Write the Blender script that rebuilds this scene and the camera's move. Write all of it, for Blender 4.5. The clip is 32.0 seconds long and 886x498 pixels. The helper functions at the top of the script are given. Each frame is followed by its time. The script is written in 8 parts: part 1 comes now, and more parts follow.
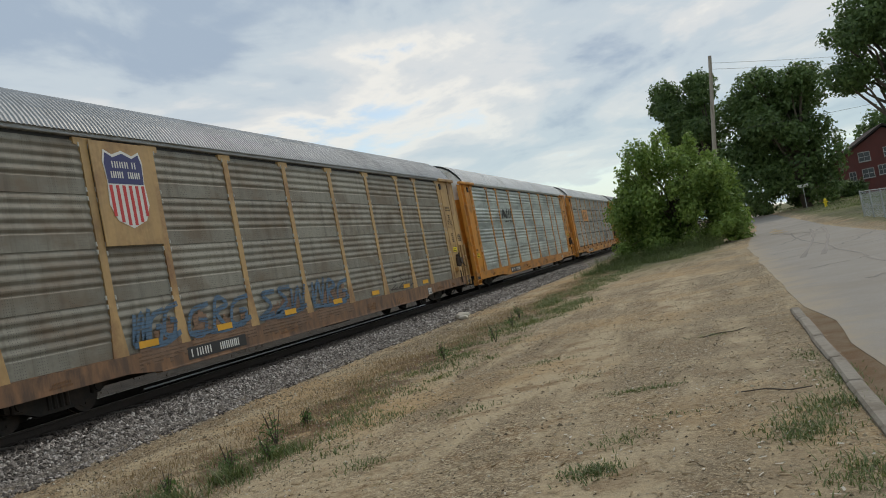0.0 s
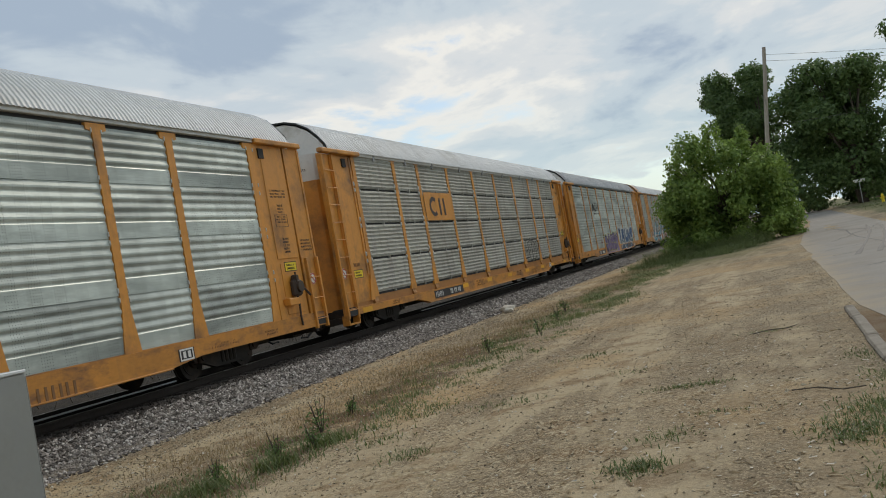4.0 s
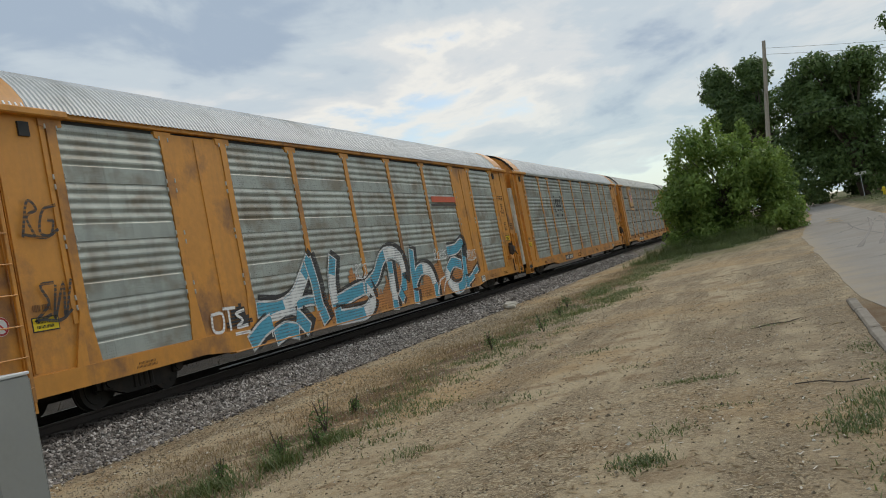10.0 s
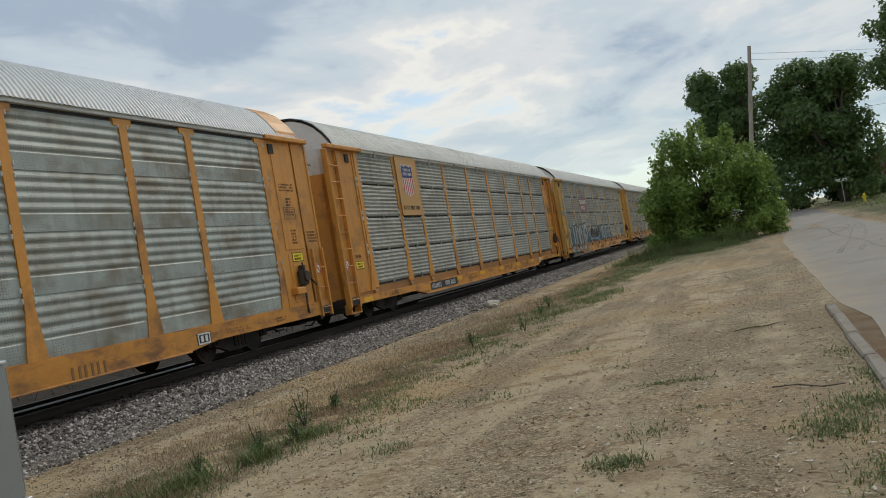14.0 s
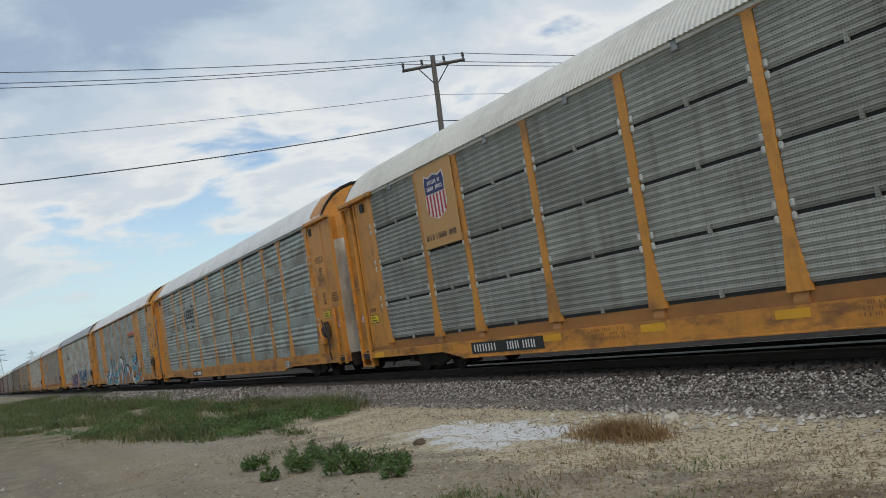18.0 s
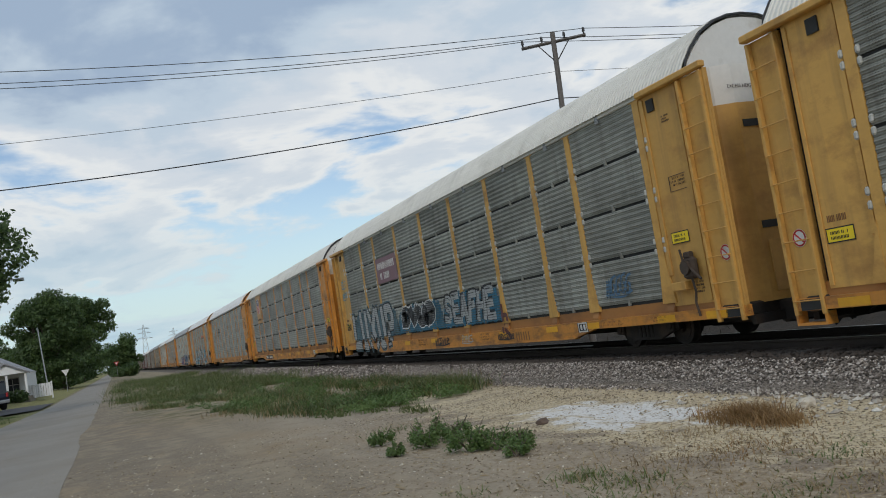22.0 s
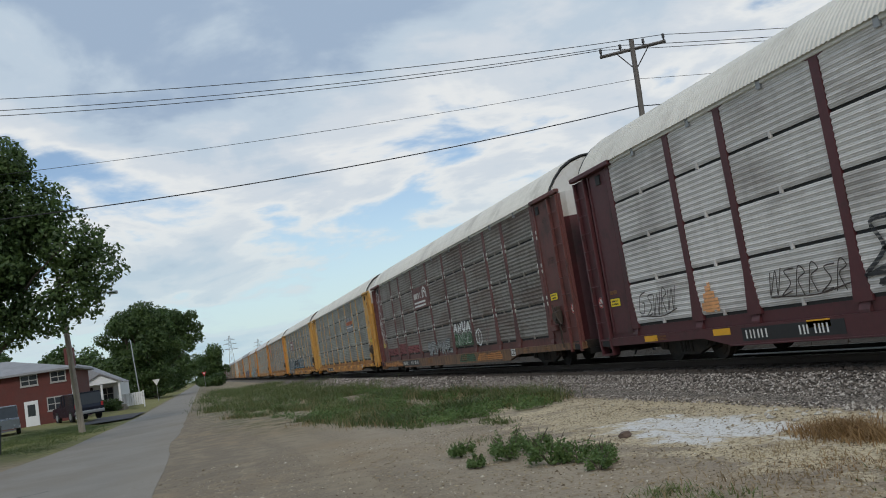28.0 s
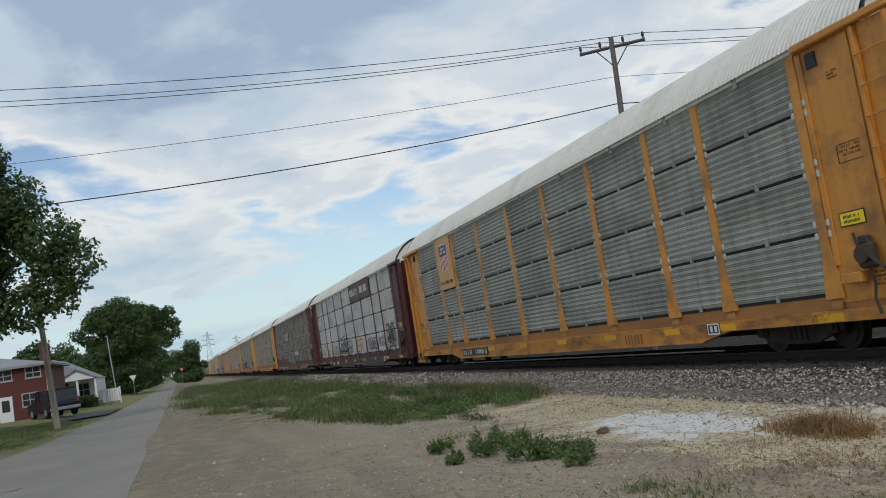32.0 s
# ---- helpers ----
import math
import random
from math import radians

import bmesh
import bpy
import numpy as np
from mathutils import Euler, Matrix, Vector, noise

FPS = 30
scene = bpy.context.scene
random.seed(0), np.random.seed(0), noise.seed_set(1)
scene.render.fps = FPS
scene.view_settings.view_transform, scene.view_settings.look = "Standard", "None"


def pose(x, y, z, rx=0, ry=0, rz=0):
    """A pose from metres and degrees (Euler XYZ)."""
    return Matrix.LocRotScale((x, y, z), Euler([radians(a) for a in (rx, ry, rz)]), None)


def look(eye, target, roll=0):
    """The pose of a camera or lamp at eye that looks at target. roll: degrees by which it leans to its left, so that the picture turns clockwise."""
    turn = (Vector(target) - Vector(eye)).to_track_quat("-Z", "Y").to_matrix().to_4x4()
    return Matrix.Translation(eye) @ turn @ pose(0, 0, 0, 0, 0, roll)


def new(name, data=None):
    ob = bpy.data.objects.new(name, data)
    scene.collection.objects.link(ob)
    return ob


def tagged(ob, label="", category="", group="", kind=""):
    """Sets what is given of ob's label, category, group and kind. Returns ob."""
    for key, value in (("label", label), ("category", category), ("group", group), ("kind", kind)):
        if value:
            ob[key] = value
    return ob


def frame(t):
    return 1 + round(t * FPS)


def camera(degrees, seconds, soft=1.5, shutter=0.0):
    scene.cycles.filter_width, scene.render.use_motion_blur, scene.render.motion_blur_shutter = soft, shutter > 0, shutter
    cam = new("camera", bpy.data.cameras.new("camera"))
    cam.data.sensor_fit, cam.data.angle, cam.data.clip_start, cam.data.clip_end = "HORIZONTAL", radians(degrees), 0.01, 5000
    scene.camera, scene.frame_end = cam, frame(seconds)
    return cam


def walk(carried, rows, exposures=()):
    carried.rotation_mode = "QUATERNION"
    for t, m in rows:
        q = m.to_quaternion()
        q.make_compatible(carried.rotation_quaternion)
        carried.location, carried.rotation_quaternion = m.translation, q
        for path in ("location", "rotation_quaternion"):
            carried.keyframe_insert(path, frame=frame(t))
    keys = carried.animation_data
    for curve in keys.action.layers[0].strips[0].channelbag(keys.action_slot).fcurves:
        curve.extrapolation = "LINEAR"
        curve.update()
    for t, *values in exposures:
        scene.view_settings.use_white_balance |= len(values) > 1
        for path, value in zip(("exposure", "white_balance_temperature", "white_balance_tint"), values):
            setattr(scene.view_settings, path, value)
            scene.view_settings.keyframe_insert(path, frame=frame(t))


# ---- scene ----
# ---- camera: a hand-held phone that turns beside the road, with one step back ----
EYE = 1.6
cam = camera(54.5, 32.0, soft=1.0)
PATH = [
    (0, pose(-0.000, -0.000, EYE, 91.35, 10.95, 18.05)),
    (0.5, pose(-0.000, -0.000, EYE, 91.28, 11.08, 18.33)),
    (1, pose(-0.000, -0.000, EYE, 91.30, 10.69, 18.55)),
    (1.5, pose(-0.000, -0.000, EYE, 91.42, 10.01, 18.46)),
    (2, pose(-0.000, -0.000, EYE, 91.68, 9.77, 18.78)),
    (2.5, pose(-0.000, -0.000, EYE, 91.45, 9.86, 19.33)),
    (3, pose(-0.000, -0.000, EYE, 91.42, 9.89, 20.15)),
    (3.5, pose(-0.000, -0.000, EYE, 91.65, 10.17, 21.16)),
    (4, pose(-0.000, -0.000, EYE, 91.40, 10.26, 21.15)),
    (4.5, pose(-0.000, -0.000, EYE, 91.08, 10.34, 20.90)),
    (6.5, pose(-0.000, -0.000, EYE, 91.34, 10.39, 21.06)),
    (7, pose(-0.000, -0.000, EYE, 91.52, 10.55, 20.64)),
    (7.5, pose(-0.000, -0.000, EYE, 91.63, 10.72, 20.69)),
    (8, pose(-0.000, -0.000, EYE, 91.33, 10.89, 20.92)),
    (8.5, pose(-0.000, -0.000, EYE, 91.44, 10.97, 22.04)),
    (9, pose(-0.000, -0.000, EYE, 91.39, 10.92, 22.32)),
    (9.5, pose(-0.000, -0.000, EYE, 91.33, 10.94, 21.61)),
    (10, pose(-0.000, -0.000, EYE, 91.24, 10.87, 21.27)),
    (10.5, pose(-0.000, -0.000, EYE, 90.94, 10.96, 21.39)),
    (11, pose(-0.000, -0.000, EYE, 90.76, 10.60, 21.36)),
    (11.5, pose(-0.000, -0.000, EYE, 91.13, 9.99, 20.80)),
    (12, pose(-0.000, -0.000, EYE, 91.56, 10.12, 20.82)),
    (12.5, pose(-0.000, -0.000, EYE, 91.78, 10.58, 20.79)),
    (13, pose(-0.000, -0.000, EYE, 91.95, 10.71, 21.35)),
    (13.5, pose(-0.000, -0.000, EYE, 91.68, 10.49, 22.15)),
    (14, pose(-0.000, -0.000, EYE, 90.86, 9.69, 20.11)),
    (14.5, pose(-0.002, -0.003, EYE, 90.89, 9.02, 20.05)),
    (14.6, pose(-0.010, 0.0, EYE, 91.34, 9.15, 22.10)),
    (14.7, pose(-0.030, 0.0, EYE, 91.67, 9.20, 24.65)),
    (14.8, pose(-0.070, 0.0, EYE, 92.20, 9.35, 27.95)),
    (14.9, pose(-0.130, -0.01, EYE, 92.65, 9.35, 31.90)),
    (15, pose(-0.190, -0.016, EYE, 93.00, 9.30, 36.40)),
    (15.2, pose(-0.370, -0.02, EYE, 94.04, 9.10, 45.12)),
    (15.4, pose(-0.500, -0.03, EYE, 95.20, 9.21, 57.0)),
    (16.4, pose(-0.530, -0.52, EYE, 95.60, 9.15, 108.0)),
    (17.5, pose(-0.520, -1.067, EYE, 95.39, 9.06, 147.91)),
    (18, pose(-0.520, -1.067, EYE, 94.68, 9.08, 150.86)),
    (18.5, pose(-0.520, -1.067, EYE, 94.76, 9.09, 153.49)),
    (19, pose(-0.520, -1.067, EYE, 95.81, 9.19, 156.55)),
    (19.5, pose(-0.520, -1.067, EYE, 95.44, 8.95, 157.65)),
    (20, pose(-0.520, -1.067, EYE, 95.06, 8.31, 159.09)),
    (20.5, pose(-0.520, -1.067, EYE, 95.88, 8.70, 159.95)),
    (21, pose(-0.520, -1.067, EYE, 96.08, 9.07, 159.73)),
    (21.5, pose(-0.520, -1.067, EYE, 95.36, 9.08, 159.10)),
    (22, pose(-0.520, -1.067, EYE, 94.62, 9.00, 159.04)),
    (22.5, pose(-0.520, -1.067, EYE, 94.26, 8.95, 160.43)),
    (23, pose(-0.520, -1.067, EYE, 93.61, 9.12, 162.44)),
    (23.5, pose(-0.520, -1.067, EYE, 93.53, 8.50, 164.03)),
    (24, pose(-0.520, -1.067, EYE, 93.36, 7.93, 164.85)),
    (24.5, pose(-0.520, -1.067, EYE, 94.04, 8.26, 163.37)),
    (25, pose(-0.520, -1.067, EYE, 94.83, 8.29, 162.56)),
    (25.5, pose(-0.520, -1.067, EYE, 95.46, 8.01, 162.92)),
    (26, pose(-0.520, -1.067, EYE, 96.27, 7.71, 163.40)),
    (26.5, pose(-0.520, -1.067, EYE, 96.45, 8.11, 164.22)),
    (28.5, pose(-0.520, -1.067, EYE, 96.00, 9.02, 164.29)),
    (29, pose(-0.520, -1.067, EYE, 95.83, 8.20, 164.15)),
    (29.5, pose(-0.520, -1.067, EYE, 95.78, 7.39, 164.99)),
    (30, pose(-0.520, -1.067, EYE, 95.74, 7.51, 165.95)),
    (30.5, pose(-0.520, -1.067, EYE, 95.20, 7.47, 166.09)),
    (31, pose(-0.520, -1.067, EYE, 95.28, 7.42, 164.15)),
    (31.5, pose(-0.520, -1.067, EYE, 96.13, 8.88, 162.62)),
    (32, pose(-0.520, -1.067, EYE, 95.73, 8.87, 162.97)),
]
walk(cam, PATH, [(0, -0.04, 7250, 11), (14.5, -0.04, 7250, 11), (18, -0.12, 6750, 10.5), (32, -0.12, 6720, 10.5)])

# ---- sky, sun ----
SUN_EL, SUN_AZ = 38.0, 75.0


def build_world():
    w = bpy.data.worlds.new("sky")
    scene.world = w
    w.use_nodes = True
    nt = w.node_tree
    nt.nodes.clear()
    N, K = nt.nodes.new, nt.links.new
    out, bg = N("ShaderNodeOutputWorld"), N("ShaderNodeBackground")
    sky = N("ShaderNodeTexSky")
    sky.sky_type = "NISHITA"
    sky.sun_disc = False
    sky.sun_elevation, sky.sun_rotation = radians(SUN_EL), radians(90 - SUN_AZ)
    sky.altitude, sky.dust_density, sky.ozone_density = 200, 0.6, 1.4
    gain = N("ShaderNodeMix")
    gain.data_type, gain.blend_type = "RGBA", "MULTIPLY"
    gain.inputs[0].default_value = 1.0
    gain.inputs[7].default_value = (SKY_GAIN, SKY_GAIN, SKY_GAIN, 1)
    K(sky.outputs[0], gain.inputs[6])
    tc, sep = N("ShaderNodeTexCoord"), N("ShaderNodeSeparateXYZ")
    K(tc.outputs["Generated"], sep.inputs[0])
    hz = N("ShaderNodeMath")
    hz.operation = "ADD"
    hz.inputs[1].default_value = 0.16
    K(sep.outputs[2], hz.inputs[0])
    cl = N("ShaderNodeMath")
    cl.operation = "MAXIMUM"
    cl.inputs[1].default_value = 0.05
    K(hz.outputs[0], cl.inputs[0])
    comb = N("ShaderNodeCombineXYZ")
    for i in (0, 1):
        d = N("ShaderNodeMath")
        d.operation = "DIVIDE"
        K(sep.outputs[i], d.inputs[0])
        K(cl.outputs[0], d.inputs[1])
        K(d.outputs[0], comb.inputs[i])
    mp = N("ShaderNodeMapping")
    mp.inputs["Location"].default_value = (7.3, 4.1, 0.4)
    mp.inputs["Rotation"].default_value = (0, 0, radians(18))
    mp.inputs["Scale"].default_value = (0.50, 0.40, 1)
    K(comb.outputs[0], mp.inputs[0])

    def cloud(scale, detail, rough, dist):
        n = N("ShaderNodeTexNoise")
        n.inputs["Scale"].default_value, n.inputs["Detail"].default_value = scale, detail
        n.inputs["Roughness"].default_value, n.inputs["Distortion"].default_value = rough, dist
        K(mp.outputs[0], n.inputs["Vector"])
        return n

    def ramp(src, stops):
        r = N("ShaderNodeValToRGB")
        e = r.color_ramp.elements
        while len(e) < len(stops):
            e.new(0.5)
        for el, (p, c) in zip(e, stops):
            el.position, el.color = p, (*c, 1) if len(c) == 3 else c
        r.color_ramp.interpolation = "EASE"
        K(src, r.inputs[0])
        return r

    # one density field: thin edges are bright, thick cores grey; the cover is more broken towards -y
    big, fine = cloud(1.7, 9.0, 0.56, 0.3), cloud(3.8, 6.0, 0.52, 0.5)
    den = N("ShaderNodeMath")
    den.operation = "MULTIPLY_ADD"
    den.inputs[1].default_value = 0.42
    K(fine.outputs[0], den.inputs[0])
    wide = N("ShaderNodeMath")
    wide.operation = "MULTIPLY"
    wide.inputs[1].default_value = 0.62
    K(big.outputs[0], wide.inputs[0])
    K(wide.outputs[0], den.inputs[2])
    bias = N("ShaderNodeMapRange")
    bias.inputs[1].default_value, bias.inputs[2].default_value = -0.8, 0.5
    bias.inputs[3].default_value, bias.inputs[4].default_value = BROKEN, CLOSED
    K(sep.outputs[1], bias.inputs[0])
    dens = N("ShaderNodeMath")
    dens.operation = "ADD"
    rise = N("ShaderNodeMath")
    rise.operation = "MULTIPLY_ADD"
    rise.inputs[1].default_value, rise.inputs[2].default_value = 0.42, -0.13
    K(sep.outputs[2], rise.inputs[0])
    tall = N("ShaderNodeMath")
    tall.operation = "MINIMUM"
    tall.inputs[1].default_value = 0.035
    K(rise.outputs[0], tall.inputs[0])
    both = N("ShaderNodeMath")
    both.operation = "ADD"
    K(den.outputs[0], both.inputs[0])
    K(tall.outputs[0], both.inputs[1])
    K(both.outputs[0], dens.inputs[0])
    K(bias.outputs[0], dens.inputs[1])
    crisp = N("ShaderNodeMath")
    crisp.operation = "MULTIPLY_ADD"
    crisp.inputs[1].default_value, crisp.inputs[2].default_value = 1.55, -0.285
    K(dens.outputs[0], crisp.inputs[0])
    cov = ramp(crisp.outputs[0], [(0.41, (0, 0, 0)), (0.50, (1, 1, 1))])
    shade = ramp(crisp.outputs[0], CLOUD_STOPS)
    mix = N("ShaderNodeMix")
    mix.data_type = "RGBA"
    K(cov.outputs[0], mix.inputs[0])
    K(gain.outputs[2], mix.inputs[6])
    K(shade.outputs[0], mix.inputs[7])
    # pale haze low over the ground
    low = N("ShaderNodeMapRange")
    low.inputs[1].default_value, low.inputs[2].default_value = 0.0, 0.22
    low.inputs[3].default_value, low.inputs[4].default_value = 0.75, 0.0
    low.interpolation_type = "SMOOTHSTEP"
    K(sep.outputs[2], low.inputs[0])
    haze = N("ShaderNodeMix")
    haze.data_type = "RGBA"
    K(low.outputs[0], haze.inputs[0])
    K(mix.outputs[2], haze.inputs[6])
    haze.inputs[7].default_value = (*HAZE, 1)
    K(haze.outputs[2], bg.inputs[0])
    bg.inputs[1].default_value = 0.1
    K(bg.outputs[0], out.inputs[0])


SKY_GAIN = 1.25
BROKEN, CLOSED = 0.056, 0.094
CLOUD_STOPS = [(0.42, (6.9, 8.1, 9.2)), (0.495, (8.2, 8.7, 9.1)), (0.555, (6.7, 7.5, 8.4)), (0.63, (5.4, 6.6, 7.9)), (0.74, (3.6, 4.8, 6.5))]
HAZE = (5.2, 7.2, 8.2)
build_world()
sun = new("sun", bpy.data.lights.new("sun", "SUN"))
sun.data.energy, sun.data.angle, sun.data.color = 1.1, radians(14), (1.0, 0.95, 0.87)
_a, _e = radians(SUN_AZ), radians(SUN_EL)
sun.matrix_world = look((0, 0, 40), (-math.cos(_e) * math.cos(_a) * 40, -math.cos(_e) * math.sin(_a) * 40, 40 - math.sin(_e) * 40))


# ---- materials ----
def material(name, base, rough=0.6, metal=0.0, var=0.25, scale=1.5, fine=14.0, bump=0.15, dirt=None, dirt_amount=0.35, dirt_scale=0.8, per=0.12, stretch=(1, 1, 1), spec=0.5, bump_scale=None, holes=False, streak=0.0, spray=False):
    """Paint, metal, stone or soil: base colour with broad and fine mottling, dirt patches, bump, and a little change from piece to piece."""
    m = bpy.data.materials.new(name)
    m.use_nodes = True
    nt = m.node_tree
    N, K = nt.nodes.new, nt.links.new
    b = nt.nodes["Principled BSDF"]
    tc, mp = N("ShaderNodeTexCoord"), N("ShaderNodeMapping")
    K(tc.outputs["Object"], mp.inputs[0])
    mp.inputs["Scale"].default_value = stretch
    info = N("ShaderNodeObjectInfo")
    shift = N("ShaderNodeVectorMath")
    shift.operation = "SCALE"
    comb = N("ShaderNodeCombineXYZ")
    for i in range(3):
        K(info.outputs["Random"], comb.inputs[i])
    K(comb.outputs[0], shift.inputs[0])
    shift.inputs["Scale"].default_value = 37.0
    K(shift.outputs[0], mp.inputs["Location"])

    def noise_at(s, d=4.0, r=0.55):
        n = N("ShaderNodeTexNoise")
        n.inputs["Scale"].default_value, n.inputs["Detail"].default_value, n.inputs["Roughness"].default_value = s, d, r
        K(mp.outputs[0], n.inputs["Vector"])
        return n

    n1, n2 = noise_at(scale), noise_at(fine, 3.0)
    add = N("ShaderNodeMath")
    add.operation = "MULTIPLY_ADD"
    add.inputs[1].default_value = 0.6
    K(n2.outputs[0], add.inputs[0])
    K(n1.outputs[0], add.inputs[2])
    rng = N("ShaderNodeMapRange")
    rng.inputs[1].default_value, rng.inputs[2].default_value = 0.5, 1.1
    rng.inputs[3].default_value, rng.inputs[4].default_value = 1 - var, 1 + var
    K(add.outputs[0], rng.inputs[0])
    pr = N("ShaderNodeMapRange")
    pr.inputs[3].default_value, pr.inputs[4].default_value = 1 - per, 1 + per
    K(info.outputs["Random"], pr.inputs[0])
    mul = N("ShaderNodeMath")
    mul.operation = "MULTIPLY"
    K(rng.outputs[0], mul.inputs[0])
    K(pr.outputs[0], mul.inputs[1])
    col = N("ShaderNodeMix")
    col.data_type, col.blend_type = "RGBA", "MULTIPLY"
    col.inputs[0].default_value = 1.0
    col.inputs[6].default_value = (*base, 1)
    K(mul.outputs[0], col.inputs[7])
    last = col.outputs[2]
    if dirt:
        nd = noise_at(dirt_scale, 6.0, 0.65)
        dr = N("ShaderNodeMapRange")
        dr.inputs[1].default_value, dr.inputs[2].default_value = 0.62 - 0.35 * dirt_amount, 0.80 - 0.30 * dirt_amount
        K(nd.outputs[0], dr.inputs[0])
        dm = N("ShaderNodeMix")
        dm.data_type = "RGBA"
        K(dr.outputs[0], dm.inputs[0])
        K(last, dm.inputs[6])
        dm.inputs[7].default_value = (*dirt, 1)
        last = dm.outputs[2]
    if holes:
        # punched rows of small holes, in bands
        sep = N("ShaderNodeSeparateXYZ")
        K(tc.outputs["Object"], sep.inputs[0])

        def op(kind, p, q):
            n = N("ShaderNodeMath")
            n.operation = kind
            for i, v in enumerate((p, q)):
                if isinstance(v, float):
                    n.inputs[i].default_value = v
                else:
                    K(v, n.inputs[i])
            return n.outputs[0]

        def cell(src, period):
            f = op("SUBTRACT", op("FRACT", op("DIVIDE", src, period), 0.0), 0.5)
            return op("MULTIPLY", op("MULTIPLY", f, f), period * period)
        d2 = op("ADD", cell(sep.outputs[1], 0.052), cell(sep.outputs[2], 0.046))
        dot = op("LESS_THAN", d2, 0.0075 * 0.0075)
        col_band = op("GREATER_THAN", op("FRACT", op("DIVIDE", sep.outputs[1], 0.47), 0.0), 0.42)
        dot = op("MULTIPLY", op("MULTIPLY", dot, col_band), 0.8)
        hm = N("ShaderNodeMix")
        hm.data_type = "RGBA"
        K(dot, hm.inputs[0])
        K(last, hm.inputs[6])
        hm.inputs[7].default_value = (0.03, 0.032, 0.03, 1)
        last = hm.outputs[2]
    if streak:
        # soot and rust washed down in thin runs
        run = N("ShaderNodeMapping")
        run.inputs["Scale"].default_value = (1.0, 4.2, 0.28)
        K(tc.outputs["Object"], run.inputs[0])
        K(shift.outputs[0], run.inputs["Location"])
        ns = N("ShaderNodeTexNoise")
        ns.inputs["Scale"].default_value, ns.inputs["Detail"].default_value, ns.inputs["Roughness"].default_value = 1.0, 5.0, 0.62
        K(run.outputs[0], ns.inputs["Vector"])
        sr = N("ShaderNodeMapRange")
        sr.inputs[1].default_value, sr.inputs[2].default_value, sr.inputs[4].default_value = 0.50, 0.72, streak
        K(ns.outputs[0], sr.inputs[0])
        sm = N("ShaderNodeMix")
        sm.data_type = "RGBA"
        K(sr.outputs[0], sm.inputs[0])
        K(last, sm.inputs[6])
        sm.inputs[7].default_value = (0.075, 0.058, 0.042, 1)
        last = sm.outputs[2]
    if spray:
        # thin paint that missed the grooves of the ribbed sheet and has worn in patches
        sp = N("ShaderNodeSeparateXYZ")
        K(tc.outputs["Object"], sp.inputs[0])
        wv = N("ShaderNodeMath")
        wv.operation = "MULTIPLY"
        wv.inputs[1].default_value = 2 * math.pi / 0.0719
        K(sp.outputs[2], wv.inputs[0])
        sn = N("ShaderNodeMath")
        sn.operation = "SINE"
        K(wv.outputs[0], sn.inputs[0])
        mix = N("ShaderNodeMath")
        mix.operation = "MULTIPLY_ADD"
        mix.inputs[1].default_value = 0.16
        K(sn.outputs[0], mix.inputs[0])
        nw = noise_at(2.3, 6.0, 0.7)
        K(nw.outputs[0], mix.inputs[2])
        ar = N("ShaderNodeMapRange")
        ar.inputs[1].default_value, ar.inputs[2].default_value = 0.30, 0.50
        ar.inputs[3].default_value, ar.inputs[4].default_value = 0.42, 0.97
        K(mix.outputs[0], ar.inputs[0])
        K(ar.outputs[0], b.inputs["Alpha"])
    K(last, b.inputs["Base Color"])
    rr = N("ShaderNodeMapRange")
    rr.inputs[3].default_value, rr.inputs[4].default_value = max(0.05, rough - 0.12), min(1, rough + 0.12)
    K(n1.outputs[0], rr.inputs[0])
    K(rr.outputs[0], b.inputs["Roughness"])
    b.inputs["Metallic"].default_value = metal
    b.inputs["Specular IOR Level"].default_value = spec
    if bump:
        bp = N("ShaderNodeBump")
        bp.inputs["Strength"].default_value, bp.inputs["Distance"].default_value = bump, 0.02
        nb = n2 if bump_scale is None else noise_at(bump_scale, 5.0)
        K(nb.outputs[0], bp.inputs["Height"])
        K(bp.outputs[0], b.inputs["Normal"])
    return m


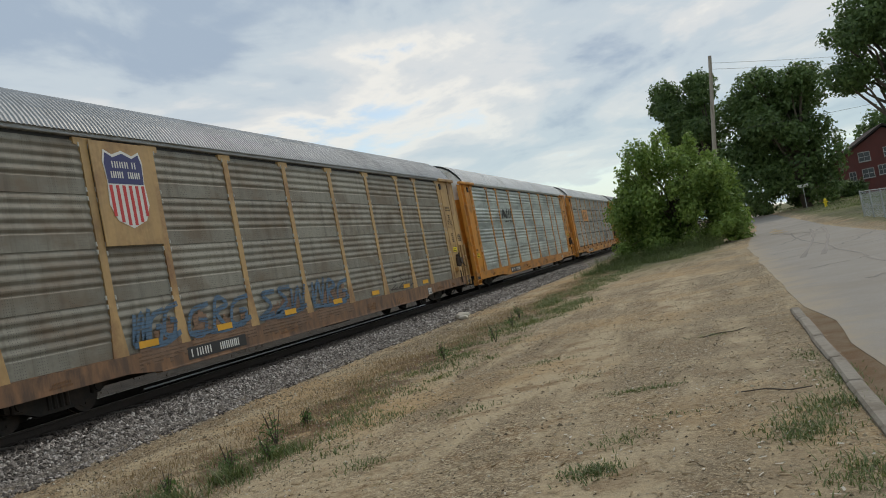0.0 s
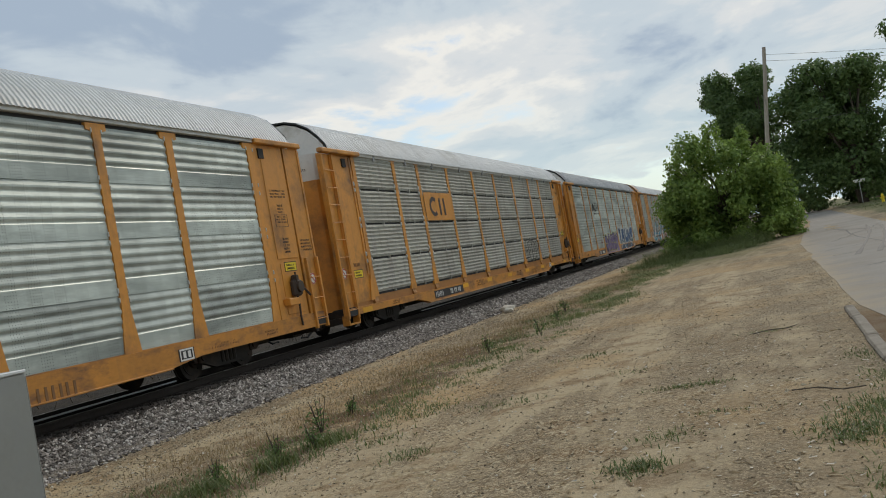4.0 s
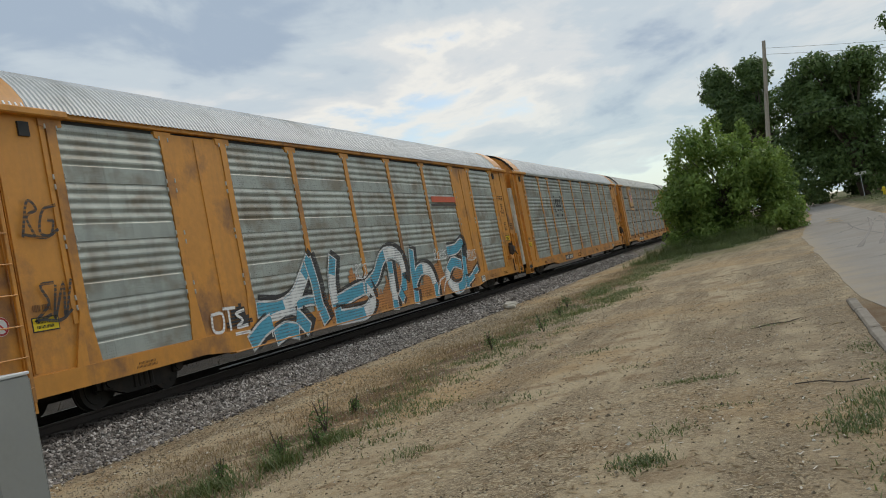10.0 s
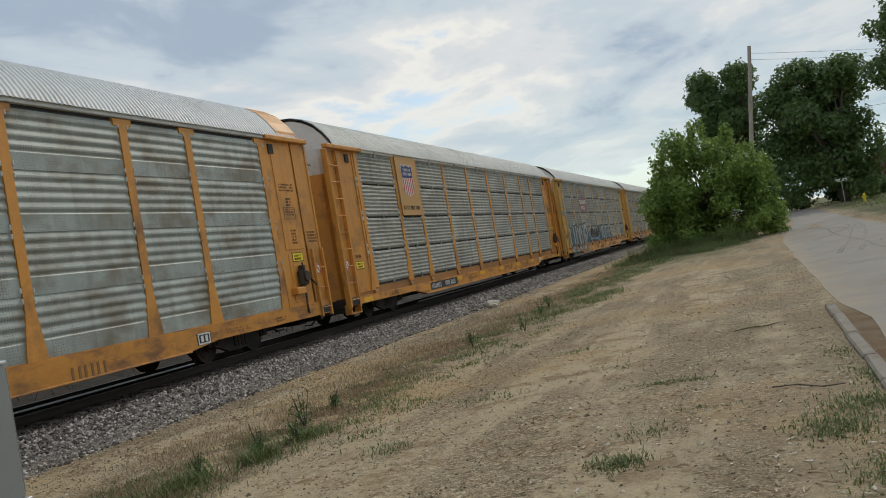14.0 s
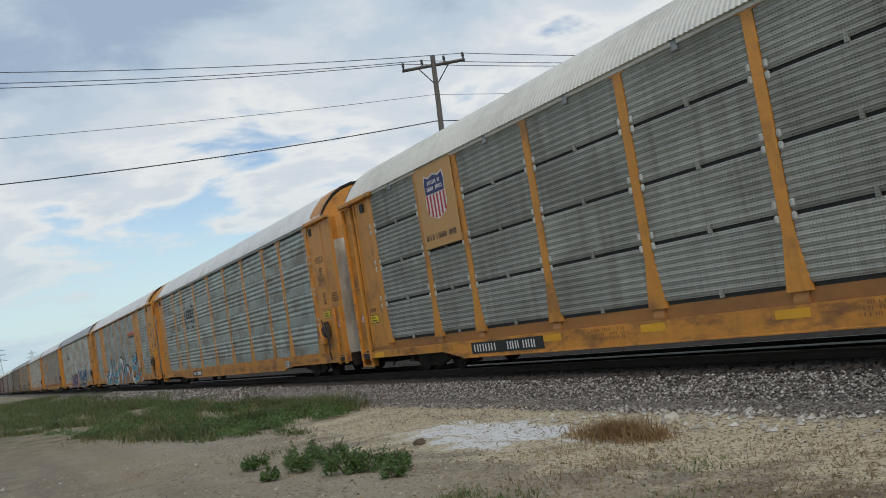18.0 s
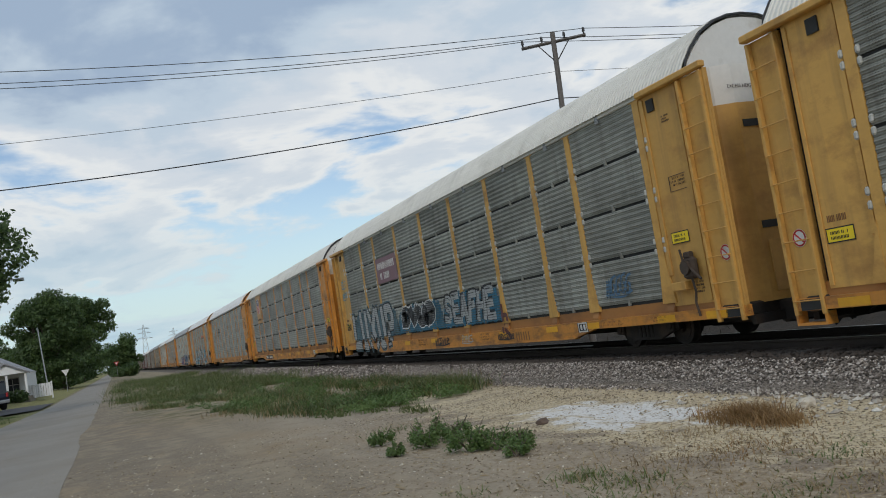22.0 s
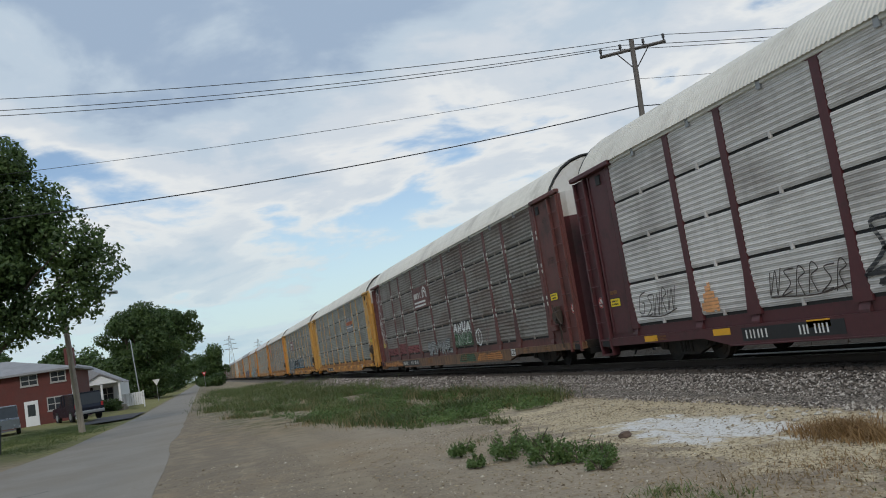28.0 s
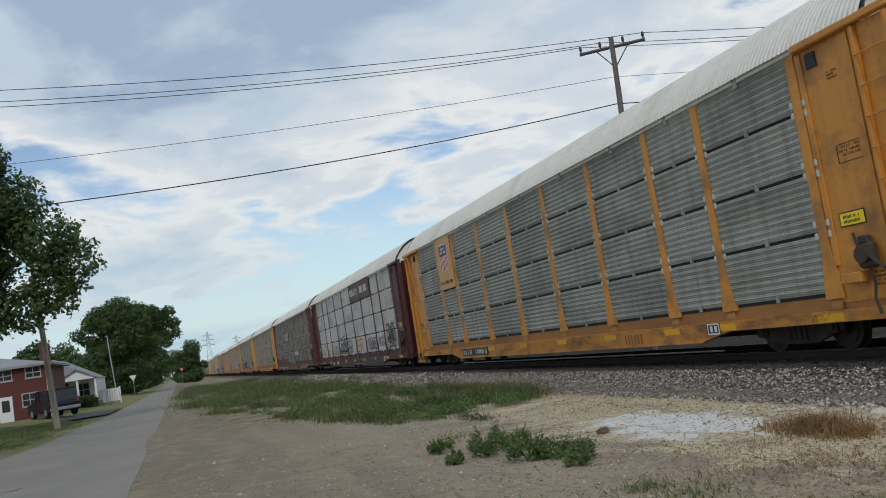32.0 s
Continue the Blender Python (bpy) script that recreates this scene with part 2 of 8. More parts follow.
def leaf_material(name, dark, light, rough=0.55):
    m = bpy.data.materials.new(name)
    m.use_nodes = True
    nt = m.node_tree
    N, K = nt.nodes.new, nt.links.new
    b = nt.nodes["Principled BSDF"]
    geo = N("ShaderNodeNewGeometry")
    tc, n = N("ShaderNodeTexCoord"), N("ShaderNodeTexNoise")
    n.inputs["Scale"].default_value = 0.55
    K(tc.outputs["Object"], n.inputs["Vector"])
    ad = N("ShaderNodeMath")
    ad.operation = "MULTIPLY_ADD"
    ad.inputs[1].default_value = 0.5
    K(geo.outputs["Random Per Island"], ad.inputs[0])
    K(n.outputs[0], ad.inputs[2])
    rp = N("ShaderNodeMapRange")
    rp.inputs[1].default_value, rp.inputs[2].default_value = 0.4, 1.1
    K(ad.outputs[0], rp.inputs[0])
    mx = N("ShaderNodeMix")
    mx.data_type = "RGBA"
    K(rp.outputs[0], mx.inputs[0])
    mx.inputs[6].default_value, mx.inputs[7].default_value = (*dark, 1), (*light, 1)
    K(mx.outputs[2], b.inputs["Base Color"])
    b.inputs["Roughness"].default_value = rough
    tr, ms = N("ShaderNodeBsdfTranslucent"), N("ShaderNodeMixShader")
    K(mx.outputs[2], tr.inputs[0])
    ms.inputs[0].default_value = 0.38
    K(b.outputs[0], ms.inputs[1])
    K(tr.outputs[0], ms.inputs[2])
    K(ms.outputs[0], nt.nodes["Material Output"].inputs[0])
    return m


M = {}
RUST, GRIME = (0.13, 0.065, 0.035), (0.10, 0.09, 0.075)
M["yellow"] = material("weathered_yellow_paint", (0.64, 0.268, 0.044), 0.5, 0, 0.13, 0.9, 9, 0.05, (0.24, 0.115, 0.042), 0.38, 0.9, 0.06, streak=0.20)
M["mustard"] = material("chalky_mustard_paint", (0.60, 0.335, 0.085), 0.6, 0, 0.08, 0.9, 9, 0.04, (0.42, 0.215, 0.055), 0.35, 1.2, 0.08, (1, 0.8, 1.4), streak=0.25)
M["yellow_sill"] = material("grimy_yellow_sill_paint", (0.58, 0.240, 0.038), 0.55, 0, 0.18, 0.9, 12, 0.06, (0.21, 0.092, 0.036), 0.42, 2.2, 0.08, (1, 0.6, 1.6), streak=0.20)
M["rusty_sill"] = material("rust_streaked_brown_sill", (0.225, 0.118, 0.060), 0.7, 0, 0.25, 1.2, 10, 0.08, (0.10, 0.060, 0.040), 0.6, 2.0, 0.08, (1, 2.2, 0.7))
# yellow paint browned to carry the shade on the set-back deck edge
M["ledge"] = material("shaded_yellow_deck_edge_paint", (0.37, 0.165, 0.045), 0.65, 0, 0.14, 0.9, 9, 0.05, (0.22, 0.10, 0.04), 0.35, 0.7, 0.06, (1, 0.5, 1))
M["tan"] = material("faded_tan_paint", (0.47, 0.30, 0.13), 0.6, 0, 0.15, 0.9, 9, 0.06, (0.25, 0.13, 0.06), 0.4, 1.0, 0.05, streak=0.28)
M["orange"] = material("orange_yellow_paint", (0.62, 0.262, 0.038), 0.5, 0, 0.15, 0.8, 8, 0.05, (0.22, 0.10, 0.04), 0.4, 0.8, 0.05, streak=0.20)
M["maroon"] = material("faded_maroon_paint", (0.15, 0.048, 0.042), 0.6, 0, 0.2, 1.0, 9, 0.06, (0.06, 0.03, 0.028), 0.4, 1.0, 0.08, streak=0.3)
M["dark_maroon"] = material("dark_maroon_paint", (0.085, 0.022, 0.026), 0.55, 0, 0.2, 1.0, 9, 0.05, (0.04, 0.02, 0.02), 0.3, 1.0, 0.08)
M["silver"] = material("galvanised_silver_sheet", (0.535, 0.588, 0.545), 0.42, 0.25, 0.20, 0.9, 22, 0.05, (0.25, 0.28, 0.26), 0.55, 0.8, 0.10, (1, 0.35, 1.6), holes=True, streak=0.16)
M["silver_dull"] = material("dulled_silver_sheet", (0.345, 0.380, 0.350), 0.5, 0.15, 0.22, 0.9, 22, 0.05, (0.215, 0.195, 0.15), 0.5, 1.2, 0.06, (1, 0.8, 1.4), holes=True, streak=0.3)
M["grey"] = material("weathered_grey_sheet", (0.335, 0.338, 0.300), 0.6, 0.1, 0.16, 0.9, 22, 0.05, (0.235, 0.235, 0.205), 0.5, 0.7, 0.09, (1, 0.5, 1.3), holes=True, streak=0.35)
M["grey_dull"] = material("dull_grey_sheet", (0.305, 0.308, 0.272), 0.65, 0.08, 0.18, 0.9, 22, 0.05, (0.20, 0.20, 0.175), 0.5, 0.7, 0.09, (1, 0.5, 1.3), holes=True, streak=0.38)
M["brown_sheet"] = material("grimy_brown_grey_sheet", (0.235, 0.225, 0.185), 0.65, 0.1, 0.2, 0.9, 18, 0.06, (0.165, 0.130, 0.092), 0.5, 1.1, 0.12, (1, 0.6, 1.1), holes=True, streak=0.5)
M["rust_sheet"] = material("red_brown_stained_sheet", (0.235, 0.215, 0.190), 0.65, 0.1, 0.22, 0.9, 16, 0.06, (0.15, 0.105, 0.085), 0.50, 0.6, 0.10, (1, 0.5, 1.6), streak=0.55)
M["pale_sheet"] = material("pale_chalky_grey_sheet", (0.62, 0.595, 0.57), 0.7, 0.0, 0.12, 0.9, 18, 0.05, (0.38, 0.35, 0.33), 0.35, 0.8, 0.06, (1, 0.5, 1.3), streak=0.14)
M["roof_grey"] = material("dull_grey_roof_sheet", (0.36, 0.37, 0.38), 0.55, 0.3, 0.12, 0.6, 10, 0.04, (0.25, 0.26, 0.26), 0.4, 0.5, 0.05, streak=0.12)
M["roof_white"] = material("pale_roof_sheet", (0.66, 0.66, 0.65), 0.55, 0.1, 0.09, 0.6, 10, 0.04, (0.48, 0.47, 0.44), 0.25, 0.5, 0.05, streak=0.12)
M["roof_cream"] = material("cream_white_roof_sheet", (0.68, 0.66, 0.60), 0.55, 0.05, 0.09, 0.6, 10, 0.04, (0.5, 0.48, 0.43), 0.25, 0.5, 0.05, streak=0.12)
M["white"] = material("chalky_white_paint", (0.70, 0.69, 0.66), 0.6, 0, 0.08, 0.9, 10, 0.03, (0.45, 0.42, 0.36), 0.25, 0.9, 0.04)
M["door_white"] = material("stained_white_door_paint", (0.78, 0.745, 0.66), 0.6, 0, 0.12, 0.9, 10, 0.04, (0.30, 0.24, 0.16), 0.5, 1.1, 0.05, (1, 1, 0.4))
M["black"] = material("black_paint", (0.018, 0.018, 0.02), 0.55, 0, 0.2, 1, 10, 0.03, None)
M["steel_dark"] = material("grimy_dark_steel", (0.026, 0.022, 0.019), 0.75, 0.2, 0.3, 2, 14, 0.15, (0.065, 0.042, 0.03), 0.4, 1.5, 0.1)
# near-black colour that stands for shade inside gaps, joints and openings
M["gap_dark"] = material("dark_gap_shade", (0.03, 0.03, 0.03), 0.8, 0, 0.2, 2, 14, 0, None)
M["rail"] = material("rail_steel", (0.032, 0.023, 0.018), 0.75, 0.2, 0.25, 3, 20, 0.1, None)
M["rail_top"] = material("polished_rail_head", (0.20, 0.19, 0.175), 0.42, 1.0, 0.1, 3, 20, 0.0, None)
M["tie"] = material("weathered_tie_timber", (0.055, 0.044, 0.036), 0.9, 0, 0.35, 3, 25, 0.4, (0.17, 0.15, 0.13), 0.4, 2, 0.2)
M["brake"] = material("rust_brown_casting", (0.062, 0.043, 0.032), 0.75, 0.1, 0.3, 3, 14, 0.2, (0.05, 0.04, 0.033), 0.5, 3.0, 0.1)
M["bolt"] = material("pale_bolt_zinc", (0.50, 0.49, 0.45), 0.6, 0.3, 0.15, 3, 20, 0.0, None)
M["plate_yellow"] = material("lemon_yellow_sticker", (0.82, 0.60, 0.02), 0.5, 0, 0.06, 2, 12, 0.0, None)
M["marker_orange"] = material("orange_yellow_reflective_strip", (0.72, 0.36, 0.02), 0.5, 0, 0.1, 2, 12, 0.0, None)
M["red"] = material("red_paint", (0.50, 0.03, 0.03), 0.5, 0, 0.1, 2, 12, 0.0, None)
M["orange_red"] = material("orange_red_paint", (0.60, 0.10, 0.04), 0.5, 0, 0.1, 2, 12, 0.0, None)
M["navy"] = material("navy_blue_paint", (0.022, 0.028, 0.12), 0.5, 0, 0.1, 2, 12, 0.0, None)
M["g_blue"] = material("blue_spray_paint", (0.010, 0.085, 0.235), 0.6, 0, 0.2, 2, 12, 0.0, None, spray=True)
M["g_cyan"] = material("cyan_spray_paint", (0.05, 0.32, 0.45), 0.6, 0, 0.2, 2, 12, 0.0, None, spray=True)
M["g_purple"] = material("purple_spray_paint", (0.15, 0.10, 0.24), 0.6, 0, 0.2, 2, 12, 0.0, None, spray=True)
M["g_green"] = material("green_spray_paint", (0.10, 0.20, 0.10), 0.6, 0, 0.25, 2, 12, 0.0, None, spray=True)
M["g_silver"] = material("silver_spray_paint", (0.43, 0.44, 0.43), 0.5, 0, 0.12, 2, 12, 0.0, None, spray=True)
M["g_black"] = material("black_spray_paint", (0.022, 0.022, 0.025), 0.6, 0, 0.2, 2, 12, 0.0, None, spray=True)
M["g_white"] = material("white_spray_paint", (0.74, 0.74, 0.72), 0.6, 0, 0.12, 2, 12, 0.0, None, spray=True)
M["g_red"] = material("faded_red_spray_paint", (0.23, 0.06, 0.06), 0.65, 0, 0.25, 2, 12, 0.0, None, spray=True)
M["g_orange"] = material("orange_spray_paint", (0.52, 0.21, 0.06), 0.6, 0, 0.2, 2, 12, 0.0, None, spray=True)
M["letter_dark"] = material("dark_stencil_paint", (0.05, 0.035, 0.03), 0.6, 0, 0.15, 2, 12, 0.0, None)
M["stencil_brown"] = material("faint_brown_stencil_paint", (0.22, 0.105, 0.04), 0.6, 0, 0.15, 2, 12, 0.0, None)
M["cabinet"] = material("grey_enamel_sheet_steel", (0.262, 0.270, 0.256), 0.42, 0.15, 0.07, 1.5, 20, 0.02, (0.25, 0.26, 0.255), 0.3, 2.5, 0.02)
M["cabinet_top"] = material("pale_galvanised_lid", (0.70, 0.72, 0.73), 0.4, 0.3, 0.07, 2, 20, 0.02, None)
M["galv"] = material("galvanised_pipe", (0.42, 0.44, 0.45), 0.4, 0.6, 0.1, 3, 20, 0.02, None)
M["pole_wood"] = material("weathered_pole_timber", (0.34, 0.295, 0.245), 0.85, 0, 0.25, 1.2, 14, 0.3, (0.20, 0.165, 0.135), 0.35, 1.0, 0.1, (6, 6, 0.5))
M["pole_grey"] = material("grey_weathered_pole_timber", (0.13, 0.115, 0.105), 0.85, 0, 0.25, 1.2, 14, 0.3, None, per=0.1, stretch=(6, 6, 0.5))
M["wire"] = material("black_cable", (0.02, 0.02, 0.022), 0.6, 0, 0.1, 2, 10, 0, None)
M["brick"] = material("dark_red_brick", (0.125, 0.036, 0.030), 0.85, 0, 0.2, 1.0, 9, 0.25, (0.11, 0.04, 0.035), 0.4, 1.2, 0.05)
M["shingle"] = material("grey_shingle_roofing", (0.25, 0.25, 0.26), 0.9, 0, 0.18, 1.5, 12, 0.3, None)
M["shingle_dark"] = material("dark_shingle_roofing", (0.06, 0.048, 0.045), 0.95, 0, 0.2, 1.5, 12, 0.3, None, spec=0.1)
M["siding"] = material("white_siding", (0.72, 0.73, 0.74), 0.6, 0, 0.05, 1.5, 12, 0.05, None)
M["trim_grey"] = material("dull_window_trim", (0.36, 0.35, 0.34), 0.7, 0, 0.06, 1.5, 12, 0.03, None)
M["glass"] = material("dark_window_glass", (0.03, 0.035, 0.04), 0.08, 0, 0.1, 2, 8, 0.0, None)
M["car_dark"] = material("dark_blue_car_paint", (0.015, 0.018, 0.03), 0.2, 0.2, 0.1, 2, 8, 0.0, None)
M["car_grey"] = material("silver_grey_car_paint", (0.35, 0.38, 0.42), 0.25, 0.5, 0.1, 2, 8, 0.0, None)
M["rubber"] = material("black_rubber", (0.02, 0.02, 0.02), 0.8, 0, 0.2, 2, 12, 0.05, None)
M["bark"] = material("grey_brown_bark", (0.10, 0.08, 0.06), 0.95, 0, 0.3, 2, 14, 0.5, None, stretch=(3, 3, 0.7))
M["leaf_bush"] = leaf_material("bright_shrub_leaves", (0.095, 0.175, 0.034), (0.31, 0.43, 0.10))
M["leaf_tree"] = leaf_material("dark_tree_leaves", (0.058, 0.108, 0.034), (0.165, 0.25, 0.078))
M["leaf_tree_b"] = leaf_material("deep_green_tree_leaves", (0.036, 0.072, 0.023), (0.112, 0.176, 0.052))
M["grass_blade"] = leaf_material("green_grass_blades", (0.085, 0.125, 0.035), (0.20, 0.235, 0.085))
M["meadow_blade"] = leaf_material("deep_green_meadow_blades", (0.048, 0.082, 0.021), (0.175, 0.200, 0.068))
# blade colours kept very dark to stand for shade behind the train
M["far_brush"] = leaf_material("shade_dark_brush", (0.030, 0.023, 0.014), (0.075, 0.056, 0.034))
M["weed_leaf"] = leaf_material("grey_green_weed_leaves", (0.07, 0.135, 0.035), (0.18, 0.26, 0.085))
M["dry_grass"] = leaf_material("dry_russet_grass", (0.23, 0.155, 0.075), (0.45, 0.35, 0.20))
M["russet_grass"] = leaf_material("russet_brown_grass", (0.20, 0.112, 0.045), (0.44, 0.285, 0.13))


def stone_material(name, tones):
    m = bpy.data.materials.new(name)
    m.use_nodes = True
    nt = m.node_tree
    N, K = nt.nodes.new, nt.links.new
    b = nt.nodes["Principled BSDF"]
    geo, r = N("ShaderNodeNewGeometry"), N("ShaderNodeValToRGB")
    K(geo.outputs["Random Per Island"], r.inputs[0])
    e = r.color_ramp.elements
    e.new(0.35), e.new(0.7), e.new(0.92)
    for el, p, c in zip(e, (0, 0.3, 0.6, 0.85, 1), tones):
        el.position, el.color = p, (*c, 1)
    tc, n = N("ShaderNodeTexCoord"), N("ShaderNodeTexNoise")
    n.inputs["Scale"].default_value = 30.0
    K(tc.outputs["Object"], n.inputs["Vector"])
    mx = N("ShaderNodeMix")
    mx.data_type, mx.blend_type = "RGBA", "OVERLAY"
    mx.inputs[0].default_value = 0.5
    K(r.outputs[0], mx.inputs[6])
    K(n.outputs[0], mx.inputs[7])
    K(mx.outputs[2], b.inputs["Base Color"])
    b.inputs["Roughness"].default_value = 0.85
    return m


M["stone"] = stone_material("crushed_ballast_stone", ((0.046, 0.038, 0.032), (0.130, 0.109, 0.093), (0.240, 0.207, 0.180), (0.39, 0.347, 0.308), (0.62, 0.575, 0.525)))


def ground_material():
    """Packed dirt and gravel by the track, mown and wild grass elsewhere, ballast dust along the rails."""
    m = bpy.data.materials.new("gravel_dirt_and_grass")
    m.use_nodes = True
    nt = m.node_tree
    N, K = nt.nodes.new, nt.links.new
    b = nt.nodes["Principled BSDF"]
    tc, sep = N("ShaderNodeTexCoord"), N("ShaderNodeSeparateXYZ")
    K(tc.outputs["Object"], sep.inputs[0])

    def tex(s, d=5.0, r=0.6, v=None):
        n = N("ShaderNodeTexNoise")
        n.inputs["Scale"].default_value, n.inputs["Detail"].default_value, n.inputs["Roughness"].default_value = s, d, r
        K(v or tc.outputs["Object"], n.inputs["Vector"])
        return n.outputs[0]

    def step(src, a, c):
        n = N("ShaderNodeMapRange")
        n.interpolation_type = "SMOOTHSTEP"
        n.inputs[1].default_value, n.inputs[2].default_value = a, c
        K(src, n.inputs[0])
        return n.outputs[0]

    def op(kind, p, q):
        n = N("ShaderNodeMath")
        n.operation = kind
        for i, v in enumerate((p, q)):
            if isinstance(v, float):
                n.inputs[i].default_value = v
            else:
                K(v, n.inputs[i])
        return n.outputs[0]

    def blend(f, p, q):
        n = N("ShaderNodeMix")
        n.data_type = "RGBA"
        K(f, n.inputs[0])
        for i, v in ((6, p), (7, q)):
            if isinstance(v, tuple):
                n.inputs[i].default_value = (*v, 1)
            else:
                K(v, n.inputs[i])
        return n.outputs[2]

    stretch = N("ShaderNodeMapping")
    stretch.inputs["Scale"].default_value = (1.0, 0.13, 1.0)
    K(tc.outputs["Object"], stretch.inputs[0])
    tracks = tex(1.1, 4.0, 0.55, stretch.outputs[0])
    grain, pebble, patch = tex(16.0, 6.0, 0.7), tex(55.0, 3.0, 0.6), tex(0.45, 5.0, 0.6)
    X, Y = sep.outputs[0], sep.outputs[1]
    wx = op("ADD", X, op("MULTIPLY", op("SUBTRACT", patch, 0.5), 2.6))
    pebbles = N("ShaderNodeTexVoronoi")
    pebbles.inputs["Scale"].default_value = 34.0
    K(tc.outputs["Object"], pebbles.inputs["Vector"])
    grit = N("ShaderNodeTexVoronoi")
    grit.inputs["Scale"].default_value = 85.0
    K(tc.outputs["Object"], grit.inputs["Vector"])

    def grey(v):
        n = N("ShaderNodeSeparateColor")
        K(v.outputs["Color"], n.inputs[0])
        return n.outputs[0]
    cell, speck = grey(pebbles), grey(grit)
    mid, broad = tex(1.7, 6.0, 0.65), tex(0.23, 4.0, 0.55)
    worn = op("SUBTRACT", 1.0, op("MULTIPLY", step(tracks, 0.47, 0.58), 0.75))
    dirt = blend(step(tracks, 0.43, 0.57), (0.222, 0.165, 0.102), (0.475, 0.375, 0.240))
    dirt = blend(op("MULTIPLY", step(mid, 0.50, 0.62), 0.8), dirt, (0.215, 0.127, 0.059))
    dirt = blend(op("MULTIPLY", step(patch, 0.46, 0.66), 0.8), dirt, (0.415, 0.322, 0.205))
    dirt = blend(op("MULTIPLY", step(broad, 0.48, 0.60), 0.6), dirt, (0.438, 0.267, 0.111))
    dirt = blend(op("MULTIPLY", step(grain, 0.48, 0.72), 0.7), dirt, (0.536, 0.390, 0.225))
    dirt = blend(op("MULTIPLY", step(op("SUBTRACT", 1.0, grain), 0.50, 0.70), op("MULTIPLY", worn, 0.6)), dirt, (0.176, 0.120, 0.067))
    loose = op("MULTIPLY", worn, step(op("ADD", patch, op("MULTIPLY", mid, 0.6)), 0.62, 0.95))
    dirt = blend(op("MULTIPLY", step(cell, 0.70, 0.95), op("MULTIPLY", loose, 0.8)), dirt, (0.630, 0.539, 0.370))
    dirt = blend(op("MULTIPLY", step(cell, 0.30, 0.05), op("MULTIPLY", loose, 0.8)), dirt, (0.114, 0.081, 0.050))
    dirt = blend(op("MULTIPLY", step(speck, 0.72, 0.95), op("MULTIPLY", worn, 0.6)), dirt, (0.630, 0.500, 0.322))
    dirt = blend(op("MULTIPLY", step(speck, 0.28, 0.05), op("MULTIPLY", worn, 0.6)), dirt, (0.130, 0.090, 0.054))
    # bare brown soil under the weeds along the edge of the ballast
    edge = op("MULTIPLY", step(wx, -7.0, -6.2), step(wx, -4.8, -5.6))
    dirt = blend(op("MULTIPLY", op("MULTIPLY", edge, step(mid, 0.40, 0.53)), 0.85), dirt, (0.098, 0.050, 0.028))
    # greyer towards -y, where the lot is coarser and shaded by dust
    dirt = blend(op("MULTIPLY", step(Y, -2.0, -9.0), 0.62), dirt, (0.262, 0.222, 0.172))
    dirt = blend(op("MULTIPLY", op("MULTIPLY", step(Y, -3.0, -8.0), step(wx, -2.2, -4.6)), op("MULTIPLY", step(grain, 0.30, 0.60), 0.65)), dirt, (0.43, 0.365, 0.285))
    # darker worn soil along the road
    dirt = blend(op("MULTIPLY", op("MULTIPLY", step(Y, -3.0, -9.0), step(wx, -3.2, -0.4)), op("MULTIPLY", step(mid, 0.36, 0.56), 0.55)), dirt, (0.190, 0.160, 0.125))
    dirt = blend(op("MULTIPLY", op("MULTIPLY", step(X, 0.84, 0.92), step(Y, 3.5, 5.0)), step(Y, 15.0, 12.0)), dirt, (0.163, 0.092, 0.045))
    # trodden darker soil by the road on the +y side
    dirt = blend(op("MULTIPLY", op("MULTIPLY", step(wx, -2.2, 0.6), step(Y, 2.5, 5.0)), op("MULTIPLY", step(mid, 0.34, 0.60), 0.55)), dirt, (0.235, 0.190, 0.128))
    # chalk spill beside the ballast
    dy2 = op("MULTIPLY", op("ADD", Y, 12.0), 0.10)
    dx2 = op("MULTIPLY", op("ADD", X, 7.5), 0.46)
    dist2 = op("SQRT", op("ADD", op("MULTIPLY", dx2, dx2), op("MULTIPLY", dy2, dy2)), 0.0)
    dirt = blend(op("MULTIPLY", step(op("ADD", dist2, op("MULTIPLY", op("SUBTRACT", mid, 0.5), 1.7)), 1.0, 0.65), op("MULTIPLY", op("MULTIPLY", step(grain, 0.34, 0.56), step(tex(1.3, 6.0, 0.7), 0.30, 0.47)), 0.95)), dirt, (0.66, 0.555, 0.375))
    dx, dy = op("MULTIPLY", op("ADD", X, 7.1), 0.95), op("MULTIPLY", op("ADD", Y, 12.0), 0.40)
    dist = op("SQRT", op("ADD", op("MULTIPLY", dx, dx), op("MULTIPLY", dy, dy)), 0.0)
    spill = op("MULTIPLY", step(op("ADD", dist, op("MULTIPLY", op("SUBTRACT", mid, 0.5), 2.2)), 0.95, 0.60), op("MULTIPLY", step(grain, 0.30, 0.50), step(tex(1.9, 7.0, 0.74, stretch.outputs[0]), 0.37, 0.48)))
    dirt = blend(spill, dirt, (0.80, 0.79, 0.77))
    green = blend(step(tex(2.2), 0.35, 0.7), (0.085, 0.098, 0.040), (0.215, 0.195, 0.090))
    green = blend(step(patch, 0.50, 0.68), green, (0.20, 0.165, 0.105))
    side = op("MAXIMUM", step(wx, 5.6, 6.6), step(wx, -24.0, -30.0))
    side = op("MAXIMUM", side, op("MULTIPLY", step(X, 3.2, 3.9), step(Y, -27.0, -34.0)))
    green = blend(op("MULTIPLY", step(X, 3.0, 4.0), op("MULTIPLY", step(Y, -27.0, -34.0), step(mid, 0.3, 0.6))), green, (0.25, 0.235, 0.095))
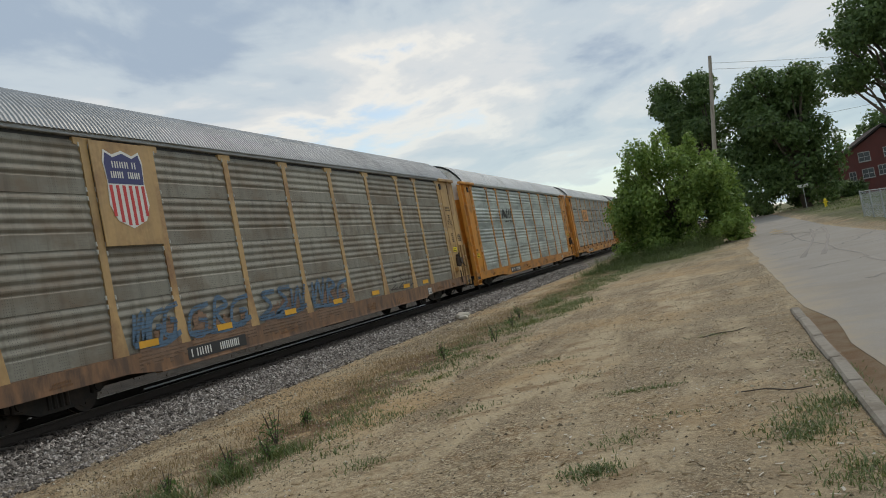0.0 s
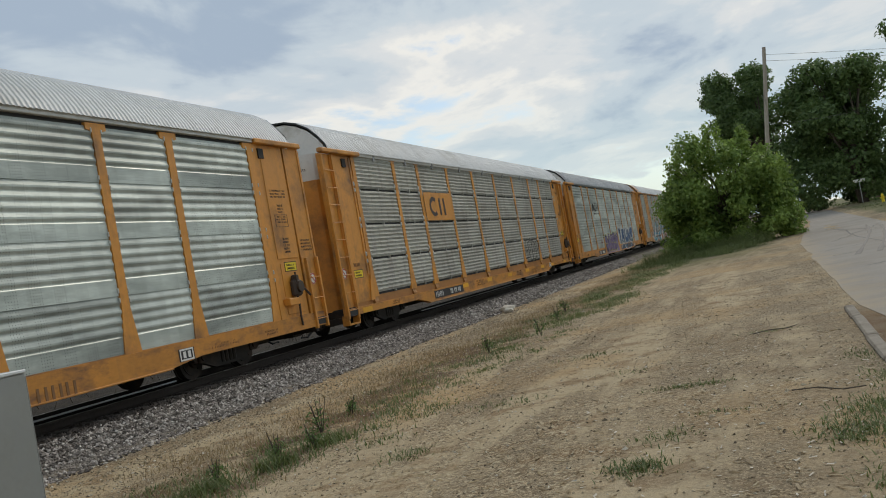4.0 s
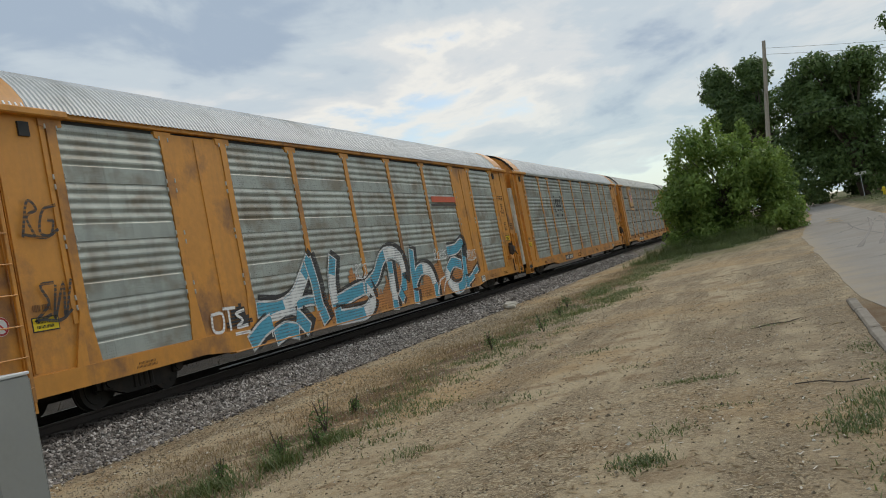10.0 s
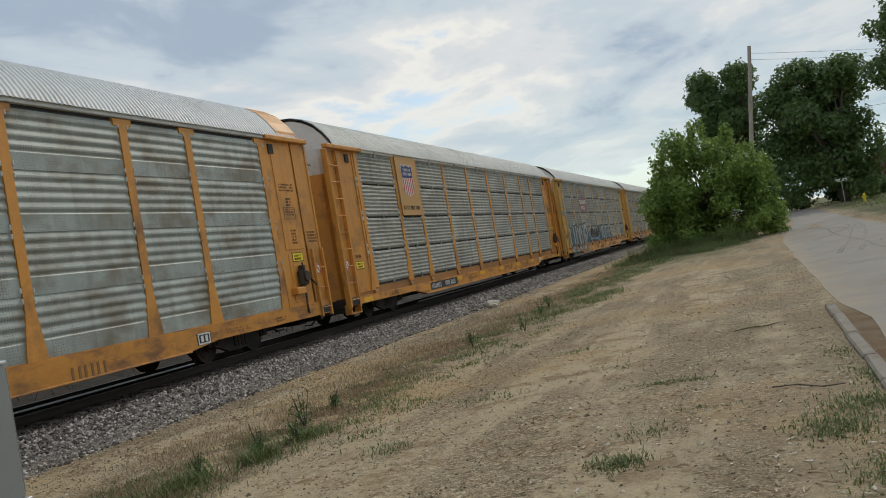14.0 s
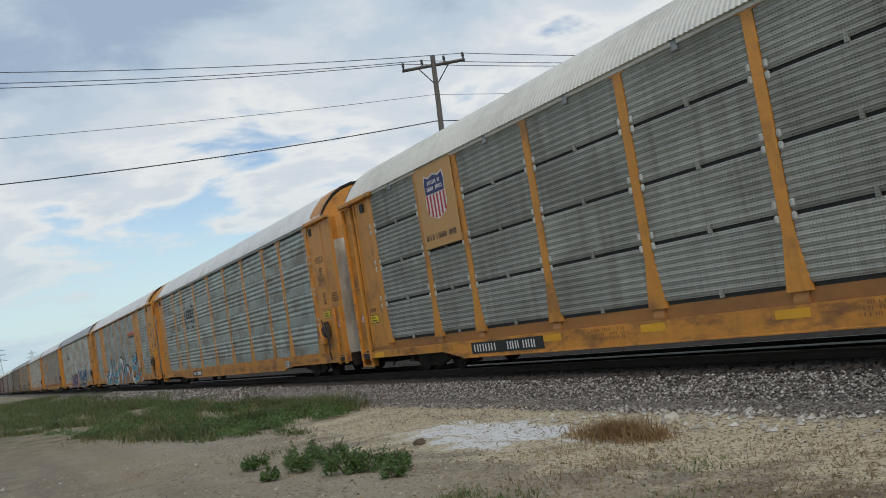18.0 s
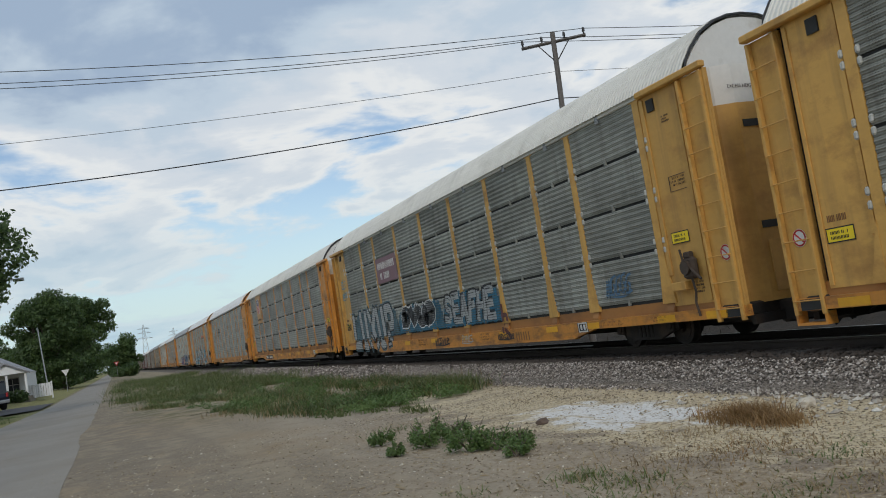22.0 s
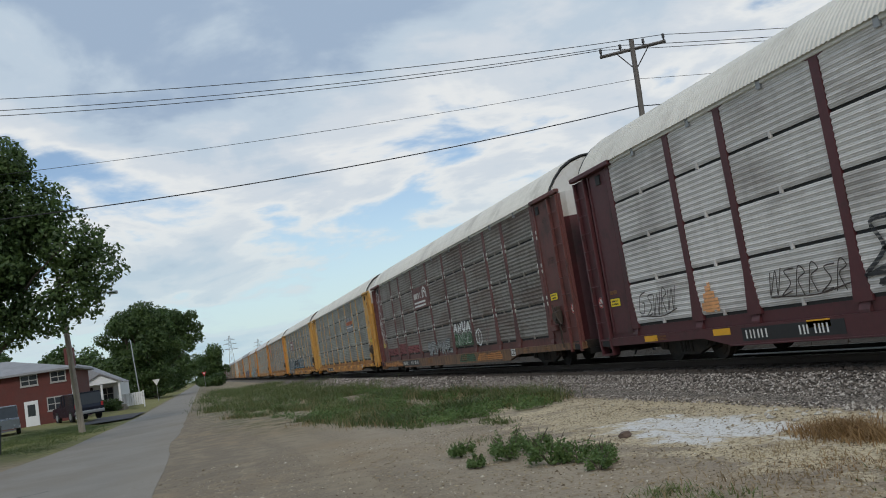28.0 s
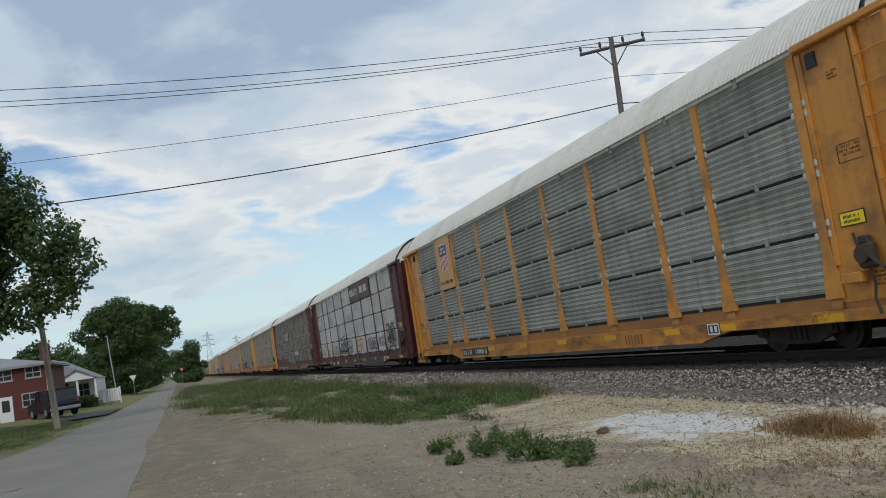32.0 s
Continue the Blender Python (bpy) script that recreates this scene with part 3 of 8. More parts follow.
    strip = op("MULTIPLY", op("MULTIPLY", step(wx, -9.4, -8.2), step(op("ADD", wx, op("MULTIPLY", Y, 0.055)), -1.8, -3.6)), op("MULTIPLY", step(Y, -20.0, -30.0), op("MULTIPLY", step(mid, 0.40, 0.60), 0.7)))
    strip2 = op("MULTIPLY", op("MULTIPLY", step(wx, -7.0, -5.6), step(wx, 1.0, -2.6)), step(Y, 30.0, 44.0))
    mix = blend(op("MAXIMUM", op("MAXIMUM", side, strip), strip2), dirt, green)
    bed = op("MULTIPLY", step(op("ADD", X, op("MULTIPLY", op("SUBTRACT", patch, 0.5), 1.2)), -8.5, -9.2), step(wx, -30.0, -24.0))
    gravel = blend(step(cell, 0.1, 0.9), (0.066, 0.056, 0.047), (0.27, 0.238, 0.203))
    mix = blend(bed, mix, gravel)
    # oily track bed, blackened further to stand for the train's shade
    oil_shade = op("MULTIPLY", step(op("ADD", X, op("MULTIPLY", op("SUBTRACT", mid, 0.5), 0.7)), -9.60, -10.10), step(X, -14.6, -13.6))
    mix = blend(op("MULTIPLY", oil_shade, 0.94), mix, (0.032, 0.025, 0.020))
    # brown bank past the far rail, its colour darkened for shade under the cars
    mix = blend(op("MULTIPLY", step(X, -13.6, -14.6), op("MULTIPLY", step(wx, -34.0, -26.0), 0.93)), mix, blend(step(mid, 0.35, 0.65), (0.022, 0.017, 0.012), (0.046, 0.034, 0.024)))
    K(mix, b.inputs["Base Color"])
    b.inputs["Roughness"].default_value = 0.95
    b.inputs["Specular IOR Level"].default_value = 0.25
    bp = N("ShaderNodeBump")
    bp.inputs["Strength"].default_value, bp.inputs["Distance"].default_value = 0.7, 0.03
    K(op("ADD", op("ADD", grain, op("MULTIPLY", pebble, 0.6)), op("MULTIPLY", cell, 0.5)), bp.inputs["Height"])
    K(bp.outputs[0], b.inputs["Normal"])
    return m


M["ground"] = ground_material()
M["concrete"] = material("worn_road_concrete", (0.262, 0.238, 0.206), 0.85, 0, 0.18, 0.5, 34, 0.2, (0.215, 0.188, 0.155), 0.5, 0.35, 0.05)


def edge_film(m):
    """Dirt carried from the lot onto the ragged edge of the road."""
    nt = m.node_tree
    N, K = nt.nodes.new, nt.links.new
    sock = nt.nodes["Principled BSDF"].inputs["Base Color"]
    base = sock.links[0].from_socket
    tc, sep, n = N("ShaderNodeTexCoord"), N("ShaderNodeSeparateXYZ"), N("ShaderNodeTexNoise")
    K(tc.outputs["Object"], sep.inputs[0])
    n.inputs["Scale"].default_value, n.inputs["Detail"].default_value, n.inputs["Roughness"].default_value = 0.9, 7.0, 0.68
    K(tc.outputs["Object"], n.inputs["Vector"])
    ad = N("ShaderNodeMath")
    ad.operation = "MULTIPLY_ADD"
    ad.inputs[1].default_value = 2.4
    K(n.outputs[0], ad.inputs[0])
    K(sep.outputs[0], ad.inputs[2])
    f = N("ShaderNodeMapRange")
    f.interpolation_type = "SMOOTHSTEP"
    f.inputs[1].default_value, f.inputs[2].default_value = 2.9, 1.75
    K(ad.outputs[0], f.inputs[0])
    mx = N("ShaderNodeMix")
    mx.data_type = "RGBA"
    keep, both = N("ShaderNodeMapRange"), N("ShaderNodeMath")
    keep.interpolation_type, both.operation = "SMOOTHSTEP", "MULTIPLY"
    keep.inputs[1].default_value, keep.inputs[2].default_value, keep.inputs[3].default_value = -9.0, 0.0, 0.12
    K(sep.outputs[1], keep.inputs[0])
    K(f.outputs[0], both.inputs[0])
    K(keep.outputs[0], both.inputs[1])
    K(both.outputs[0], mx.inputs[0])
    K(base, mx.inputs[6])
    mx.inputs[7].default_value = (0.33, 0.262, 0.178, 1)
    K(mx.outputs[2], sock)


edge_film(M["concrete"])
M["kerb"] = material("broken_kerb_concrete", (0.275, 0.240, 0.195), 0.9, 0, 0.25, 2, 20, 0.45, (0.17, 0.14, 0.105), 0.55, 2, 0.05)
M["tar"] = material("black_tar_seal", (0.035, 0.033, 0.032), 0.6, 0, 0.2, 2, 12, 0.1, None)
M["asphalt"] = material("dark_asphalt", (0.06, 0.058, 0.06), 0.9, 0, 0.15, 1, 25, 0.2, None)
# oily stones, base colour also lowered for the shade below the cars
M["stone_dark"] = material("oily_shaded_ballast_stone", (0.048, 0.038, 0.031), 0.9, 0, 0.35, 6, 30, 0.3, None)
M["stone_pale"] = stone_material("pale_limestone_fragment", ((0.34, 0.31, 0.26), (0.42, 0.39, 0.34), (0.52, 0.49, 0.43), (0.60, 0.57, 0.52), (0.68, 0.66, 0.61)))
M["lot_stone"] = stone_material("tan_grit_stone", ((0.10, 0.072, 0.045), (0.22, 0.17, 0.105), (0.34, 0.275, 0.18), (0.46, 0.39, 0.28), (0.62, 0.57, 0.48)))


# ---- mesh helpers ----
class Shape:
    """Gathers vertices and faces of one mesh."""

    def __init__(self):
        self.v, self.f = [], []

    def add(self, verts, faces):
        n = len(self.v)
        self.v += [tuple(p) for p in verts]
        self.f += [tuple(i + n for i in f) for f in faces]
        return self

    def box(self, x0, x1, y0, y1, z0, z1):
        return self.add([(x, y, z) for x in (x0, x1) for y in (y0, y1) for z in (z0, z1)],
                        [(0, 1, 3, 2), (4, 6, 7, 5), (0, 4, 5, 1), (2, 3, 7, 6), (0, 2, 6, 4), (1, 5, 7, 3)])

    def chamfer(self, x0, x1, y0, y1, z0, z1, c=0.01):
        """A box with its upright edges and its top and bottom edges cut."""
        ring = [(x0 + c, y0), (x1 - c, y0), (x1, y0 + c), (x1, y1 - c), (x1 - c, y1), (x0 + c, y1), (x0, y1 - c), (x0, y0 + c)]
        mx, my = (x0 + x1) / 2, (y0 + y1) / 2
        kx, ky = 1 - 2 * c / (x1 - x0), 1 - 2 * c / (y1 - y0)
        small = [(mx + (x - mx) * kx, my + (y - my) * ky) for x, y in ring]
        v = [(*p, z0) for p in small] + [(*p, z0 + c) for p in ring] + [(*p, z1 - c) for p in ring] + [(*p, z1) for p in small]
        f = [tuple(range(7, -1, -1)), tuple(range(24, 32))]
        for k in range(3):
            f += [(8 * k + i, 8 * k + (i + 1) % 8, 8 * k + 8 + (i + 1) % 8, 8 * k + 8 + i) for i in range(8)]
        return self.add(v, f)

    def tube(self, a, b, r, n=8, r2=None, cap=True):
        a, b = Vector(a), Vector(b)
        q = (b - a).to_track_quat("Z", "Y")
        r2 = r if r2 is None else r2
        ring = [Vector((math.cos(2 * math.pi * i / n), math.sin(2 * math.pi * i / n), 0)) for i in range(n)]
        v = [a + q @ (p * r) for p in ring] + [b + q @ (p * r2) for p in ring]
        f = [(i, (i + 1) % n, n + (i + 1) % n, n + i) for i in range(n)]
        if cap:
            f += [tuple(range(n - 1, -1, -1)), tuple(range(n, 2 * n))]
        return self.add(v, f)

    def sweep(self, pts, radii, n=8):
        """A round bar along a line of points, with a radius at each."""
        pts = [Vector(p) for p in pts]
        v, f = [], []
        for i, p in enumerate(pts):
            d = (pts[min(i + 1, len(pts) - 1)] - pts[max(i - 1, 0)]).normalized()
            a = d.cross(Vector((0.31, 0.95, 0.12))).normalized()
            b = d.cross(a)
            r = radii[i] if isinstance(radii, (list, tuple)) else radii
            v += [p + (a * math.cos(2 * math.pi * j / n) + b * math.sin(2 * math.pi * j / n)) * r for j in range(n)]
        for i in range(len(pts) - 1):
            f += [(i * n + j, i * n + (j + 1) % n, (i + 1) * n + (j + 1) % n, (i + 1) * n + j) for j in range(n)]
        k = (len(pts) - 1) * n
        f += [tuple(range(n - 1, -1, -1)), tuple(range(k, k + n))]
        return self.add(v, f)

    def prism(self, outline, axis, a, b):
        """An outline of (p, q) points pushed from a to b along an axis (0 x: p, q are y, z; 1 y: x, z; 2 z: x, y)."""
        def place(p, q, d):
            return ((d, p, q), (p, d, q), (p, q, d))[axis]
        n = len(outline)
        v = [place(p, q, a) for p, q in outline] + [place(p, q, b) for p, q in outline]
        f = [(i, (i + 1) % n, n + (i + 1) % n, n + i) for i in range(n)] + [tuple(range(n - 1, -1, -1)), tuple(range(n, 2 * n))]
        return self.add(v, f)

    def mesh(self, name, mat, smooth=False):
        me = bpy.data.meshes.new(name)
        me.from_pydata(self.v, [], self.f)
        me.materials.append(mat)
        if smooth:
            me.shade_smooth()
        bm = bmesh.new()
        bm.from_mesh(me)
        bmesh.ops.recalc_face_normals(bm, faces=bm.faces)
        bm.to_mesh(me)
        bm.free()
        return me


def part(name, shape, mat, parent, label="", at=(0, 0, 0), rot=(0, 0, 0), smooth=False):
    """Links a shape (or a ready mesh) as one mesh object under a thing or a part."""
    me = shape if isinstance(shape, bpy.types.Mesh) else shape.mesh(name, mat, smooth)
    ob = new(name, me)
    ob.parent = parent
    ob.matrix_basis = pose(*at, *rot)
    if label:
        ob["label"] = label
    return ob


def thing(name, at, label, category, group="", rot=(0, 0, 0)):
    e = new(name)
    e.empty_display_size = 0.2
    e.matrix_basis = pose(*at, *rot)
    return tagged(e, label, category, group)


def solid(name, shape, mat, label, category="", group="", kind="", at=(0, 0, 0), rot=(0, 0, 0), smooth=False):
    ob = new(name, shape.mesh(name, mat, smooth))
    ob.matrix_basis = pose(*at, *rot)
    return tagged(ob, label, category, group, kind)


# ---- the lie of the land ----
RAIL_Z = 0.34
TRACK_X = -11.86
ROAD = (0.9, 5.2)


def smooth(a, b, x):
    t = min(1, max(0, (x - a) / (b - a)))
    return t * t * (3 - 2 * t)


def height(x, y):
    """Height of the ground: the lot, the ballast bed, the gentle rise on the house side."""
    z = -0.14 * smooth(0.0, -7.5, x)
    bed = smooth(-9.05, -10.05, x) * smooth(-15.4, -14.2, x)
    z = z * (1 - bed) + 0.155 * bed
    if x < -15.0:
        z += 0.45 * smooth(-15.2, -18.5, x) - 0.5 * smooth(-21.0, -26.0, x)
    if y > 30:
        z += smooth(30, 110, y) * smooth(-6, 3, x) * 0.75
    if x > 5.2:
        z += 0.12 * smooth(5.2, 6.5, x)
        if y < -30:
            z += 0.2 * smooth(-30, -70, y) * smooth(5.5, 9, x)
    return z + 0.015 * noise.noise((x * 0.8, y * 0.8, 0)) * (1 - bed) * smooth(0.1, -0.8, x)


def build_ground():
    def ticks(lo, hi, near_lo, near_hi, fine):
        out, v = [], near_lo
        while v < near_hi:
            out.append(v)
            v += fine
        step, v = fine, near_hi
        while v < hi:
            out.append(v)
            v += step
            step *= 1.25
        out.append(hi)
        step, v = fine, near_lo - fine
        while v > lo:
            out.insert(0, v)
            v -= step
            step *= 1.25
        out.insert(0, lo)
        return out
    xs = ticks(-2500, 2500, -17.0, 9.0, 0.4)
    ys = ticks(-2500, 2500, -30, 60, 0.6)
    v = [(x, y, height(x, y)) for x in xs for y in ys]
    n = len(ys)
    f = [(i * n + j, (i + 1) * n + j, (i + 1) * n + j + 1, i * n + j + 1) for i in range(len(xs) - 1) for j in range(n - 1)]
    s = Shape()
    s.v, s.f = v, f
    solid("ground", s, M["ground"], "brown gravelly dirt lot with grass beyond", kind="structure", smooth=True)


build_ground()


def road_slab(outline_l, outline_r, name, label, z=0.006):
    s = Shape()
    v = []
    for (xl, y), (xr, y2) in zip(outline_l, outline_r):
        for x, yy, d in ((xl, y, -0.12), (xl, y, z), (xr, y2, z), (xr, y2, -0.12)):
            v.append((x, yy, height(min(max(x, 1), 5), yy) + d))
    f = []
    for i in range(len(outline_l) - 1):
        for k in range(3):
            f.append((4 * i + k, 4 * i + 4 + k, 4 * i + 5 + k, 4 * i + 1 + k))
    s.add(v, f)
    return solid(name, s, M["concrete"], label, kind="structure")


def road_left(y):
    return 0.41 + 0.52 * smooth(-6, 6, y) + 0.14 * math.exp(-((y + 26.5) / 2.6) ** 2) + (0.05 + 0.11 * smooth(-6, 0, y)) * noise.noise((0, y * 0.35, 3)) + 0.05 * noise.noise((0, y * 2.1, 5)) + (1.6 * smooth(36, 70, y) if y > 36 else 0) + 0.22 * smooth(4, 6, y) * smooth(15, 12, y)


def road_right(y):
    r = ROAD[1] + 0.05 * noise.noise((7, y * 0.6, 3)) - 1.0 * smooth(-24, -36, y) - 0.75 * smooth(-34, -62, y) - 0.2 * smooth(-62, -110, y)
    return r + 3.3 * smooth(18, 40, y) * (1 - smooth(44, 60, y)) + (2.6 * smooth(40, 80, y))


_ys = [-420, -260, -180, -130, -100] + [-90 + 2 * i for i in range(30)] + [-30 + i for i in range(75)] + [46 + 3 * i for i in range(24)]
road = road_slab([(road_left(y), y) for y in _ys], [(road_right(y), y) for y in _ys], "road", "worn pale concrete road with tar-sealed cracks")


def tar_line(pts, w=0.045):
    s = Shape()
    v, f = [], []
    for i, (x, y) in enumerate(pts):
        a, b = pts[max(0, i - 1)], pts[min(len(pts) - 1, i + 1)]
        d = Vector((b[0] - a[0], b[1] - a[1], 0)).normalized()
        n = Vector((-d.y, d.x, 0)) * w * random.uniform(0.6, 1.5)
        z = height(min(max(x, 1), 5), y) + 0.012
        v += [(x + n.x, y + n.y, z), (x - n.x, y - n.y, z)]
    f = [(2 * i, 2 * i + 1, 2 * i + 3, 2 * i + 2) for i in range(len(pts) - 1)]
    s.add(v, f)
    part("tar_seam", s, M["tar"], road)


def wander(a, b, n=14, amp=0.12):
    return [(a[0] + (b[0] - a[0]) * i / n + random.uniform(-amp, amp), a[1] + (b[1] - a[1]) * i / n + random.uniform(-amp, amp)) for i in range(n + 1)]


for a, b in (((2.4, 49), (4.4, 40)), ((2.6, 40), (5.6, 42)), ((1.3, 30), (5.6, 34)), ((1.8, 21.5), (5.2, 23.5)), ((1.4, 27), (5.4, 28.4)), ((3.3, 29), (5.8, 36)), ((2.2, 17), (5.1, 18.2)),
             ((3.1, 20), (3.0, 46)), ((2.6, -19), (4.9, -18.5)), ((2.0, 36), (4.8, 46)), ((4.4, 30), (6.6, 33))):
    tar_line(wander(a, b), 0.028)
# tyre marks sweeping off the road
for off in (0.0, 0.55):
    tar_line([(2.0 + off + 2.1 * math.sin(i / 11) + 0.02 * i, 26 + 1.6 * i) for i in range(14)], 0.06)


def kerb_x(y):
    return 0.81 + 0.02 * noise.noise((2, y * 0.5, 1))


def build_kerb():
    y = 4.6
    while y < 12.6:
        n = random.uniform(1.1, 1.9)
        s = Shape().chamfer(-0.07, 0.07, 0, n - 0.012, -0.12, 0.045, 0.022)
        part("kerb_stone", s, M["kerb"], road, at=(kerb_x(y), y, 0.0), rot=(0, random.uniform(-2, 2), random.uniform(-0.6, 0.6)))
        y += n


build_kerb()


# ---- track ----
def build_track():
    track = thing("railway_track", (TRACK_X, 0, RAIL_Z), "rusty steel rails on weathered timber ties in ballast", "track")
    track["kind"] = "structure"
    for sx in (-1, 1):
        prof = [(-0.07, -0.17), (0.07, -0.17), (0.07, -0.155), (0.012, -0.135), (0.012, -0.045), (0.036, -0.035), (0.036, -0.004), (-0.036, -0.004), (-0.036, -0.035), (-0.012, -0.045), (-0.012, -0.135), (-0.07, -0.155)]
        rail = part("rail", Shape().prism(prof, 1, -600, 400), M["rail"], track, at=(sx * 0.753, 0, 0))
        part("rail_head", Shape().box(-0.033, 0.033, -600, 400, -0.004, 0.0), M["rail_top"], rail, "polished running surface")
    tie = Shape().chamfer(-1.3, 1.3, -0.115, 0.115, -0.33, -0.155, 0.012).mesh("tie", M["tie"])
    for i in range(-75, 76):
        part("tie", tie, None, track, at=(random.uniform(-0.03, 0.03), i * 0.52 + random.uniform(-0.03, 0.03), 0), rot=(0, 0, random.uniform(-1.5, 1.5)))


build_track()


def stone_field(name, n, place, size, mat, label, squash=0.7):
    """Many small angular stones as one mesh. place() gives x, y, z."""
    v, f = [], []
    for _ in range(n):
        x, y, z = place()
        r = size * random.uniform(0.55, 1.35)
        a = random.uniform(0, 6.28)
        ca, sa = math.cos(a), math.sin(a)
        k = len(v)
        for px_, py_, pz_ in ((1, 0, 0), (0, 1, 0), (-1, 0, 0), (0, -1, 0), (0.2, 0.1, 1), (-0.1, 0.1, -1)):
            px2, py2, pz2 = (px_ + random.uniform(-.35, .35)) * r, (py_ + random.uniform(-.35, .35)) * r * 0.8, pz_ * r * squash * random.uniform(0.7, 1.2)
            v.append((x + px2 * ca - py2 * sa, y + px2 * sa + py2 * ca, z + pz2))
        f += [(k, k + 1, k + 4), (k + 1, k + 2, k + 4), (k + 2, k + 3, k + 4), (k + 3, k, k + 4), (k + 1, k, k + 5), (k + 2, k + 1, k + 5), (k + 3, k + 2, k + 5), (k, k + 3, k + 5)]
    me = bpy.data.meshes.new(name)
    me.from_pydata(v, [], f)
    me.materials.append(mat)
    return tagged(new(name, me), label, "gravel", kind="stuff")


def ballast_place(y0, y1):
    def place():
        y = random.uniform(y0, y1)
        x = random.triangular(-10.2, -8.6, -9.7)
        return x, y, height(x, y) + 0.010
    return place


stone_field("ballast_stones", 21000, ballast_place(3, 26), 0.036, M["stone"], "grey crushed stone ballast beside the rails")
stone_field("ballast_stones", 9000, ballast_place(26, 60), 0.052, M["stone"], "grey crushed stone ballast beside the rails")
stone_field("ballast_stones", 27000, ballast_place(-30, -3), 0.025, M["stone"], "grey crushed stone ballast beside the rails")
stone_field("ballast_stones", 6000, ballast_place(-70, -30), 0.055, M["stone"], "grey crushed stone ballast beside the rails")


# stones under the train: oil stain plus shade put into their colour
def oily_shade_place():
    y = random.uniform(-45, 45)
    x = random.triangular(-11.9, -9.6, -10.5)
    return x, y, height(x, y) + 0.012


stone_field("ballast_stones", 15000, oily_shade_place, 0.045, M["stone_dark"], "dark oily ballast between the ties, blackened further for the train's shade")


def lot_place():
    while True:
        x, y = random.uniform(-8.2, 0.9), random.uniform(-18, 26)
        if math.hypot((x + 7.1) * 0.95, (y + 12.0) * 0.40) < 1.0 and random.random() < 0.9:
            continue
        if abs(y) > 2.5 and random.random() < 0.25 + 0.75 * smooth(-2.0, -7.5, x):
            return x, y, height(x, y) + 0.002


stone_field("lot_gravel", 42000, lot_place, 0.012, M["lot_stone"], "loose small gravel on packed dirt")
stone_field("lot_gravel", 1200, lot_place, 0.026, M["lot_stone"], "scattered larger stones on packed dirt")


def toe_place():
    x, y = random.triangular(-9.1, -7.0, -8.9), random.uniform(-26, 34)
    return x, y, height(x, y) + 0.004


def chip_place():
    x, y = random.triangular(-9.2, -7.6, -8.8), random.triangular(-13, -5.5, -8.5)
    return x, y, height(x, y) + 0.012


stone_field("limestone_chips", 150, chip_place, 0.05, M["stone_pale"], "pale limestone fragments at the foot of the ballast")
stone_field("lot_gravel", 7000, toe_place, 0.019, M["lot_stone"], "loose stones strayed from the ballast onto dirt")


# ---- the train: covered car carriers ----
SPEED, SLOWING, FIRST, PITCH = 11.10, 0.00435, 176.20, 28.17
POSTS = [1.75, 4.5, 6.4, 9.15, 11.95, 14.7, 17.45, 20.2, 22.1, 24.85]
Z_EAVE, ROWS = 5.02, 4
BODY_DROP = 0.12
# foot of the posts, bottom and top of the sheets, bottom of the sill
LEVELS = {"lap": (0.92, 0.94, 4.88, 0.50), "fine": (0.99, 1.095, 5.02, 0.455)}
MESHES = {}


def cached(key, make):
    if key not in MESHES:
        MESHES[key] = make()
    return MESHES[key]


def ribbed(width, h, style):
    """A corrugated side sheet: many fine ribs, or four bold ribs and a flat lapped band."""
    prof = []
    if style == "fine":
        n = 8
        prof = [(0.0, 0.0)]
        p = (h - 0.075) / n
        for i in range(6 * n):
            u = (i % 6) / 6
            prof.append((0.015 + i * p / 6, 0.004 + 0.018 * math.sin(math.pi * u) ** 2 + (0.005 if i % 2 else -0.004)))
        prof += [(h - 0.060, 0.0)]
    else:
        n, d = 4, 0.021
        flat = 0.30
        p = (h - flat - 0.02) / n
        prof = [(0.0, 0.012), (flat - 0.02, 0.012), (flat, 0.0)]
        for i in range(n):
            z = flat + i * p
            prof += [(z + p * 0.10, 0.0), (z + p * 0.40, d), (z + p * 0.58, d), (z + p * 0.96, 0.0)]
        prof += [(h - 0.004, 0.0)]
    v, f = [], []
    for z, d in prof:
        v += [(d, 0, z), (d, width, z)]
    f = [(2 * i, 2 * i + 1, 2 * i + 3, 2 * i + 2) for i in range(len(prof) - 1)]
    k = len(v)
    v += [(-0.02, 0, 0), (-0.02, width, 0), (-0.02, width, prof[-1][0]), (-0.02, 0, prof[-1][0])]
    top = 2 * len(prof) - 2
    f += [(0, k, k + 1, 1), (top, top + 1, k + 2, k + 3)]
    s = Shape().add(v, f)
    if style == "fine":
        s.box(-0.02, 0.030, width / 2 - 0.03, width / 2 + 0.03, -0.055, 0.07)
    return s


def post_shape(rib):
    w, (foot, _, top, _) = 0.10, LEVELS[rib]
    cap = top - 0.10
    o = [(-0.21, foot), (0.21, foot), (0.195, foot + 0.14), (w, foot + 0.80), (w, cap), (0.24, cap + 0.03), (0.24, top + 0.05), (-0.24, top + 0.05), (-0.24, cap + 0.03), (-w, cap), (-w, foot + 0.80), (-0.195, foot + 0.14)]
    return Shape().prism(o, 0, 1.40, 1.466)


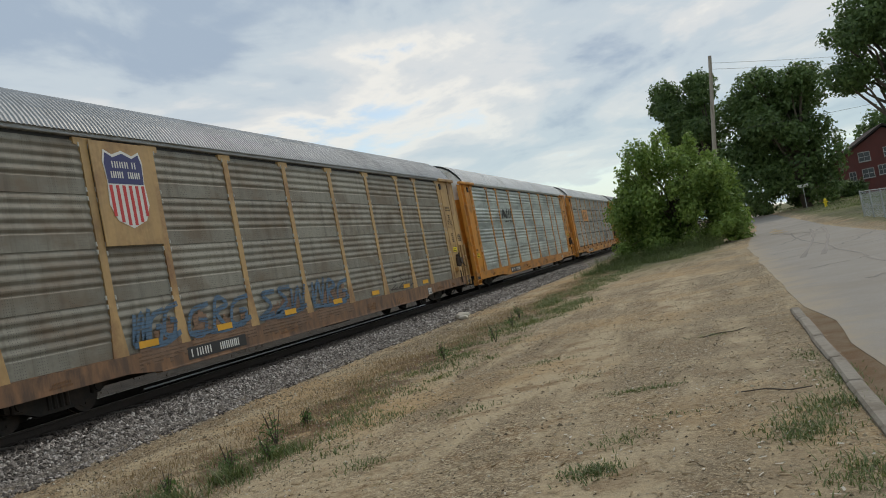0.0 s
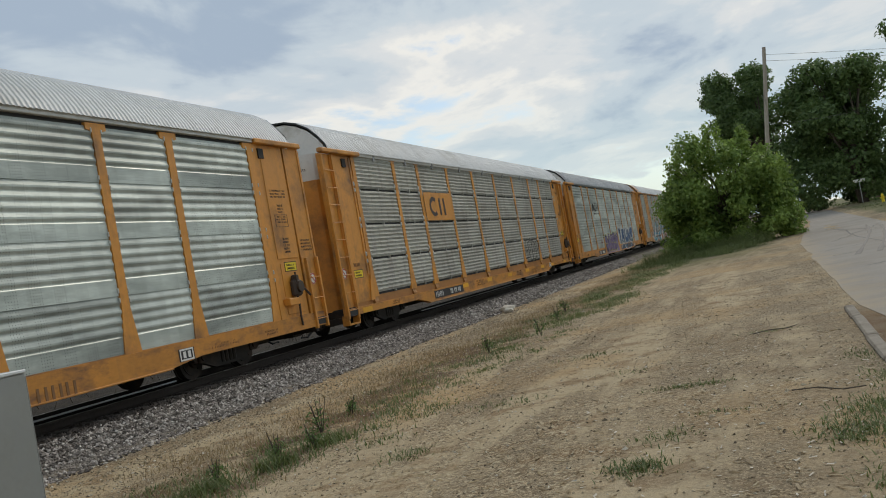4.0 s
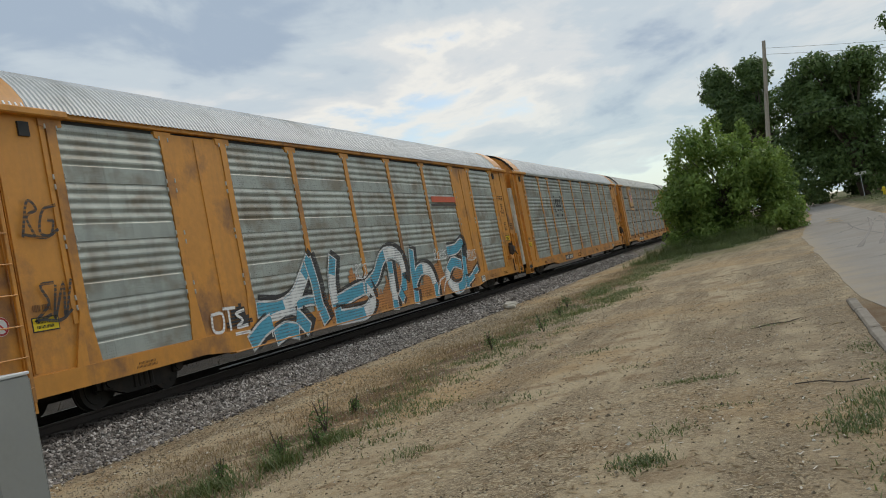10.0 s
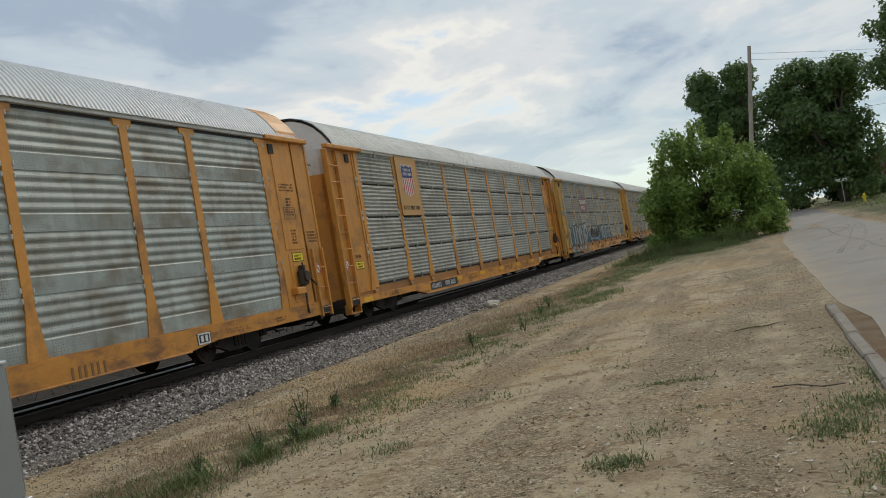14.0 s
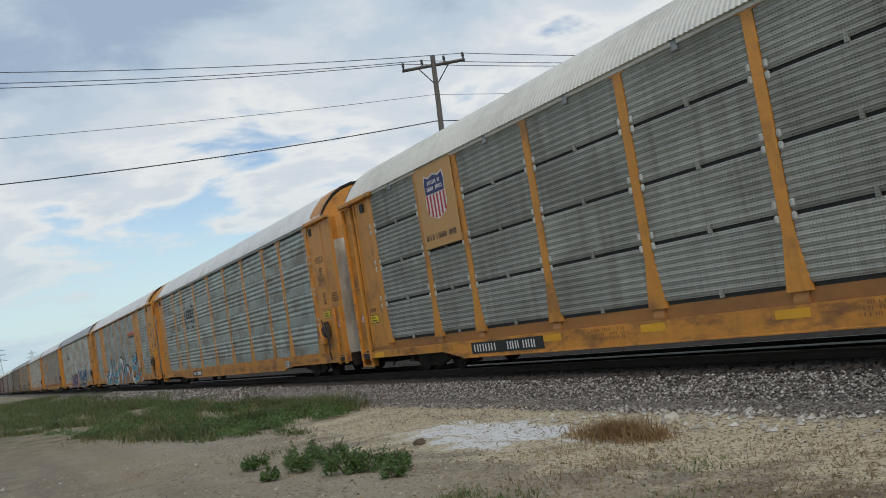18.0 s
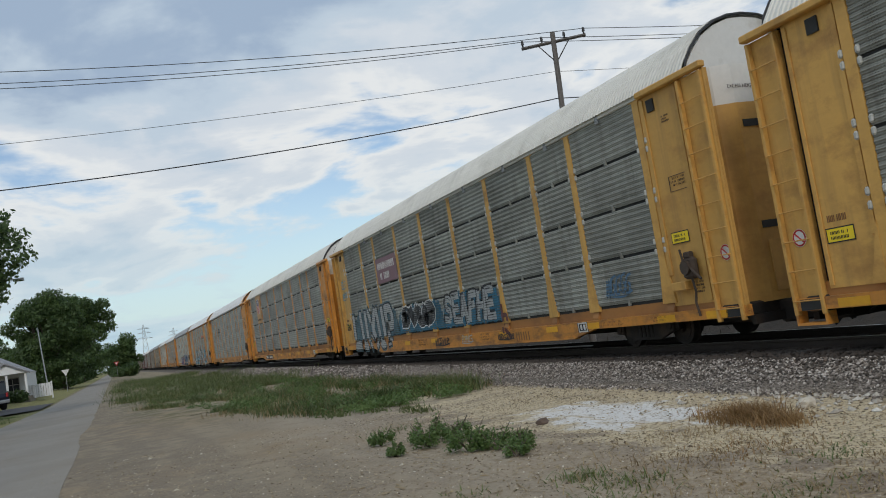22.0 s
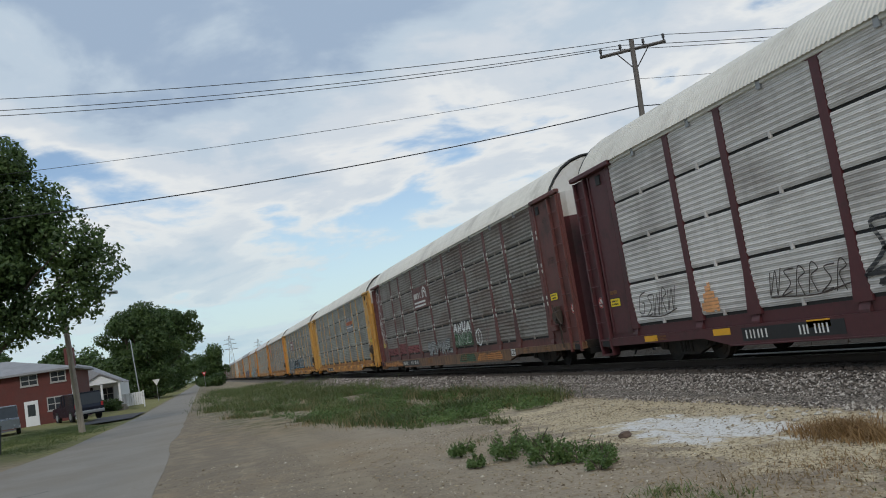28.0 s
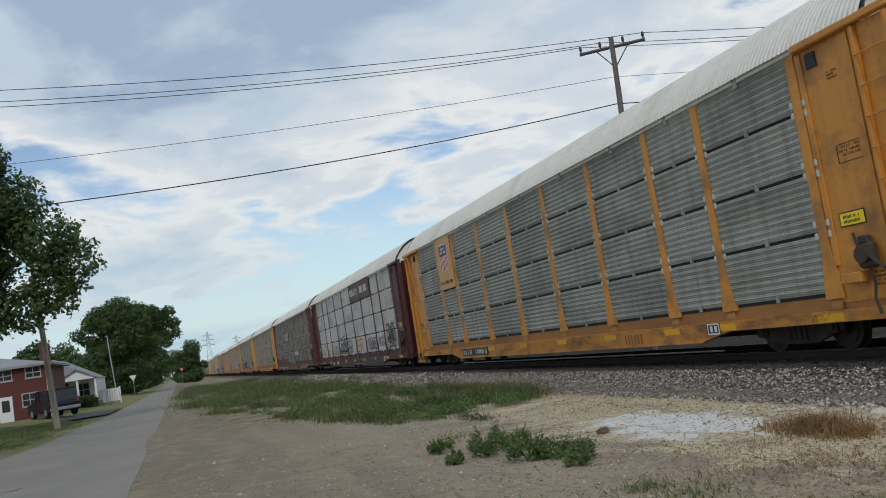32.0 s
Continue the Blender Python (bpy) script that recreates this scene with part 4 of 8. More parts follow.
def bolts_shape(rib, wide):
    """Pale clips that hold the sheets beside a post, at every joint."""
    s, (_, low, top, _) = Shape(), LEVELS[rib]
    g = random.Random(rib)
    for r in range(ROWS + 1):
        z = low + r * (top - low) / ROWS
        for dz in (-0.13, 0.04):
            if 1.2 < z + dz < 4.8:
                for y in (-0.105 - wide, 0.105):
                    q = g.uniform(-0.02, 0.02)
                    s.chamfer(1.435, 1.478, y, y + wide, z + dz + q, z + dz + q + 0.06 + wide * 0.8, wide * 0.3)
    return s


def deck_edge_shape():
    """The set-back edge of the deck over the sill, with a bracket under each post."""
    s = Shape().box(1.34, 1.41, 0.3, 26.7, 0.80, 1.03)
    for y in POSTS:
        s.prism([(1.41, 0.82), (1.475, 0.82), (1.475, 0.865), (1.43, 0.985), (1.41, 0.985)], 1, y - 0.12, y + 0.12)
    return s


def sill_shape(rib, low):
    top = 0.92 if rib == "lap" else 0.815
    end = low + (0.17 if rib == "fine" else 0.10)
    s = Shape().prism([(-0.10, end), (4.6, end), (5.5, low), (21.1, low), (22.0, end), (26.96, end), (26.96, top), (-0.10, top)], 0, 1.36, 1.49)
    return s.chamfer(1.34, 1.508, 5.5, 21.1, low - 0.022, low + 0.008, 0.006)


def roof_shape():
    half = [(1.53, 5.02), (1.46, 5.16), (1.28, 5.42), (1.02, 5.70), (0.70, 5.90), (0.35, 6.01), (0.0, 6.05)]
    prof = half + [(-x, z) for x, z in half[-2::-1]]
    v, f = [], []
    ys = []
    y, k = 0.34, 0
    while y < 26.52:
        ys.append((y, (0.0, 0.0, 0.022, 0.022)[k % 4]))
        y += (0.036, 0.02, 0.036, 0.02)[k % 4]
        k += 1
    n = len(prof)
    for y, d in ys:
        for x, z in prof:
            q = math.hypot(x, z - 4.6)
            v.append((x + d * x / q, y, z + d * (z - 4.6) / q))
    for i in range(len(ys) - 1):
        f += [(i * n + j, (i + 1) * n + j, (i + 1) * n + j + 1, i * n + j + 1) for j in range(n - 1)]
    return Shape().add(v, f)


ROOF_END = [(1.50, 4.94), (1.43, 5.16), (1.26, 5.40), (1.0, 5.67), (0.68, 5.86), (0.35, 5.97), (0, 6.0), (-0.35, 5.97), (-0.68, 5.86), (-1.0, 5.67), (-1.26, 5.40), (-1.43, 5.16), (-1.50, 4.94)]


def hood_shape():
    """The flat arched wall that closes the end of a roof."""
    return Shape().prism([(x * 0.985, z - 0.03) for x, z in ROOF_END], 1, 0.36, 0.44)


def band_shape():
    """A smooth painted sheet over the last bay of the roof."""
    n = len(ROOF_END)
    v = [(x * 1.035, y, 4.4 + (z - 4.4) * 1.045) for y in (0.30, 1.25) for x, z in ROOF_END]
    return Shape().add(v, [(j, n + j, n + j + 1, j + 1) for j in range(n - 1)])


def rim_shape():
    """The dark rubber seal along the arch of the roof's end."""
    return Shape().sweep([(x * 1.01, 0.33, z + 0.03) for x, z in ROOF_END], 0.024, 6)


def door_shape(z0, z1, side=1):
    """One bowed leaf of the end door, between two heights."""
    o = [(1.36 * side, 0.72), (1.30 * side, 0.40), (1.10 * side, 0.18), (0.78 * side, 0.035), (0.02 * side, 0.02), (0.02 * side, 0.09), (0.75 * side, 0.13), (1.07 * side, 0.25), (1.24 * side, 0.44), (1.29 * side, 0.72)]
    return Shape().prism(o, 2, z0, z1)


def ladder_shape(z0, z1, w=0.5):
    s = Shape()
    for y in (0, w):
        s.chamfer(0.0, 0.09, y - 0.035, y + 0.035, z0, z1, 0.008)
    n = int((z1 - z0) / 0.45)
    for i in range(n):
        z = z0 + 0.22 + i * (z1 - z0 - 0.2) / n
        s.tube((0.10, 0, z), (0.10, w, z), 0.012, 6)
    return s


def truck_shape():
    s = Shape()
    for sx in (-1, 1):
        o = [(-1.12, 0.50), (-1.12, 0.34), (-0.80, 0.28), (-0.45, 0.16), (0.45, 0.16), (0.80, 0.28), (1.12, 0.34), (1.12, 0.50), (0.70, 0.60), (0.45, 0.68), (-0.45, 0.68), (-0.70, 0.60)]
        s.prism(o, 0, sx * 1.02 - 0.05, sx * 1.02 + 0.05)
        for y in (-0.89, 0.89):
            s.chamfer(sx * 1.02 - 0.09, sx * 1.02 + 0.11, y - 0.12, y + 0.12, 0.30, 0.55, 0.02)
            s.tube((sx * 1.02, y, 0.42), (sx * 1.16, y, 0.42), 0.085, 10)
        for y in (-0.2, -0.07, 0.07, 0.2):
            s.tube((sx * 1.06, y, 0.22), (sx * 1.06, y, 0.46), 0.055, 8)
    s.chamfer(-1.1, 1.1, -0.22, 0.22, 0.46, 0.66, 0.03)
    for y in (-0.35, 0.35):
        s.box(-0.85, 0.85, y - 0.05, y + 0.05, 0.34, 0.44)
    return s


def wheel_shape():
    s = Shape()
    for sx in (-1, 1):
        x0 = sx * 0.753
        s.tube((x0 - sx * 0.07, 0, 0), (x0 + sx * 0.065, 0, 0), 0.36, 24)
        s.tube((x0 - sx * 0.09, 0, 0), (x0 - sx * 0.06, 0, 0), 0.385, 24)
        s.tube((x0 + sx * 0.065, 0, 0), (x0 + sx * 0.085, 0, 0), 0.275, 20)
        s.tube((x0 + sx * 0.085, 0, 0), (x0 + sx * 0.15, 0, 0), 0.12, 12)
        for k in range(4):
            a = k * math.pi / 2
            s.tube((x0 + sx * 0.08, 0.22 * math.cos(a), 0.22 * math.sin(a)), (x0 + sx * 0.095, 0.22 * math.cos(a), 0.22 * math.sin(a)), 0.03, 6)
    s.tube((-0.75, 0, 0), (0.75, 0, 0), 0.08, 10)
    return s


def coupler_shape():
    s = Shape().chamfer(-0.09, 0.09, -0.05, 1.0, 0.70, 0.90, 0.02)
    s.chamfer(-0.17, 0.16, -0.36, -0.02, 0.62, 0.95, 0.05)
    s.tube((0.24, 0.55, 0.72), (0.26, 0.1, 0.42), 0.03, 6)
    s.tube((0.26, 0.1, 0.42), (0.22, -0.35, 0.50), 0.03, 6)
    return s


def brake_shape():
    """Hand brake: housing, wheel stub, bracket shelf, lever and hanging chain."""
    s = Shape().chamfer(1.44, 1.60, 25.56, 25.90, 1.38, 1.78, 0.05)
    s.tube((1.60, 25.73, 1.60), (1.66, 25.73, 1.60), 0.13, 12).chamfer(1.46, 1.58, 25.64, 25.82, 1.76, 1.88, 0.02)
    s.sweep([(1.52, 25.73, 1.38), (1.51, 25.76, 1.15), (1.52, 25.72, 0.95), (1.51, 25.76, 0.70)], 0.024, 6)
    s.tube((1.62, 25.80, 1.62), (1.63, 26.12, 1.36), 0.026, 6)
    s.tube((1.60, 25.68, 1.60), (1.61, 25.62, 1.94), 0.022, 6)
    return s


def brake_shelf_shape():
    return Shape().chamfer(1.43, 1.62, 25.20, 25.62, 1.20, 1.36, 0.012)


def text_bars(s, x, y0, z0, w, h, n=6, seed=1, lines=1, gap=1.7):
    """Rows of small upright bars the size of stencilled letters."""
    r = random.Random(seed)
    for k in range(lines):
        y, z = y0, z0 - k * h * gap
        step = w / n
        t = min(step * 0.26, h * 0.24)
        for _ in range(n):
            if r.random() < 0.9:
                s.box(x, x + 0.004, y + step * 0.08, y + step * 0.08 + t, z, z + h)
                if r.random() < 0.8:
                    s.box(x, x + 0.004, y + step * 0.62, y + step * 0.62 + t, z, z + h)
            y += step
    return s


def small(ob):
    """Lettering bars and bolts, too small to pick apart."""
    ob["kind"] = "stuff"
    return ob


def rect(x, y0, y1, z0, z1, d=0.004):
    return Shape().box(x, x + d, y0, y1, z0, z1)


def shield(parent, y, z, w, h):
    """A railway shield: blue top with a white band of letters, red and white stripes below."""
    def outline(k):
        return [(y + a * w * k, z + b * h * k) for a, b in ((-0.5, 0.36), (-0.44, 0.5), (-0.25, 0.44), (0, 0.5), (0.25, 0.44), (0.44, 0.5), (0.5, 0.36), (0.46, 0.1), (0.5, -0.2), (0.36, -0.4), (0, -0.5), (-0.36, -0.4), (-0.5, -0.2), (-0.46, 0.1))]
    crest = part("shield", Shape().prism(outline(1.0), 0, 1.507, 1.511), M["white"], parent, "red, white and blue shield emblem")
    top = [(y + a * w * 0.94, z + b * h * 0.96) for a, b in ((-0.47, 0.07), (-0.5, 0.34), (-0.44, 0.48), (-0.25, 0.42), (0, 0.48), (0.25, 0.42), (0.44, 0.48), (0.5, 0.34), (0.47, 0.07))]
    part("shield_field", Shape().prism(top, 0, 1.511, 1.514), M["navy"], crest, "navy blue field")
    st = Shape()
    for i in range(6):
        a = -0.40 + i * 0.16
        lo = -0.36 if abs(a) > 0.3 else (-0.44 if abs(a) > 0.15 else -0.48)
        st.box(1.511, 1.514, y + (a - 0.038) * w, y + (a + 0.038) * w, z + lo * h * 0.96, z + 0.05 * h)
    small(part("shield_striping", st, M["red"], crest, "red stripes"))
    lt = Shape()
    text_bars(lt, 1.514, y - 0.30 * w, z + 0.27 * h, 0.62 * w, 0.085 * h, 5, 3)
    text_bars(lt, 1.514, y - 0.36 * w, z + 0.14 * h, 0.74 * w, 0.085 * h, 7, 4)
    small(part("shield_lettering", lt, M["white"], crest, "plain white bars"))


def stroke(s, x, a, b, w, d=0.004):
    """A flat slanted bar from a to b, (y, z) points."""
    n = Vector((-(b[1] - a[1]), b[0] - a[0])).normalized() * w / 2
    e = Vector((b[0] - a[0], b[1] - a[1])).normalized() * w * 0.25
    o = [(a[0] + n.x - e.x, a[1] + n.y - e.y), (a[0] - n.x - e.x, a[1] - n.y - e.y), (b[0] - n.x + e.x, b[1] - n.y + e.y), (b[0] + n.x + e.x, b[1] + n.y + e.y)]
    return s.prism(o, 0, x, x + d)


def paint_x(rib, y, z):
    """How far out the side of a car lies at a place: sill, deck edge, posts and bare plates, or ribbed sheet."""
    if z < (0.92 if rib == "lap" else 0.815):
        return 1.4935
    if rib == "fine" and z < 1.03:
        return 1.4145
    if min(abs(y - q) for q in POSTS) < 0.20 or y < POSTS[0] or y > POSTS[-1]:
        return 1.4760
    return 1.4690


def ribbon(s, pts, w, rib, lift=0.0, end=0.3, bare=None):
    """A sprayed line of even width along (y, z) points, laid on the side of a car in short pieces."""
    pts = [Vector(p) for p in pts]
    pts[0] = pts[0] + (pts[0] - pts[1]).normalized() * w * end
    pts[-1] = pts[-1] + (pts[-1] - pts[-2]).normalized() * w * end
    fine_pts = []
    for p, q in zip(pts, pts[1:]):
        n = max(1, int((q - p).length / 0.11))
        fine_pts += [p.lerp(q, i / n) for i in range(n)]
    fine_pts.append(pts[-1])
    rim = []
    for i, p in enumerate(fine_pts):
        d = fine_pts[min(i + 1, len(fine_pts) - 1)] - fine_pts[max(i - 1, 0)]
        d = d.normalized() if d.length > 1e-6 else Vector((1, 0))
        n = Vector((-d.y, d.x)) * w / 2
        rim.append((p + n, p - n))
    for (a, b), (c, d) in zip(rim, rim[1:]):
        m = (a + b + c + d) / 4
        x = (bare or paint_x(rib, m.x, m.y)) + lift
        s.add([(x, a.x, a.y), (x, b.x, b.y), (x, d.x, d.y), (x, c.x, c.y)], [(0, 1, 2, 3)])
    return s


def curve_pts(pts, n=5):
    """Points on a smooth line through the given ones."""
    pts = [Vector(p) for p in pts]
    ext = [pts[0] * 2 - pts[1]] + pts + [pts[-1] * 2 - pts[-2]]
    out = []
    for i in range(1, len(ext) - 2):
        p0, p1, p2, p3 = ext[i - 1:i + 3]
        for k in range(n):
            t = k / n
            out.append(0.5 * (2 * p1 + (p2 - p0) * t + (2 * p0 - 5 * p1 + 4 * p2 - p3) * t * t + (3 * p1 - p0 - 3 * p2 + p3) * t ** 3))
    return out + [pts[-1]]


GLYPHS = {
    "A": (((0, 0), (0.42, 1), (0.62, 1), (1, 0)), ((0.2, 0.36), (0.82, 0.36))),
    "D": (((0, 0), (0, 1), (0.55, 1), (1, 0.72), (1, 0.28), (0.55, 0), (0, 0)),),
    "E": (((0.95, 1), (0, 1), (0, 0), (0.95, 0)), ((0, 0.5), (0.75, 0.5))),
    "F": (((0, 0), (0.06, 1), (1, 1)), ((0.03, 0.5), (0.75, 0.55))),
    "H": (((0, 0), (0, 1)), ((1, 0), (1, 1)), ((0, 0.5), (1, 0.5))),
    "I": (((0.4, 0), (0.5, 1)), ((0.1, 1), (0.5, 1))),
    "L": (((0.05, 1), (0, 0), (0.95, 0)),),
    "N": (((0, 0), (0.1, 1), (0.85, 0), (1, 1)),),
    "O": (((0.5, 1), (0.1, 0.75), (0.05, 0.25), (0.5, 0), (0.95, 0.25), (0.9, 0.75), (0.5, 1)),),
    "P": (((0, 0), (0, 1), (0.8, 1), (1, 0.75), (0.8, 0.46), (0, 0.46)),),
    "R": (((0, 0), (0, 1), (0.8, 1), (1, 0.75), (0.8, 0.5), (0.1, 0.5)), ((0.4, 0.5), (1, 0))),
    "S": (((1, 0.88), (0.7, 1), (0.2, 1), (0, 0.78), (0.25, 0.55), (0.8, 0.45), (1, 0.22), (0.75, 0), (0, 0.06)),),
    "U": (((0, 1), (0.05, 0.15), (0.3, 0), (0.7, 0), (0.95, 0.15), (1, 1)),),
    "V": (((0, 1), (0.5, 0), (1, 1)),),
    "X": (((0, 0), (1, 1)), ((0, 1), (1, 0))),
}


def spray_cloud(parent, rib, y0, y1, z0, z1, mat, seed, label, rough=0.25):
    """A patch of sprayed colour with a ragged top, in narrow upright pieces."""
    g = random.Random(seed)
    s, y, phase = Shape(), y0, g.uniform(0, 6)
    cuts = [0.815, 1.03] if rib == "fine" else [0.92]
    while y < y1:
        edge = min(1.0, (y - y0) / 0.35 + 0.35, (y1 - y) / 0.35 + 0.35)
        top = z0 + (z1 - z0) * edge * (1 - rough * (0.5 + 0.3 * math.sin(y * 2.3 + phase) + 0.2 * math.sin(y * 6.1) + g.uniform(-0.2, 0.2)))
        low = z0 + (z1 - z0) * rough * 0.3 * g.random()
        levels = [low] + [c for c in cuts if low < c < top] + [top]
        for a, b in zip(levels, levels[1:]):
            x = paint_x(rib, y + 0.05, (a + b) / 2) + 0.0006
            s.add([(x, y, a), (x, y + 0.1, a), (x, y + 0.1, b), (x, y, b)], [(0, 1, 2, 3)])
        y += 0.1
    return small(part("graffiti", s, M[mat], parent, label))


def graffiti(parent, rib, word, y0, y1, z0, z1, fill, edge, rim=None, glow=None, thick=0.26, back=None, slant=0.0, seed=1, border=0.10, label="sprayed graffiti letters"):
    """Fat sprayed letters: a cloud behind, an outer rim, dark outline, fill and thin bright lines."""
    g = random.Random(seed)
    w, h = (y1 - y0) / len(word), z1 - z0
    layers = [(m, t, Shape()) for m, t in ((rim, thick + border * 2), (edge, thick + border), (fill, thick), (glow, 0.028)) if m]
    k = 0
    for i, ch in enumerate(word):
        cw, dz, lean, tall = w * g.uniform(0.62, 0.74), g.uniform(-0.06, 0.06) * h, slant + g.uniform(-0.1, 0.1), g.uniform(0.9, 1.06)
        for line in GLYPHS[ch]:
            pts = [(y0 + i * w + thick / 2 + cw * q + lean * (r_ - 0.5) * h, z0 + thick / 2 + dz + (h - thick) * r_ * tall) for q, r_ in line]
            k += 1
            for n, (m, t, sh) in enumerate(layers):
                shift = 0.0 if m is not glow else thick * 0.28
                ribbon(sh, [(p[0] - shift, p[1] + shift * 0.5) for p in pts], t, rib, 0.0016 + 0.0026 * n + 0.00005 * k, 0.45)
    top = spray_cloud(parent, rib, *back[1:], back[0], seed, "sprayed background colour of graffiti") if back else None
    for m, t, sh in layers:
        ob = part("graffiti" if top is None else "graffiti_layer", sh, M[m], parent if top is None else top, label if top is None else "")
        small(ob)
        top = top or ob
    return top


def loops(parent, rib, lines, mat, width, label="thin sprayed line tag", name="graffiti_tag", bare=None):
    """Sprayed lines through given (y, z) points."""
    s = Shape()
    for k, line in enumerate(lines):
        ribbon(s, curve_pts(line), width, rib, 0.010 + 0.00006 * k, 0.2, bare)
    return small(part(name, s, M[mat], parent, label))


def bubbles(parent, rib, y0, y1, z0, z1, count, mat, seed, width=0.05, inner=True):
    """Outlined bubble letters, each a wobbling closed line with a slit and a fold."""
    g = random.Random(seed)
    w, h, lines = (y1 - y0) / count, z1 - z0, []
    for i in range(count):
        c, ry, rz, ph = (y0 + (i + 0.5) * w, (z0 + z1) / 2 + g.uniform(-0.05, 0.05) * h), w * 0.58, h * g.uniform(0.43, 0.5), g.uniform(0, 6)
        ring = []
        for k in range(15):
            a = 2 * math.pi * k / 14
            q = 1 + 0.16 * math.sin(3 * a + ph) + 0.10 * math.sin(2 * a + ph * 2)
            ring.append((c[0] + ry * q * math.copysign(abs(math.cos(a)) ** 0.7, math.cos(a)) + 0.12 * rz * math.sin(a), c[1] + rz * q * math.copysign(abs(math.sin(a)) ** 0.7, math.sin(a))))
        lines.append(ring)
        if inner:
            lines.append([(c[0] + ry * g.uniform(-0.4, 0.1), c[1] + rz * 0.55), (c[0] + ry * 0.1, c[1] + rz * 0.1), (c[0] + ry * g.uniform(-0.2, 0.3), c[1] - rz * 0.5)])
            lines.append([(c[0] - ry * 0.4, c[1] - rz * 0.1), (c[0] + ry * g.uniform(0.1, 0.4), c[1] + rz * g.uniform(-0.2, 0.2))])
    return loops(parent, rib, lines, mat, width, "outlined sprayed bubble letters")


def scribble(parent, y0, y1, z0, z1, mat, count=4, seed=1, thick=0.05, rib="fine", bare=None):
    """Thin looping line tags."""
    r = random.Random(seed)
    lines = []
    w, h = (y1 - y0) / count, z1 - z0
    for i in range(count):
        c = (y0 + (i + 0.5) * w, (z0 + z1) / 2 + r.uniform(-0.1, 0.1) * h)
        kind = r.randrange(4)
        q = lambda a, b: (c[0] + a * w * 0.55 + b * h * 0.15, c[1] + b * h * 0.5)
        if kind == 0:
            lines.append([q(-0.8, 0.7), q(-0.6, -0.8), q(0, 0.8), q(0.5, -0.8), q(0.8, 0.9)])
        elif kind == 1:
            lines.append([q(0.7, 0.8), q(-0.6, 0.5), q(-0.7, -0.6), q(0.4, -0.8), q(0.6, -0.1), q(0, 0)])
        elif kind == 2:
            lines.append([q(-0.5, -0.9), q(-0.4, 0.9), q(0.6, 0.5), q(-0.3, 0.1), q(0.7, -0.9)])
        else:
            lines.append([q(0.8, 0.8), q(-0.5, 0.7), q(0.5, -0.1), q(-0.7, -0.8), q(0.8, -0.6)])
    lines.append([(y0, z0 + 0.1 * h), (y0 + (y1 - y0) * 0.6, z0), (y1, z0 + 0.2 * h)])
    small(loops(parent, rib, lines, {"black": "g_black", "white": "g_white"}.get(mat, mat), thick, "thin sprayed scribble", bare=bare))


def swirls(car):
    """Big looping letters in blue with pale cores and black shadows on a rusty orange cloud."""
    g = spray_cloud(car, "lap", 8.9, 21.0, 0.52, 1.75, "g_orange", 5, "rusty orange sprayed cloud behind blue and white loops", 0.55)
    body = [
        [(6.62, 1.24), (7.4, 1.18), (8.1, 1.36), (8.6, 1.75), (9.0, 2.12)],
        [(9.0, 2.1), (9.12, 1.6), (9.16, 1.1), (9.3, 0.72)],
        [(6.15, 0.62), (6.7, 0.86), (7.4, 0.98), (8.0, 0.92), (8.4, 0.62)],
        [(7.1, 0.60), (7.5, 0.68), (7.9, 0.60)],
        [(8.2, 1.18), (8.7, 1.22), (9.2, 1.14)],
        [(10.2, 2.08), (10.0, 1.65), (9.94, 1.2), (10.0, 0.66)],
        [(9.9, 0.66), (10.6, 0.62), (11.5, 0.62), (12.0, 0.88), (11.8, 1.22), (11.2, 1.2), (10.1, 1.02)],
        [(11.95, 1.3), (12.5, 1.5), (13.1, 1.98), (13.75, 2.1), (14.3, 1.92), (14.45, 1.55), (14.3, 1.1), (13.9, 0.78)],
        [(13.55, 1.75), (13.5, 1.2), (13.42, 0.56)],
        [(15.25, 2.02), (15.1, 1.3), (14.98, 0.56)],
        [(15.1, 1.15), (15.7, 1.45), (16.4, 1.38), (16.68, 1.0), (16.7, 0.58)],
        [(19.4, 1.38), (18.7, 1.5), (18.05, 1.2), (17.98, 0.86), (18.5, 0.6), (19.2, 0.66), (19.62, 0.98)],
        [(18.4, 1.9), (19.2, 1.95), (19.95, 2.1), (19.82, 1.4), (19.7, 0.62)],
        [(19.7, 0.7), (20.4, 0.88), (21.1, 1.12)],
    ]
    dark, blue, core, thin = Shape(), Shape(), Shape(), Shape()
    for k, line in enumerate(body):
        pts = curve_pts(line)
        e = 0.00005 * k
        wide = 0.17 if k in (4, 13) else 0.30
        ribbon(dark, [(p[0] + 0.16, p[1] + 0.05) for p in pts], wide + 0.22, "lap", 0.0020 + e)
        ribbon(thin, pts, wide + 0.10, "lap", 0.0045 + e)
        ribbon(blue, pts, wide, "lap", 0.0070 + e)
        n = len(pts)
        if k in (0, 2, 5, 6, 7, 8, 10, 11):
            ribbon(core, pts[n // 3:2 * n // 3 + 2], wide * 0.96, "lap", 0.0095 + e)
    small(part("graffiti_shadow", dark, M["g_black"], g))
    small(part("graffiti_outline", thin, M["g_white"], g))
    small(part("graffiti_body", blue, M["g_cyan"], g, "blue sprayed loops"))
    small(part("graffiti_core", core, M["g_white"], g))
    loops(car, "lap", [[(16.75, 0.6), (17.2, 0.98), (17.7, 1.08)], [(17.3, 0.62), (17.6, 0.9), (17.95, 0.92)]], "g_white", 0.06)


